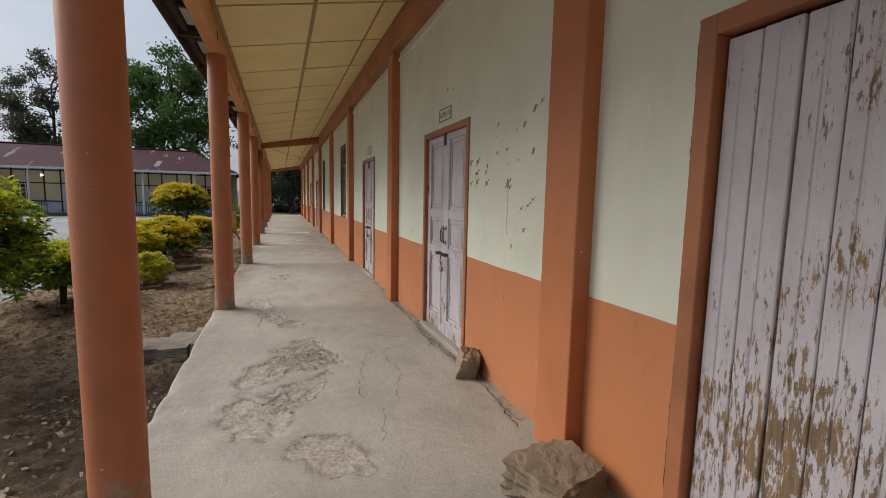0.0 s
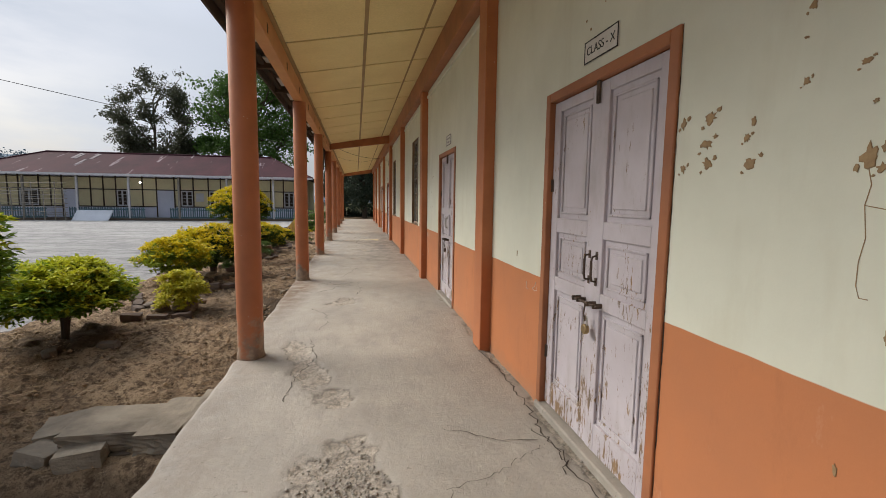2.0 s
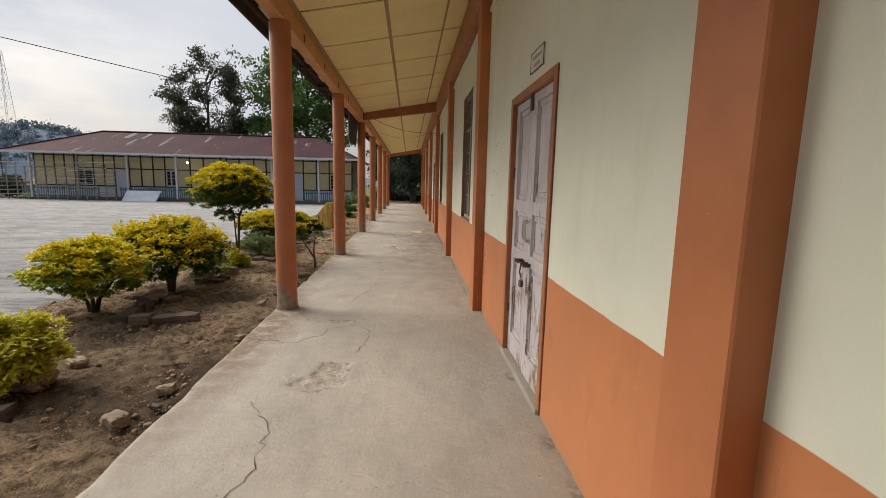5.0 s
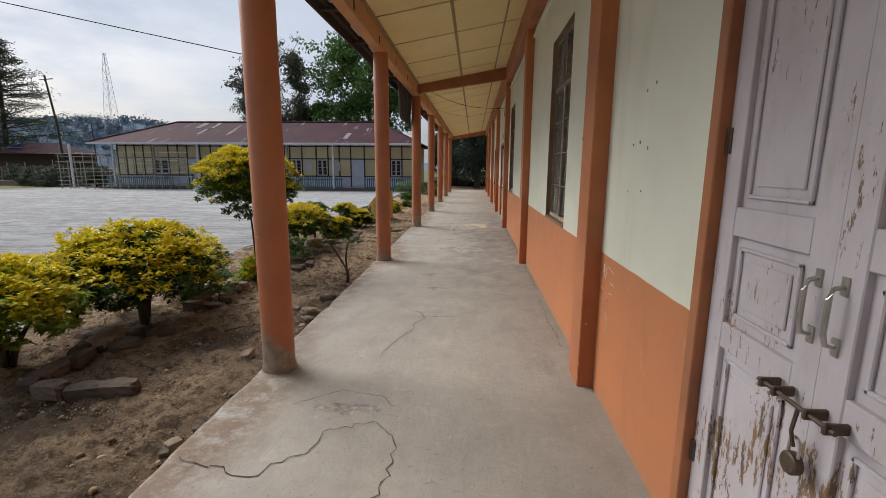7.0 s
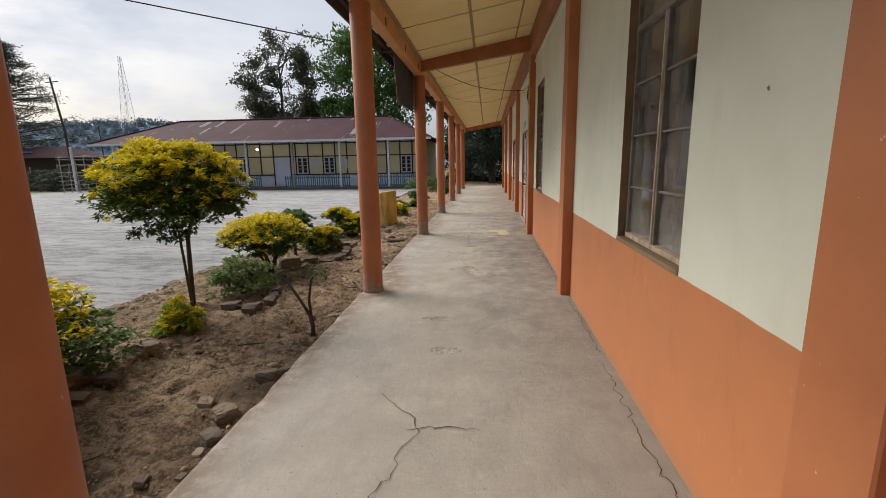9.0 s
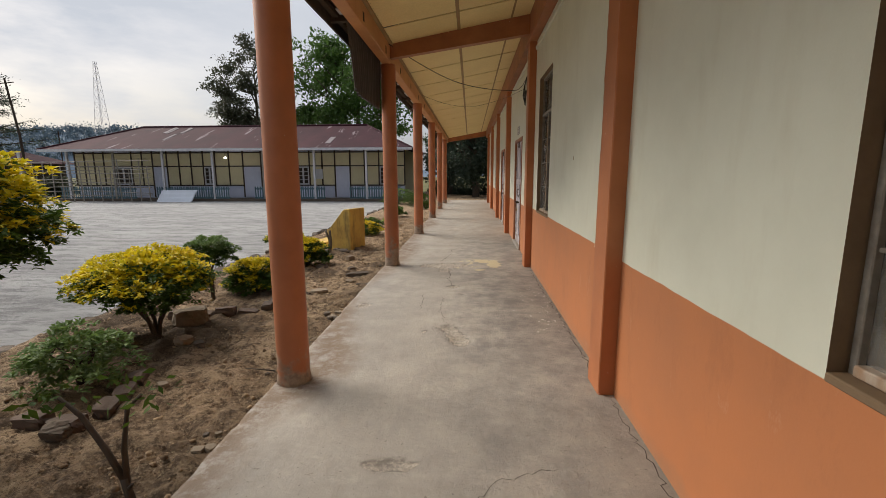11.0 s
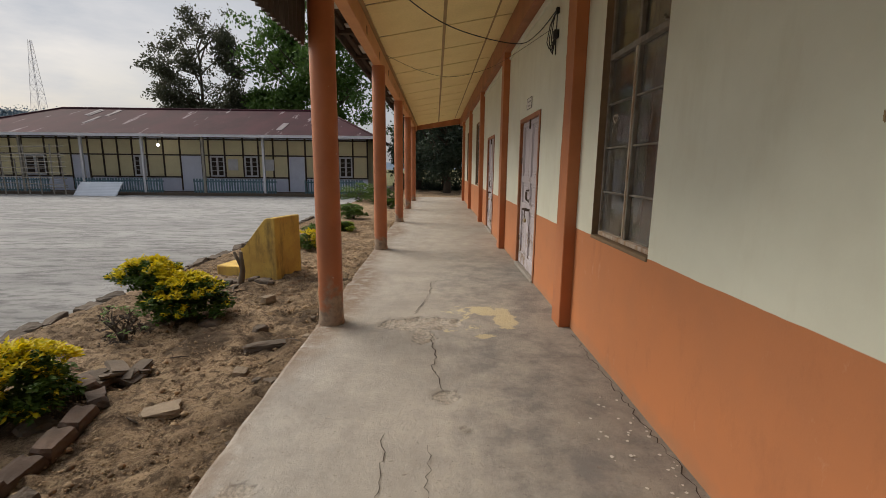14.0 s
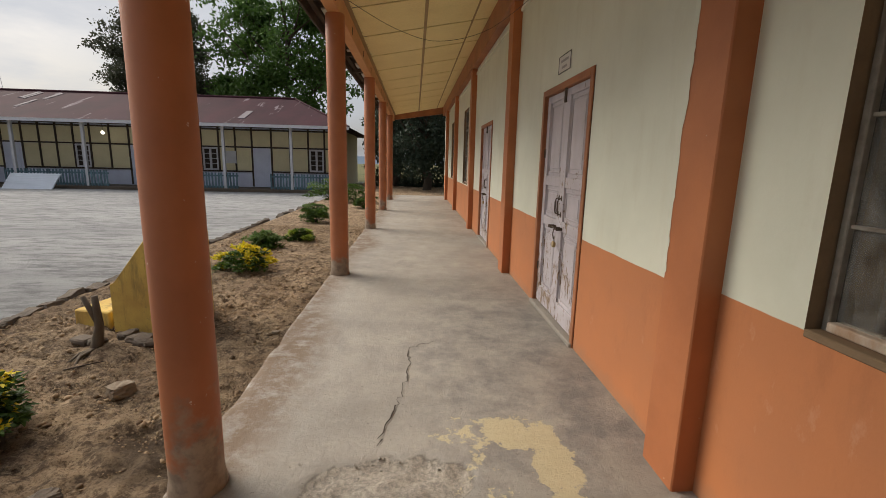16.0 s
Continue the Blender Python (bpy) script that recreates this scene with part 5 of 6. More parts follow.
def litter():
    """Dry sticks and a heap of broken dark slates on the bed."""
    rng = random.Random(63)
    for k, (x, y) in enumerate([(0.22, 17.05), (0.30, 9.6), (-0.1, 12.7), (-0.5, 17.6), (0.1, 8.9), (-0.3, 16.7), (-0.9, 19.6), (0.05, 18.0), (-0.2, 11.2), (0.2, 14.4), (-0.45, 10.4)]):
        a, L = rng.uniform(0, 3.1), rng.uniform(0.10, 0.26)
        z = bed_z(x, y) + 0.014
        dx, dy = math.cos(a) * L / 2, math.sin(a) * L / 2
        st = tube([(x - dx, y - dy, z), (x + 0.01, y - 0.012, z + 0.008), (x + dx, y + dy, z)], [0.006, 0.005, 0.003], 6)
        tagged(new("stick", finish("stick", st, M_BARK, True)), "short dry brown stick lying on the earth", "stick", "dry sticks")
    t = thing("slate_heap", "small heap of broken dark slates on the earth bed", "heap", (-0.76, 17.2, bed_z(-0.76, 17.2)))
    for k in range(16):
        me = rock_mesh("slate", rng.uniform(0.12, 0.26), rng.uniform(0.07, 0.14), 0.03, 400 + k, M_DARKSTONE, 0.9, 2)
        ob = new("slate", me)
        ob.parent = t
        r = 0.17 * rng.random() ** 0.5
        a = rng.uniform(0, 6.28)
        ob.matrix_basis = pose(r * math.cos(a), r * math.sin(a), 0.012 + 0.10 * (1 - r / 0.2) * rng.random(), rng.uniform(-22, 22), rng.uniform(-22, 22), rng.uniform(0, 180))
    for k in range(46):
        y = 7.4 + 13.2 * rng.random()
        x = 0.40 - 0.16 * rng.random() ** 1.5
        s = rng.uniform(0.03, 0.085)
        rock("stone", x, y, bed_z(x, y) + s * 0.15, s, s * 0.8, s * 0.55, 460 + k, "small earthy stone along the verandah edge", M_STONE if k % 2 else M_DARKSTONE, turn=k * 31, blocky=0.5, group="edge stones", cuts=2)
    rock("stone", -0.15, 16.78, bed_z(-0.15, 16.78) + 0.012, 0.20, 0.13, 0.05, 420, "flat pale stone lying on the earth bed", turn=30, blocky=0.7, group="garden stones")
    rock("stone", 0.12, 17.83, bed_z(0.12, 17.83) + 0.01, 0.42, 0.12, 0.09, 421, "long dark root like stone half sunk in the earth", M_DARKSTONE, turn=20, blocky=0.4, group="garden stones")


litter()


M_GRAVEL = grained("grey_gravel", (0.40, 0.365, 0.315), (0.22, 0.20, 0.175), 40, 90, 0.95)


def rubble():
    """Loose gravel in the broken patches of the floor."""
    rng = np.random.default_rng(78)
    pts = []
    for cx, cy, rx, ry, n in ((1.42, 4.45, 0.30, 0.46, 750), (1.2, 3.8, 0.25, 0.6, 300), (1.34, 18.33, 0.34, 0.12, 40), (2.62, 4.3, 0.06, 0.9, 160), (2.62, 6.2, 0.05, 0.5, 80), (2.64, 9.9, 0.04, 0.3, 40)):
        d = rng.normal(size=(n, 2)) * 0.5
        pts.append(np.stack([cx + d[:, 0] * rx, cy + d[:, 1] * ry], 1))
    p = np.concatenate(pts)
    p[:, 0] = np.minimum(p[:, 0], 2.68)
    n = len(p)
    s = rng.uniform(0.002, 0.011, n)
    base = np.array([(1, 0, 0), (-1, 0, 0), (0, 1, 0), (0, -1, 0), (0, 0, 0.7), (0, 0, -0.7)])
    v = base[None] * s[:, None, None] * rng.uniform(0.6, 1.3, (n, 6, 1)) + np.concatenate([p, (s * 0.4 - 0.010)[:, None]], 1)[:, None]
    f = np.array([(0, 2, 4), (2, 1, 4), (1, 3, 4), (3, 0, 4), (2, 0, 5), (1, 2, 5), (3, 1, 5), (0, 3, 5)])
    F = (f[None] + np.arange(n)[:, None, None] * 6).reshape(-1, 3)
    tagged(new("rubble", mesh_arrays("rubble", v.reshape(-1, 3), F, [M_GRAVEL])), "grey gravel loosened from the broken concrete floor", "gravel", kind="stuff")


rubble()


M_SLAB = grained("weathered_slab", (0.33, 0.28, 0.21), (0.13, 0.105, 0.08), 4, 70, 0.95, bump=0.7, dist=0.012)


def drain_slab():
    t = thing("drain_cover", "weathered broken concrete slab over a drain beside the verandah", "slab", (0, 0, 0))
    for k, (x, y, z, sx, sy, sz, turn) in enumerate([(-0.20, 5.80, -0.235, 0.50, 0.46, 0.13, 4), (0.19, 5.76, -0.215, 0.27, 0.56, 0.14, -4), (0.38, 5.80, -0.19, 0.13, 0.60, 0.13, 2),
                                                     (-0.56, 5.86, -0.26, 0.24, 0.30, 0.12, 14), (-0.52, 5.58, -0.29, 0.22, 0.20, 0.12, -18), (-0.26, 5.50, -0.28, 0.26, 0.16, 0.13, 8)]):
        ob = new("slab_piece", rock_mesh("slab_piece", sx, sy, sz, 95 + k, M_SLAB, 0.97, 9, 0.4))
        ob.parent, ob.matrix_basis = t, pose(x, y, z, (-2, 1, 0, 4, -5, -3)[k], (2, -2, 1, -4, 6, -3)[k], turn)
    ob = new("slab_piece", rock_mesh("slab_piece", 0.94, 0.44, 0.28, 99, M_DARKSTONE, 0.95, 10, 0.5))
    ob.parent, ob.matrix_basis = t, pose(-0.06, 5.76, -0.44, 0, 0, 3)


drain_slab()


def dry_leaves():
    """Fallen leaves and scraps in the hollow beside the verandah."""
    rng = np.random.default_rng(15)
    n = 260
    x, y = rng.uniform(-1.0, 0.38, n), rng.uniform(3.4, 5.3, n)
    c = np.stack([x, y, np.full(n, -0.425) + rng.normal(size=n) * 0.008], 1)
    d = np.stack([rng.normal(size=n), rng.normal(size=n), np.zeros(n)], 1)
    me = leaf_cloud("dry_leaves", c, d, 0.07, [M_DRYLEAF], np.zeros(n, int), 16, 0.15)
    tagged(new("dry_leaves", me), "curled dry brown leaves lying in the earth hollow", "leaves", kind="stuff")


M_DRYLEAF = leaf_mat("dry_leaf", (0.36, 0.26, 0.16), (0.20, 0.14, 0.085), (0.46, 0.37, 0.26))
dry_leaves()


M_STUMP = grained("weathered_wood", (0.17, 0.13, 0.09), (0.09, 0.07, 0.05), 10, 60, 0.95, bump=0.7, dist=0.01, stretch=(1, 1, 0.25))


def yellow_block():
    bm = bmesh.new()
    plan_a, plan_b, back = Vector((-1.18, 20.36)), Vector((-0.66, 20.25)), Vector((0.18, 0.52))
    prof = [(0.0, -0.2), (0.0, 0.28), (0.12, 0.285), (0.70, 0.68), (0.76, 0.70), (1.0, 0.71), (1.0, -0.2)]
    a = [bm.verts.new((*(plan_a.lerp(plan_b, s)), z)) for s, z in prof]
    b = [bm.verts.new((*(plan_a.lerp(plan_b, s) + back), z)) for s, z in prof]
    bm.faces.new(a)
    bm.faces.new(b[::-1])
    for k in range(len(prof)):
        j = (k + 1) % len(prof)
        bm.faces.new((a[k], a[j], b[j], b[k]))
    bmesh.ops.bevel(bm, geom=list(bm.edges), offset=0.012, segments=1, affect="EDGES")
    tagged(new("stair_flank", finish("stair_flank", bm, M_YELLOW)), "stained yellow masonry flank with a sloping top", "masonry block")
    bm = box(0, 0.36, 0, 0.62, -0.2, 0.12, 0.012)
    ob = new("stair_step", finish("stair_step", bm, M_YELLOW))
    ob.matrix_basis = pose(-1.58, 20.47, -0.11, 0, 0, -12)
    tagged(ob, "low yellow washed step with a worn dark edge", "step")
    t = thing("tree_stump", "grey brown forked stump standing in the earth bed", "stump", (-0.99, 19.88, -0.13))
    bm = tube([(-0.03, 0, -0.06), (0.0, 0, 0.08), (0.03, 0.0, 0.20), (0.025, 0, 0.33), (0.02, 0, 0.45)], [0.052, 0.042, 0.033, 0.027, 0.022], 9)
    add_tube(bm, [(0.03, 0, 0.22), (-0.01, -0.01, 0.33), (-0.06, -0.01, 0.45)], [0.024, 0.021, 0.019], 8)
    part("trunk", bm, M_STUMP, t, smooth=True)
    rng = random.Random(9)
    for k in range(6):
        a = rng.uniform(-2.2, 0.9)
        L = rng.uniform(0.15, 0.34)
        part("root", tube([(0.02 * math.cos(a), 0.02 * math.sin(a), 0.03), (L * 0.5 * math.cos(a), L * 0.5 * math.sin(a), 0.022), (L * math.cos(a + 0.3), L * math.sin(a + 0.3), 0.0)], [0.017, 0.012, 0.006], 6), M_STUMP, t, smooth=True)
    for k in range(9):
        x, y, s = -0.99 + rng.uniform(-0.3, 0.38), 20.05 + rng.uniform(-0.05, 0.15), rng.uniform(0.10, 0.19)
        rock("stone", x, y, bed_z(x, y) + 0.02, s, s * 0.7, s * 0.45, 440 + k, "dark stone piled at the stump foot", M_DARKSTONE, turn=k * 40, blocky=0.5, group="garden stones")


yellow_block()


# ---- cracks in the floor ----
def crack(pts, seed, width=0.005):
    rng = random.Random(seed)
    path = [Vector((*pts[0], 0.004))]
    for a, b in zip(pts, pts[1:]):
        a, b = Vector((*a, 0.004)), Vector((*b, 0.004))
        n = max(2, int((b - a).length / 0.035))
        for k in range(1, n + 1):
            j = 0.02 if k < n else 0.004
            path.append(a.lerp(b, k / n) + Vector((rng.uniform(-j, j), rng.uniform(-j, j), 0)))
    v, f = [], []
    for i, p in enumerate(path):
        d = path[min(i + 1, len(path) - 1)] - path[max(i - 1, 0)]
        s = Vector((-d.y, d.x, 0)).normalized() * width * rng.uniform(0.3, 1.0) * (0.4 if i in (0, len(path) - 1) else 1)
        v += [p + s * 0.65, p - s * 0.65]
        if i:
            f.append((2 * i - 2, 2 * i - 1, 2 * i + 1, 2 * i))
    ob = new("crack", mesh_arrays("crack", [tuple(q) for q in v], f, [M_GAP]))
    ob.parent = FLOOR


for k, (w, pts) in enumerate([
        (0.009, [(2.60, 6.48), (2.63, 5.82), (2.62, 5.32), (2.58, 4.88), (2.57, 4.41), (2.63, 3.96), (2.62, 3.3), (2.56, 2.8)]), (0.005, [(1.98, 4.98), (2.31, 4.78), (2.51, 4.75)]), (0.004, [(1.89, 4.39), (2.13, 4.45), (2.5, 4.7)]),
        (0.007, [(2.52, 4.88), (2.60, 4.6), (2.52, 4.4)]), (0.006, [(0.49, 9.38), (0.90, 9.26), (1.11, 9.49), (1.12, 9.64), (1.39, 9.75), (1.53, 9.55), (1.53, 9.30), (1.46, 9.0)]),
        (0.005, [(1.18, 11.91), (1.29, 11.77), (1.43, 11.66), (1.47, 11.53), (1.39, 11.36), (1.39, 11.19), (1.30, 11.0), (1.22, 10.6)]), (0.008, [(1.40, 11.54), (1.60, 11.58), (1.79, 11.57)]),
        (0.007, [(1.64, 19.75), (1.45, 19.64), (1.44, 19.30), (1.41, 18.99), (1.35, 18.68), (1.30, 18.43)]), (0.004, [(1.23, 16.44), (1.25, 16.11), (1.25, 15.82)]), (0.004, [(1.46, 16.34), (1.47, 16.01), (1.46, 15.81), (1.55, 15.4)]),
        (0.007, [(1.46, 17.9), (1.5, 17.5), (1.48, 17.2), (1.55, 16.9)]), (0.005, [(0.9, 8.2), (1.1, 7.9), (1.15, 7.5), (1.05, 7.2)]), (0.006, [(1.02, 6.9), (1.12, 6.4), (1.0, 5.9), (0.98, 5.5)]),
        (0.004, [(0.85, 9.9), (1.1, 10.1), (1.35, 10.05), (1.5, 9.9)]), (0.005, [(2.63, 10.9), (2.62, 11.6), (2.64, 12.4)]), (0.006, [(2.66, 14.4), (2.67, 15.6), (2.66, 17.0), (2.66, 17.9)]), (0.004, [(1.7, 12.9), (1.9, 13.2), (2.2, 13.3)]),
        (0.004, [(1.95, 3.4), (2.1, 3.9), (2.05, 4.3)]), (0.003, [(1.75, 2.9), (1.85, 3.3)]), (0.004, [(1.72, 3.5), (1.8, 3.95), (1.92, 4.39)]), (0.005, [(2.66, 12.6), (2.67, 13.3), (2.66, 14.0)])]):
    crack(pts, 200 + k, w)


def specks():
    rng = np.random.default_rng(55)
    n = 70
    x, y, s = rng.normal(2.5, 0.09, n).clip(2.2, 2.66), rng.uniform(15.2, 16.9, n), rng.uniform(0.004, 0.013, n)
    a = np.linspace(0, 2 * math.pi, 6, endpoint=False)
    r = rng.uniform(0.6, 1.2, (n, 6)) * s[:, None]
    v = np.stack([x[:, None] + r * np.cos(a), y[:, None] + r * np.sin(a), np.full((n, 6), 0.004)], 2).reshape(-1, 3)
    ob = new("paint_specks", mesh_arrays("paint_specks", v, np.arange(n * 6).reshape(n, 6), [M_SIGN]))
    tagged(ob, "dried pale paint drips on the concrete floor", "paint", kind="stuff")


specks()


# ---- wall details ----
def flat_blob(r, seed, squeeze=1.0, n=9):
    rng = random.Random(seed)
    bm = bmesh.new()
    ring = []
    for k in range(n):
        a = 2 * math.pi * k / n
        q = r * rng.uniform(0.45, 1.2)
        ring.append((q * math.cos(a), q * math.sin(a) * squeeze))
    lo = [bm.verts.new((0, a, b)) for a, b in ring]
    hi = [bm.verts.new((-0.0025, a * 0.9, b * 0.9)) for a, b in ring]
    bm.faces.new(hi)
    for k in range(n):
        bm.faces.new((lo[k], lo[(k + 1) % n], hi[(k + 1) % n], hi[k]))
    return bm


M_BARE = grained("bare_plaster", (0.40, 0.28, 0.15), (0.25, 0.165, 0.09), 30, 80, 0.9)
for k, (y, z, r, sq) in enumerate([(3.95, 1.69, 0.03, 1.3), (3.82, 1.69, 0.045, 0.9), (3.83, 1.60, 0.045, 0.8), (3.82, 1.53, 0.04, 0.9), (3.94, 1.52, 0.028, 1), (3.64, 1.65, 0.018, 1.4), (3.66, 1.60, 0.024, 1), (3.64, 1.52, 0.042, 0.8), (3.33, 1.74, 0.022, 0.8), (3.48, 1.73, 0.02, 1), (3.48, 1.93, 0.022, 1.1), (3.30, 1.51, 0.04, 1.4), (3.27, 1.48, 0.026, 0.8), (3.49, 1.85, 0.014, 0.6), (3.02, 1.36, 0.035, 0.6), (2.96, 1.40, 0.03, 0.5), (3.10, 1.34, 0.03, 0.6),
                                   (3.10, 1.88, 0.02, 1.4), (2.98, 1.96, 0.024, 1.5), (2.90, 1.99, 0.02, 1), (3.2, 1.86, 0.014, 1), (2.98, 1.70, 0.02, 1.6), (3.16, 1.66, 0.012, 1), (3.3, 1.64, 0.012, 1), (3.06, 1.20, 0.02, 1.2), (3.22, 1.08, 0.014, 2.2),
                                   (3.30, 0.70, 0.014, 2), (4.55, 2.40, 0.02, 1.2), (4.40, 2.38, 0.014, 1), (4.75, 2.36, 0.012, 1), (4.7, 2.3, 0.01, 1.5), (9.62, 1.78, 0.012, 1), (9.72, 1.76, 0.012, 1), (9.85, 1.52, 0.014, 1), (9.76, 1.53, 0.016, 1.2), (9.66, 1.50, 0.014, 1),
                                   (9.7, 1.3, 0.01, 1), (9.88, 1.29, 0.01, 1), (5.70, 0.99, 0.013, 3.4), (10.95, 1.62, 0.012, 1), (15.5, 1.55, 0.01, 3)]):
    part("paint_flake", flat_blob(r * 0.6, 300 + k, sq, 17), M_BARE, WALL_OB, m=pose(WALL - 0.0005, y, z))
    if r > 0.019:
        part("paint_flake", flat_blob(r * 0.28, 350 + k, sq, 11), M_BARE, WALL_OB, m=pose(WALL - 0.0005, y - r * 0.85, z + r * 0.5))
        part("paint_flake", flat_blob(r * 0.2, 390 + k, sq, 9), M_BARE, WALL_OB, m=pose(WALL - 0.0005, y + r * 0.7, z - r * 0.7))


def scribble(pts, w=0.004):
    bm = bmesh.new()
    add_tube(bm, [(WALL - 0.001, y, z) for y, z in pts], w, 5)
    part("chalk_scrawl", bm, M_CHALK, WALL_OB, "pale chalk scrawl")


for pts in ([(10.19, 0.84), (10.15, 0.76)],
            [(10.16, 0.85), (10.12, 0.78)],
            [(10.21, 0.79), (10.11, 0.83)],
            [(10.10, 0.84), (10.00, 0.82), (10.06, 0.76), (9.98, 0.75), (9.99, 0.70), (10.07, 0.69)],
            [(10.22, 0.69), (10.16, 0.69), (10.21, 0.64)],
            [(10.19, 0.59), (10.09, 0.65), (10.15, 0.55)],
            [(10.11, 0.56), (10.06, 0.53), (10.07, 0.45)],
            [(5.49, 0.81), (5.49, 0.76), (5.46, 0.76)],
            [(5.38, 0.78), (5.33, 0.80), (5.32, 0.83), (5.29, 0.78), (5.33, 0.77), (5.38, 0.78)]):
    scribble(pts, 0.002)
for pts in ([(3.30, 1.53), (3.30, 1.48), (3.29, 1.44), (3.30, 1.39), (3.29, 1.31), (3.30, 1.25), (3.30, 1.19), (3.29, 1.16), (3.27, 1.16)], [(3.30, 1.39), (3.25, 1.38)]):
    # hairline cracks in the plaster
    part("wall_crack", add_tube(bmesh.new(), [(WALL - 0.0005, y, z) for y, z in pts], 0.0013, 5), M_BARE, WALL_OB)


def text_mesh(body, size):
    cu = bpy.data.curves.new("letters", "FONT")
    cu.body, cu.size, cu.align_x, cu.align_y, cu.extrude = body, size, "CENTER", "CENTER", 0.0006
    tmp = new("letters_tmp", cu)
    me = bpy.data.meshes.new_from_object(tmp.evaluated_get(bpy.context.evaluated_depsgraph_get()))
    bpy.data.objects.remove(tmp)
    bpy.data.curves.remove(cu)
    me.materials.clear()
    me.materials.append(M_INK)
    return me


def sign(y, z, w, h, label, text=""):
    t = thing("door_sign", label, "sign", (WALL, y, z), "door signs")
    part("plate", box(-0.008, -0.0005, -w / 2, w / 2, -h / 2, h / 2, 0.001), M_SIGN, t)
    b = bmesh.new()
    for a, c, d, e in ((-w / 2, w / 2, h / 2 - 0.006, h / 2), (-w / 2, w / 2, -h / 2, -h / 2 + 0.006), (-w / 2, -w / 2 + 0.006, -h / 2, h / 2), (w / 2 - 0.006, w / 2, -h / 2, h / 2)):
        add_box(b, -0.010, -0.007, a, c, d, e)
    part("border", b, M_INK, t)
    if text:
        ob = new("lettering", text_mesh(text, 0.062))
        ob.parent = t
        ob.matrix_basis = Matrix.Translation((-0.0095, 0, 0)) @ Matrix(((0, 0, -1, 0), (-1, 0, 0, 0), (0, 1, 0, 0), (0, 0, 0, 1)))
    else:
        for zz, ww in ((h * 0.16, 0.62), (-h * 0.2, 0.42)):
            part("writing_bar", box(-0.010, -0.0078, -w * ww / 2, w * ww / 2, zz - h * 0.07, zz + h * 0.07), M_PALEINK, t)


M_PALEINK = grained("faded_ink", (0.30, 0.29, 0.28), (0.40, 0.38, 0.36), 30, 90, 0.7)
sign(4.585, 2.185, 0.32, 0.115, "white door sign with black letters and border", "CLASS - X")
sign(8.42, 2.20, 0.30, 0.13, "small white door sign with faded writing")
sign(20.28, 2.22, 0.30, 0.14, "small white door sign with faded writing")


# ---- wiring ----
def cable(name, pts, r, label):
    bm = bmesh.new()
    sm = []
    P = [Vector(p) for p in pts]
    for i in range(len(P) - 1):
        p0, p1, p2, p3 = P[max(i - 1, 0)], P[i], P[i + 1], P[min(i + 2, len(P) - 1)]
        for k in range(6):
            t = k / 6
            sm.append(0.5 * ((2 * p1) + (p2 - p0) * t + (2 * p0 - 5 * p1 + 4 * p2 - p3) * t * t + (3 * p1 - p0 - 3 * p2 + p3) * t ** 3))
    sm.append(P[-1])
    add_tube(bm, sm, r, 6)
    return tagged(new(name, finish(name, bm, M_CABLE, True)), label, "cable")


def meter():
    t = thing("cable_junction", "small black junction box with dangling loops of cable", "junction box", (WALL, 19.02, 2.70))
    part("junction", box(-0.05, -0.001, -0.035, 0.035, -0.03, 0.05, 0.006), M_CABLE, t)
    part("bracket", box(-0.035, -0.001, -0.02, 0.02, 0.20, 0.26, 0.006), M_CABLE, t)
    for k, dy in enumerate((0.19, 0.12, 0.05, -0.08)):
        pts = [(-0.03, 0.0, 0.23), (-0.04, dy, 0.15), (-0.05, dy * 1.4, 0.0), (-0.04, dy, -0.08 - 0.04 * k), (-0.03, 0.0, -0.02)]
        part("loop", tube(pts, 0.005, 6), M_CABLE, t)
    part("loop", tube([(-0.03, 0.03, -0.03), (-0.04, 0.08, -0.14), (-0.05, 0.0, -0.18), (-0.03, 0.0, -0.05)], 0.004, 6), M_CABLE, t)


meter()
cable("hanging_cable", [(0.62, 17.9, 3.20), (1.05, 18.9, 3.10), (1.5, 19.7, 3.03), (2.0, 20.2, 3.0), (2.58, 20.6, 3.02), (2.67, 19.9, 2.95), (2.67, 19.05, 2.93)], 0.006, "black cable sagging under the ceiling to the wall")
cable("thin_cable", [(0.66, 22.0, 3.18), (1.2, 22.8, 3.10), (1.8, 23.4, 3.12), (2.5, 23.0, 3.22), (2.66, 19.2, 2.80)], 0.003, "thin black wire sagging under the ceiling")
cable("overhead_wire", [(-46, 4.3, 11.3), (-30, 7.57, 8.14), (-20, 9.62, 6.3), (-12, 11.26, 4.83), (-5, 12.70, 3.54), (-1.5, 13.50, 2.91), (0.455, 14.10, 2.58)], 0.006, "black service wire running from the yard to a column")


# sheet hanging at the eave
M_DARKSHEET = grained("dark_corrugated_sheet", (0.05, 0.042, 0.038), (0.10, 0.082, 0.07), 6, 40, 0.6, 0.2, stretch=(1, 1, 0.15))


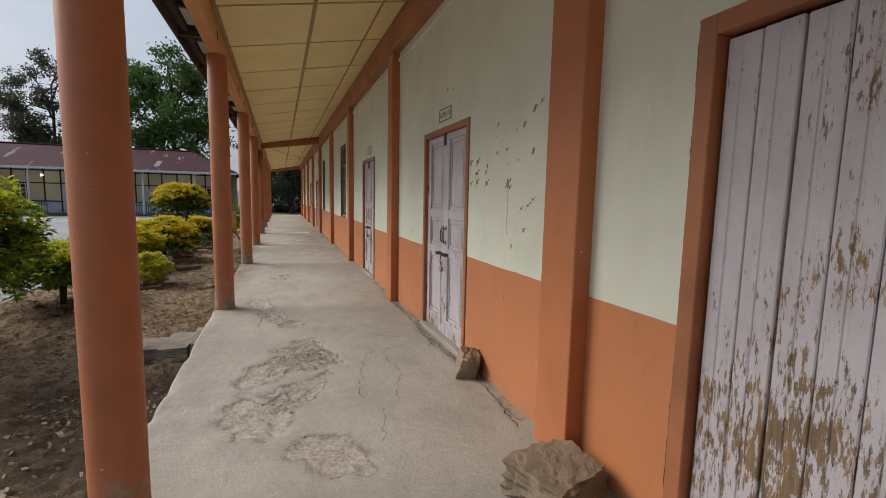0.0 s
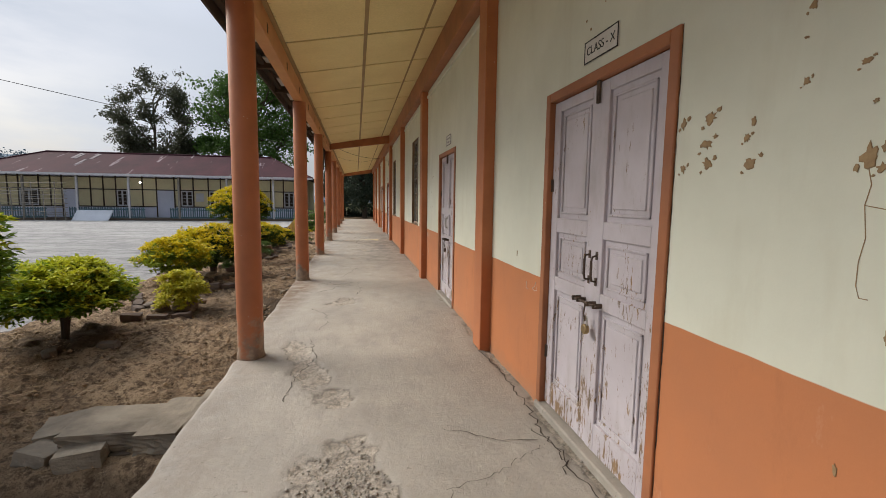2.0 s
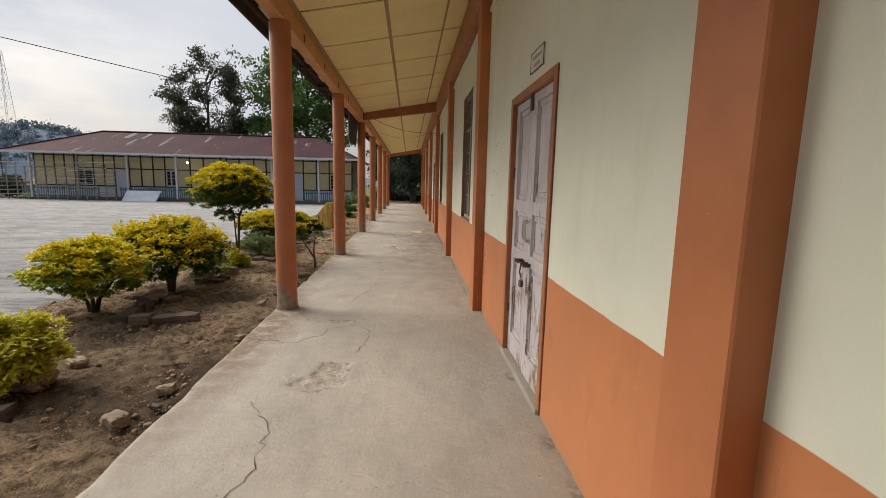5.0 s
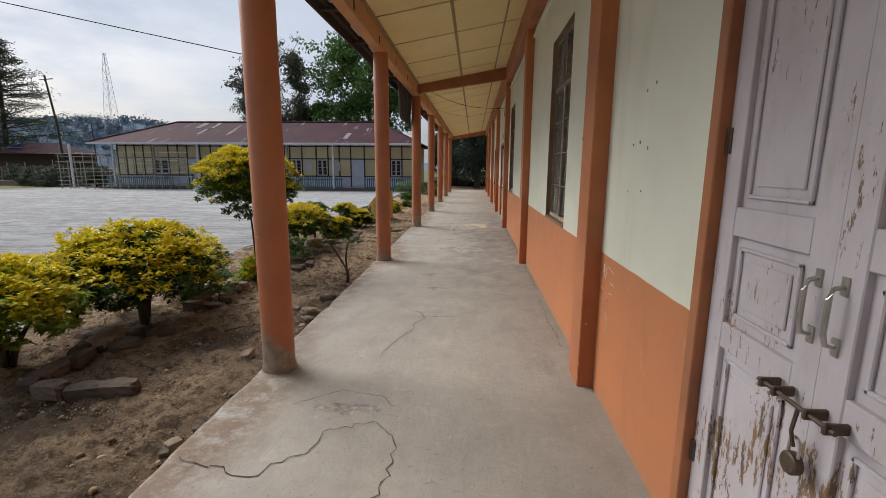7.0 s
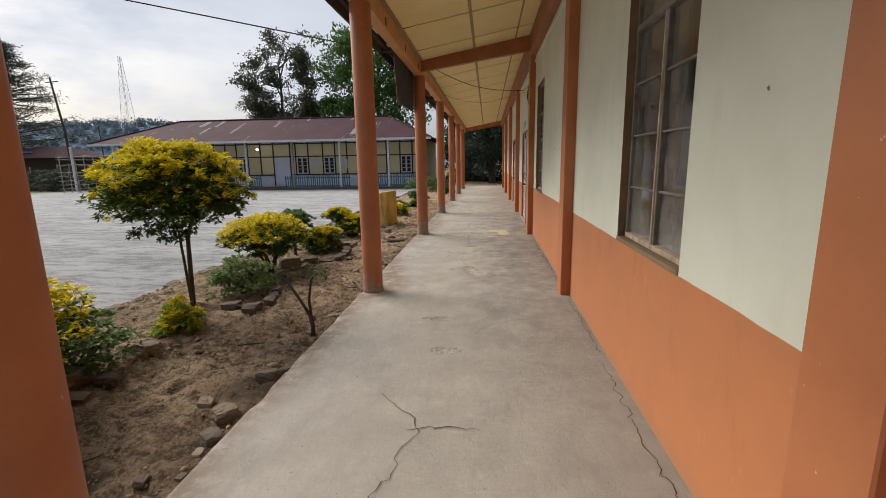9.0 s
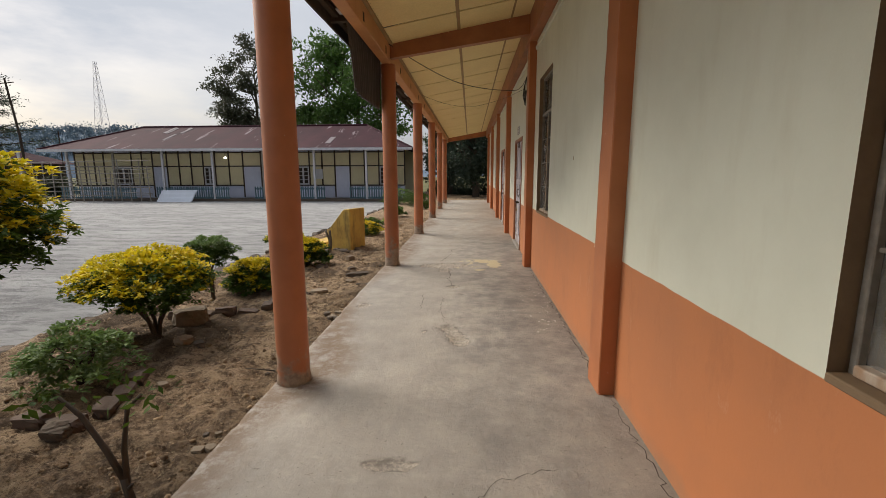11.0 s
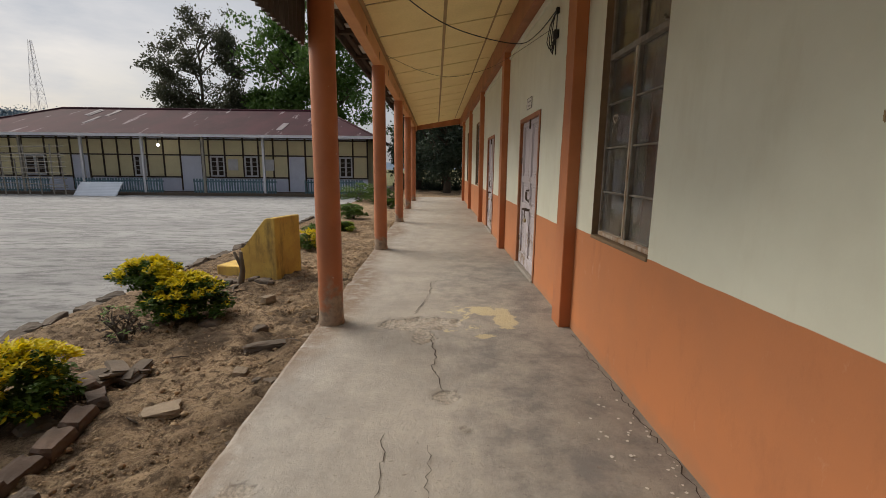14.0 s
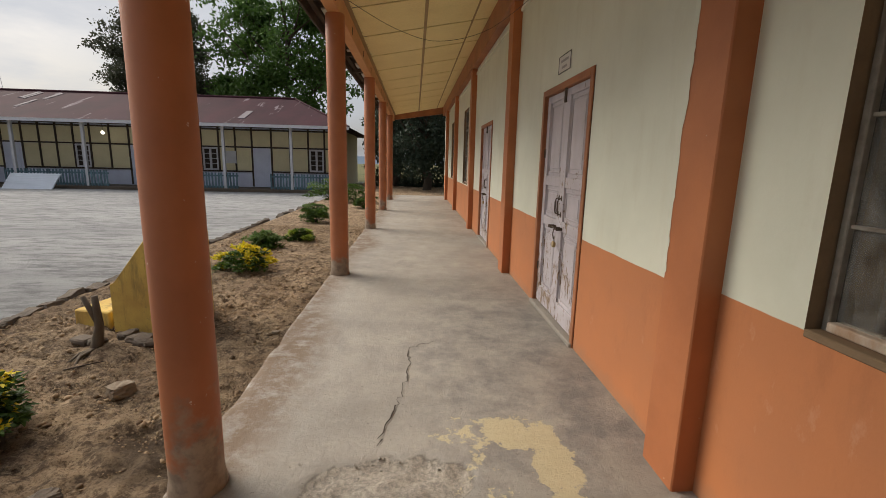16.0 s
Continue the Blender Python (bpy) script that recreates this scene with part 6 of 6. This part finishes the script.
def hanging_sheet():
    t = thing("loose_roof_sheet", "loose dark corrugated sheet hanging down from the eave", "roof sheet", (0, 0, 0))
    T, U = np.meshgrid(np.linspace(0, 1, 7), np.arange(0, 1.85, 0.019), indexing="ij")
    w = 0.02 * np.sin(2 * math.pi * U / 0.125)
    Y = 16.32 + U + 0.5 * T * np.clip(1 - U / 2.2, 0, 1)
    X = 0.44 - 0.03 * T - 0.02 * T * T + w
    Z = 3.04 + (2.37 + 0.05 * np.clip((0.3 - U) / 0.3, 0, 1) - 3.04) * T
    v = np.stack([X, Y, Z], 2).reshape(-1, 3)
    ob = new("sheet", mesh_arrays("sheet", v, grid_faces(*T.shape), [M_DARKSHEET], smooth=True))
    ob.parent = t


hanging_sheet()


# ---- far school building ----
def far_building():
    t = thing("school_building", "long single storey school with rusty hipped roof and cream panels", "building", (0, 0, 0))
    yp, yw, zb = 42.0, 43.6, -0.46
    x0, x1 = -27.6, -2.9
    part("plinth", box(x0 - 0.3, x1 + 0.3, yp - 0.35, 52, zb - 0.4, zb + 0.16, 0.02), M_DARKSTONE, t)
    part("wall", box(x0, x1, yw + 0.05, yw + 0.2, zb + 0.1, 3.2), M_BLUEWHITE, t, "pale blue white lower wall")
    part("end_wall", box(x1 - 0.15, x1, yw + 0.21, 51.5, zb + 0.1, 3.2), M_CREAM, t)
    part("end_wall", box(x0, x0 + 0.15, yw + 0.21, 51.5, zb + 0.1, 3.2), M_CREAM, t)
    # hipped roof in corrugated strips
    ridge_z, eave_z, ye0, ye1, yr = 5.15, 3.12, 41.5, 53.0, 47.2
    ex0, ex1, rx0, rx1 = -28.4, -2.1, -24.6, -6.3
    part("roof_base", _hip(ex0, ex1, rx0, rx1, ye0, ye1, yr, eave_z, ridge_z), M_ROOF, t, "rusty maroon corrugated iron roof")
    part("ridge_cap", tube([(rx0, yr, ridge_z + 0.02), (rx1, yr, ridge_z + 0.02)], 0.09, 8), M_ROOF, t)
    for a, b in (((rx1, yr), (ex1, ye0)), ((rx0, yr), (ex0, ye0))):
        part("hip_cap", tube([(*a, ridge_z + 0.02), (*b, eave_z + 0.02)], 0.07, 6), M_ROOF, t)
    rng = random.Random(4)
    for k in range(5):
        xa, f = rng.uniform(rx0, rx1 - 0.5), rng.uniform(0.0, 0.7)
        y, z = yr + (ye0 - yr) * f, ridge_z + (eave_z - ridge_z) * f
        y2, z2 = yr + (ye0 - yr) * (f + 0.26), ridge_z + (eave_z - ridge_z) * (f + 0.26)
        w = rng.uniform(0.1, 0.45)
        b = bmesh.new()
        vs = [b.verts.new(p) for p in ((xa, y, z + 0.03), (xa + w, y, z + 0.03), (xa + w, y2, z2 + 0.03), (xa, y2, z2 + 0.03), (xa, y, z), (xa + w, y, z), (xa + w, y2, z2), (xa, y2, z2))]
        for f4 in ((0, 1, 2, 3), (7, 6, 5, 4), (0, 4, 5, 1), (1, 5, 6, 2), (2, 6, 7, 3), (3, 7, 4, 0)):
            b.faces.new([vs[i] for i in f4])
        part("patch_sheet", b, M_OLDTIN, t, "pale replacement roof sheet")
    part("fascia", box(ex0, ex1, ye0 - 0.02, ye0 + 0.04, eave_z - 0.14, eave_z + 0.02), M_WHITE, t, "pale eave board")
    part("soffit", box(ex0 + 0.1, ex1 - 0.1, ye0 + 0.05, yw + 0.1, eave_z - 0.06, eave_z - 0.02), M_TIMBER, t)
    # verandah posts
    for k in range(8):
        x = -5.3 - 3.6 * k + (0.0 if k < 6 else 0.2)
        part("post", box(x - 0.07, x + 0.07, yp - 0.07, yp + 0.07, zb, eave_z - 0.1, 0.01), M_WHITE if k % 3 != 2 else M_BAMBOO, t)
    # wall frame and panels
    opens = {"door": [(-14.75, -13.4), (-7.95, -6.85), (-21.6, -20.5)], "window": [(-17.75, -16.85), (-12.95, -11.95), (-10.78, -9.82), (-4.75, -3.82), (-24.6, -23.2)]}
    used = sorted([(a, b, "door") for a, b in opens["door"]] + [(a, b, "window") for a, b in opens["window"]])
    studs, prev = [], x0
    for a, b, kind in used + [(x1, x1, "end")]:
        n = max(1, round((a - prev) / 0.85))
        studs += [prev + (a - prev) * k / n for k in range(n + 1)]
        prev = b
    studs = sorted(set(round(s, 3) for s in studs))
    zl, zm, zt = 0.60, 1.98, 2.95
    for s in studs:
        part("stud", box(s - 0.045, s + 0.045, yw - 0.02, yw + 0.05, zl if not any(abs(s - v) < 0.02 for a, b in opens["door"] for v in (a, b)) else zb + 0.2, 3.12), M_TIMBER, t)
    for z in (zl, zm, zt):
        segs, px = [], x0
        for a, b, kind in used:
            if kind == "door" and z == zl:
                segs.append((px, a))
                px = b
        segs.append((px, x1))
        for a, b in segs:
            part("rail", box(a, b, yw - 0.015, yw + 0.048, z - 0.04, z + 0.04), M_TIMBER, t)
    for a, b in zip(studs, studs[1:]):
        kind = next((k for p, q, k in used if abs(p - a) < 0.02), "")
        if not kind:
            part("panel", box(a + 0.05, b - 0.05, yw + 0.02, yw + 0.049, zl + 0.045, zm - 0.045), M_CREAM, t)
        part("panel", box(a + 0.05, b - 0.05, yw + 0.02, yw + 0.049, zm + 0.045, zt - 0.045), M_CREAM, t)
        if kind == "door":
            d = part("door", box(a + 0.05, b - 0.05, yw, yw + 0.048, zb + 0.18, zm - 0.045), M_BLUEWHITE, t, "pale lavender closed door")
            part("door_panel", box(a + 0.2, b - 0.2, yw - 0.012, yw - 0.001, zb + 0.35, zm - 0.25), M_BLUEWHITE, d)
        if kind == "window":
            w = part("window", box(a + 0.06, b - 0.06, yw + 0.03, yw + 0.049, zl + 0.06, zm - 0.06), M_GAP, t, "dark window with white bars")
            f = bmesh.new()
            for xa, xb, za, zc in ((a + 0.05, b - 0.05, zl + 0.05, zl + 0.14), (a + 0.05, b - 0.05, zm - 0.14, zm - 0.05), (a + 0.05, a + 0.14, zl + 0.14, zm - 0.14), (b - 0.14, b - 0.05, zl + 0.14, zm - 0.14), ((a + b) / 2 - 0.06, (a + b) / 2 + 0.06, zl + 0.14, zm - 0.14)):
                add_box(f, xa, xb, yw - 0.01, yw + 0.028, za, zc)
            part("window_frame", f, M_WHITE, w)
            for z in (zl + 0.42, zl + 0.70, zl + 0.98):
                part("glazing_bar", box(a + 0.14, b - 0.14, yw, yw + 0.026, z - 0.015, z + 0.015), M_WHITE, w)
    part("notice", box(-11.75, -11.15, yw - 0.03, yw + 0.015, 1.05, 1.75), M_WHITE, t, "white notice sheets")
    part("notice", box(-9.55, -8.85, yw - 0.03, yw + 0.015, 1.05, 1.75), M_WHITE, t, "white notice sheets")
    b = bmesh.new()
    bmesh.ops.create_uvsphere(b, u_segments=10, v_segments=8, radius=0.09, matrix=Matrix.Translation((-15.6, 42.8, 2.55)))
    part("bulb", b, M_BULB, t, "glowing light bulb")
    part("bulb_cord", tube([(-15.6, 42.8, 2.62), (-15.6, 42.8, 3.06)], 0.012, 5), M_CABLE, t)
    return t


def _hip(ex0, ex1, rx0, rx1, ye0, ye1, yr, ze, zr):
    bm = bmesh.new()
    p = [bm.verts.new(c) for c in ((ex0, ye0, ze), (ex1, ye0, ze), (ex1, ye1, ze), (ex0, ye1, ze), (rx0, yr, zr), (rx1, yr, zr))]
    for f in ((0, 1, 5, 4), (1, 2, 5), (2, 3, 4, 5), (3, 0, 4), (3, 2, 1, 0)):
        bm.faces.new([p[k] for k in f])
    return bm


M_BULB = bpy.data.materials.new("bulb_glow")
M_BULB.use_nodes = True
M_BULB.node_tree.nodes["Principled BSDF"].inputs["Emission Color"].default_value = (1, 0.93, 0.8, 1)
M_BULB.node_tree.nodes["Principled BSDF"].inputs["Emission Strength"].default_value = 6.0
far_building()


def picket_fence(x0, x1, y, z, h, label, mat=None):
    t = thing("picket_fence", label, "fence", (x0, y, z), "picket fences")
    n = max(2, int((x1 - x0) / 0.16))
    me = finish("picket", box(-0.045, 0.045, -0.012, 0.012, 0, h, 0.004), mat or M_BLUE)
    for k in range(n):
        ob = new("picket", me)
        ob.parent = t
        ob.matrix_basis = pose((k + 0.5) * (x1 - x0) / n, 0, 0, 0, ((k * 37) % 7 - 3) * 0.5, 0)
    for zz in (0.2, h - 0.16):
        part("rail", box(0, x1 - x0, 0.013, 0.05, zz - 0.04, zz + 0.04), mat or M_BLUE, t)


for a, b in ((-13.2, -8.2), (-6.5, -2.9), (-20.3, -15.0), (-27.4, -21.8)):
    picket_fence(a, b, 41.95, -0.40, 0.95, "weathered blue grey picket railing of the school verandah")


def tin_stack():
    t = thing("roofing_sheets", "stack of pale corrugated roofing sheets leaning at the fence", "roofing sheets", (0, 0, 0))
    for k in range(4):
        xs, us = np.linspace(0, 2.45 - 0.05 * k, 3), np.linspace(0, 1, 61)
        U, X = np.meshgrid(us, xs, indexing="ij")
        w = 0.018 * np.sin(U * 2 * math.pi * 9)
        v = np.stack([-19.55 + X + 0.05 * k + 0.22 * U, 40.75 + 0.03 * k + 0.42 * U, -0.45 + 0.78 * U + w], 2).reshape(-1, 3)
        ob = new("sheet", mesh_arrays("sheet", v, grid_faces(61, 3), [M_TIN], smooth=True))
        ob.parent = t


tin_stack()


def bamboo_fence():
    t = thing("bamboo_fence", "loose grey bamboo and wire fence round the yard corner", "fence", (0, 0, 0))
    rng = random.Random(12)
    for k in range(16):
        x = -30.0 + k * 0.68
        part("bamboo_post", tube([(x, 40.6, -0.5), (x + rng.uniform(-0.1, 0.1), 40.6, rng.uniform(1.6, 2.5))], 0.035, 6), M_BAMBOO, t)
    for k in range(9):
        z = 0.0 + k * 0.28
        part("bamboo_rail", tube([(-30.2, 40.55, z + rng.uniform(-0.2, 0.2)), (-25, 40.55, z + rng.uniform(-0.05, 0.1)), (-19.6, 40.55, z + rng.uniform(-0.15, 0.15))], 0.022, 5), M_BAMBOO, t)
    for k in range(26):
        x = -52 + k * 0.85
        part("bamboo_post", tube([(x, 46, -0.5), (x + rng.uniform(-0.2, 0.2), 46, rng.uniform(0.8, 1.8))], 0.045, 5), M_BAMBOO, t)


bamboo_fence()


def hut():
    t = thing("hut", "low dark hut with a rusty roof and a blue sheet", "hut", (0, 0, 0))
    part("wall", box(-55, -46.5, 58, 63, -0.6, 2.6), M_TIMBER, t)
    part("roof", _hip(-56, -45.5, -53, -49, 57, 64, 60.5, 2.6, 4.0), M_ROOF, t)
    part("tarpaulin", box(-53.6, -51.6, 58.4, 59.2, 3.25, 3.35), M_TARP, t, "blue tarpaulin")
    tagged(new("low_wall", finish("low_wall", box(-60, -31.5, 44.5, 44.9, -0.5, -0.05, 0.03), M_STONE)), "low grey wall at the yard edge", "wall")


hut()


# ---- trees ----
def tree(name, label, x, y, h, rx, rz, mats, seed, leaf=0.28, clusters=260, per=34, trunk=0.28, bole=0.35, sparse=0.5):
    t = thing(name, label, "tree", (x, y, -0.6))
    rng = random.Random(seed)
    nr = np.random.default_rng(seed)
    bm = bmesh.new()
    zc = h - rz
    add_tube(bm, [(0, 0, -0.3), (0.1, 0, h * 0.2), (-0.1, 0.1, h * bole), (0.05, 0, zc), (0, 0, h - rz * 0.5)], [trunk * 1.3, trunk, trunk * 0.8, trunk * 0.5, trunk * 0.2], 9)
    tips = []
    for k in range(22):
        a, f = rng.uniform(0, 6.28), rng.uniform(bole * 0.8, 0.85)
        b = Vector((0, 0, h * f))
        r = rx * rng.uniform(0.5, 0.95) * (1 - 0.5 * abs(f - 0.5))
        e = Vector((r * math.cos(a), r * math.sin(a), min(h * 0.97, h * f + rz * rng.uniform(0.15, 0.8))))
        m = b.lerp(e, 0.5) + Vector((rng.uniform(-0.3, 0.3), rng.uniform(-0.3, 0.3), -0.2))
        add_tube(bm, [b, m, e], [trunk * 0.35, trunk * 0.22, trunk * 0.08], 6)
        tips += [m, e, b.lerp(e, 0.75)]
        for q in range(3):
            s = m.lerp(e, rng.random())
            g = s + Vector((rng.uniform(-1, 1), rng.uniform(-1, 1), rng.uniform(-0.2, 0.9))) * rx * 0.3
            add_tube(bm, [s, g], [trunk * 0.12, trunk * 0.04], 5)
            tips.append(g)
    part("trunk", bm, M_BARK, t, smooth=True)
    c, d, rad = dome_points(clusters, rx, rx, rz, seed, 0.3, 0.9)
    c[:, 2] += zc
    tp = np.array([tuple(v) for v in tips])
    c = np.concatenate([c, tp + nr.normal(size=tp.shape) * 0.3])
    keep = fuzz(c[:, 0] * 0.5, c[:, 1] * 0.4 + c[:, 2] * 0.6, seed + 3) > -sparse
    c = c[keep]
    n = len(c) * per
    cc = np.repeat(c, per, 0) + nr.normal(size=(n, 3)) * np.array([0.40, 0.40, 0.26]) * (rx / 5)
    ob = new("crown", leaf_cloud("crown", cc, nr.normal(size=(n, 3)) + np.array([0, 0, -0.35]), leaf, mats, nr.integers(0, len(mats), n), seed, 0.6, 0.5))
    ob.parent = t
    return t


tree("broadleaf_tree", "tall airy green tree behind the school building", -9.6, 58, 17.2, 6.2, 6.8, [M_TREE1], 31, 0.40, 210, 90, 0.3, 0.3, 0.10)
tree("broadleaf_tree", "grey green twiggy tree behind the school building", -20.7, 59, 15.7, 4.0, 6.2, [M_TREE2], 32, 0.27, 620, 64, 0.25, 0.3, 0.55)
tree("broadleaf_tree", "green tree beside the school building", 0.2, 50, 8.5, 2.6, 3.4, [M_TREE1, M_TREE2], 33, 0.26, 220, 46, 0.18, 0.3, 0.4)
tree("dark_tree", "dense dark green tree closing the end of the verandah", 2.1, 41.5, 7.0, 2.8, 3.2, [M_PINE], 34, 0.20, 320, 46, 0.22, 0.15, 0.9)
tree("dark_tree", "dense dark green tree closing the end of the verandah", 3.6, 44.0, 7.5, 3.0, 3.6, [M_PINE], 35, 0.22, 320, 46, 0.22, 0.15, 0.9)
tree("dark_tree", "dense dark green tree closing the end of the verandah", 0.2, 45.5, 5.6, 2.0, 2.7, [M_PINE], 36, 0.2, 200, 40, 0.2, 0.15, 0.9)


def conifer(x, y, h, r, seed):
    t = thing("conifer", "tall dark conifer with drooping tiers of branches", "tree", (x, y, -0.6))
    rng = random.Random(seed)
    nr = np.random.default_rng(seed)
    bm = tube([(0, 0, -0.2), (0.3, 0, h * 0.4), (1.0, 0, h * 0.98)], [0.35, 0.26, 0.05], 8)
    cs = []
    for k in range(26):
        f = 0.22 + 0.75 * k / 26
        for q in range(4):
            a = rng.uniform(0, 6.28)
            L = r * (1.15 - f) * rng.uniform(0.6, 1.15) * 1.25
            b = Vector((0.3 + 0.7 * (f - 0.4), 0, h * f))
            e = b + Vector((L * math.cos(a), L * math.sin(a), rng.uniform(-0.1, 0.35) * L))
            add_tube(bm, [b, b.lerp(e, 0.6) + Vector((0, 0, 0.12)), e], [0.07, 0.05, 0.02], 5)
            for s in range(5):
                cs.append(tuple(b.lerp(e, 0.3 + 0.7 * s / 4)))
    part("trunk", bm, M_BARK, t, smooth=True)
    c = np.array(cs)
    n = len(c) * 40
    cc = np.repeat(c, 40, 0) + nr.normal(size=(n, 3)) * [0.40, 0.40, 0.13]
    ob = new("crown", leaf_cloud("crown", cc, nr.normal(size=(n, 3)) * [1, 1, 0.4], 0.34, [M_PINE], np.zeros(n, int), seed, 0.4, 0.3))
    ob.parent = t


conifer(-57.5, 62, 17.5, 6.5, 41)


def utility_pole():
    t = thing("utility_pole", "dark leaning utility pole", "pole", (-43.2, 55, -0.6))
    part("pole", tube([(0, 0, -0.2), (-0.2, 0, 6), (-0.9, 0, 11.4)], [0.14, 0.12, 0.09], 8), M_TIMBER, t)
    part("cross_arm", tube([(-1.5, 0, 10.9), (0.0, 0, 11.0)], 0.05, 6), M_TIMBER, t)
    tagged(new("thin_pole", finish("thin_pole", tube([(-42.0, 58, -0.6), (-42.1, 58, 6.0)], 0.06, 6), M_TIMBER)), "thin dark pole behind the yard", "pole")


utility_pole()


def hill():
    xs, ys = np.linspace(-700, 60, 90), np.linspace(240, 520, 24)
    X, Y = np.meshgrid(xs, ys, indexing="ij")
    prof = 34 * np.exp(-((X + 330) / 150.0) ** 2) + 12 * np.exp(-((X + 215) / 60.0) ** 2) + 6 * np.exp(-((X + 60) / 120) ** 2)
    Z = -4 + prof * np.clip((Y - 240) / 70, 0, 1) ** 0.6 + 1.5 * fuzz(X * 0.05, Y * 0.05, 61)
    v = np.stack([X, Y, Z], 2).reshape(-1, 3)
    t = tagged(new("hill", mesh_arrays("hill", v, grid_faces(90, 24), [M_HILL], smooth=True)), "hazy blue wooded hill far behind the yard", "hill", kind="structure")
    rng = np.random.default_rng(9)
    n = 900
    x, y = rng.uniform(-520, -150, n), rng.uniform(250, 330, n)
    z = -4 + (34 * np.exp(-((x + 330) / 150.0) ** 2) + 12 * np.exp(-((x + 215) / 60.0) ** 2)) * np.clip((y - 240) / 70, 0, 1) ** 0.6
    s = rng.uniform(2, 5.0, n)
    per = 60
    c = np.repeat(np.stack([x, y, z + s * 0.5], 1), per, 0) + rng.normal(size=(n * per, 3)) * np.repeat(s, per)[:, None] * 0.33
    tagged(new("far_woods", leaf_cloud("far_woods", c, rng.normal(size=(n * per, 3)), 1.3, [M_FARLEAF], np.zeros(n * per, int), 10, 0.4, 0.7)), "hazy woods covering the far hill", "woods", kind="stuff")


hill()


def tower():
    t = thing("lattice_tower", "distant steel lattice tower on the hill, paled by painted haze", "tower", (-230, 290, 26))
    h, w = 44, 3.0
    bm = bmesh.new()
    leg = lambda sx, sy, f: (sx * w * (1 - 0.8 * f), sy * w * (1 - 0.8 * f), h * f)
    for sx in (-1, 1):
        for sy in (-1, 1):
            part("leg", tube([leg(sx, sy, 0), leg(sx, sy, 1)], 0.11, 4), M_TOWER, t)
    for k in range(9):
        f0, f1 = k / 9, (k + 1) / 9
        for (a, b) in (((-1, -1), (1, -1)), ((1, -1), (1, 1)), ((1, 1), (-1, 1)), ((-1, 1), (-1, -1))):
            add_tube(bm, [leg(*a, f0), leg(*b, f1)], 0.04, 4)
            add_tube(bm, [leg(*b, f0), leg(*a, f1)], 0.04, 4)
            add_tube(bm, [leg(*a, f1), leg(*b, f1)], 0.04, 4)
    part("bracing", bm, M_TOWER, t)


tower()
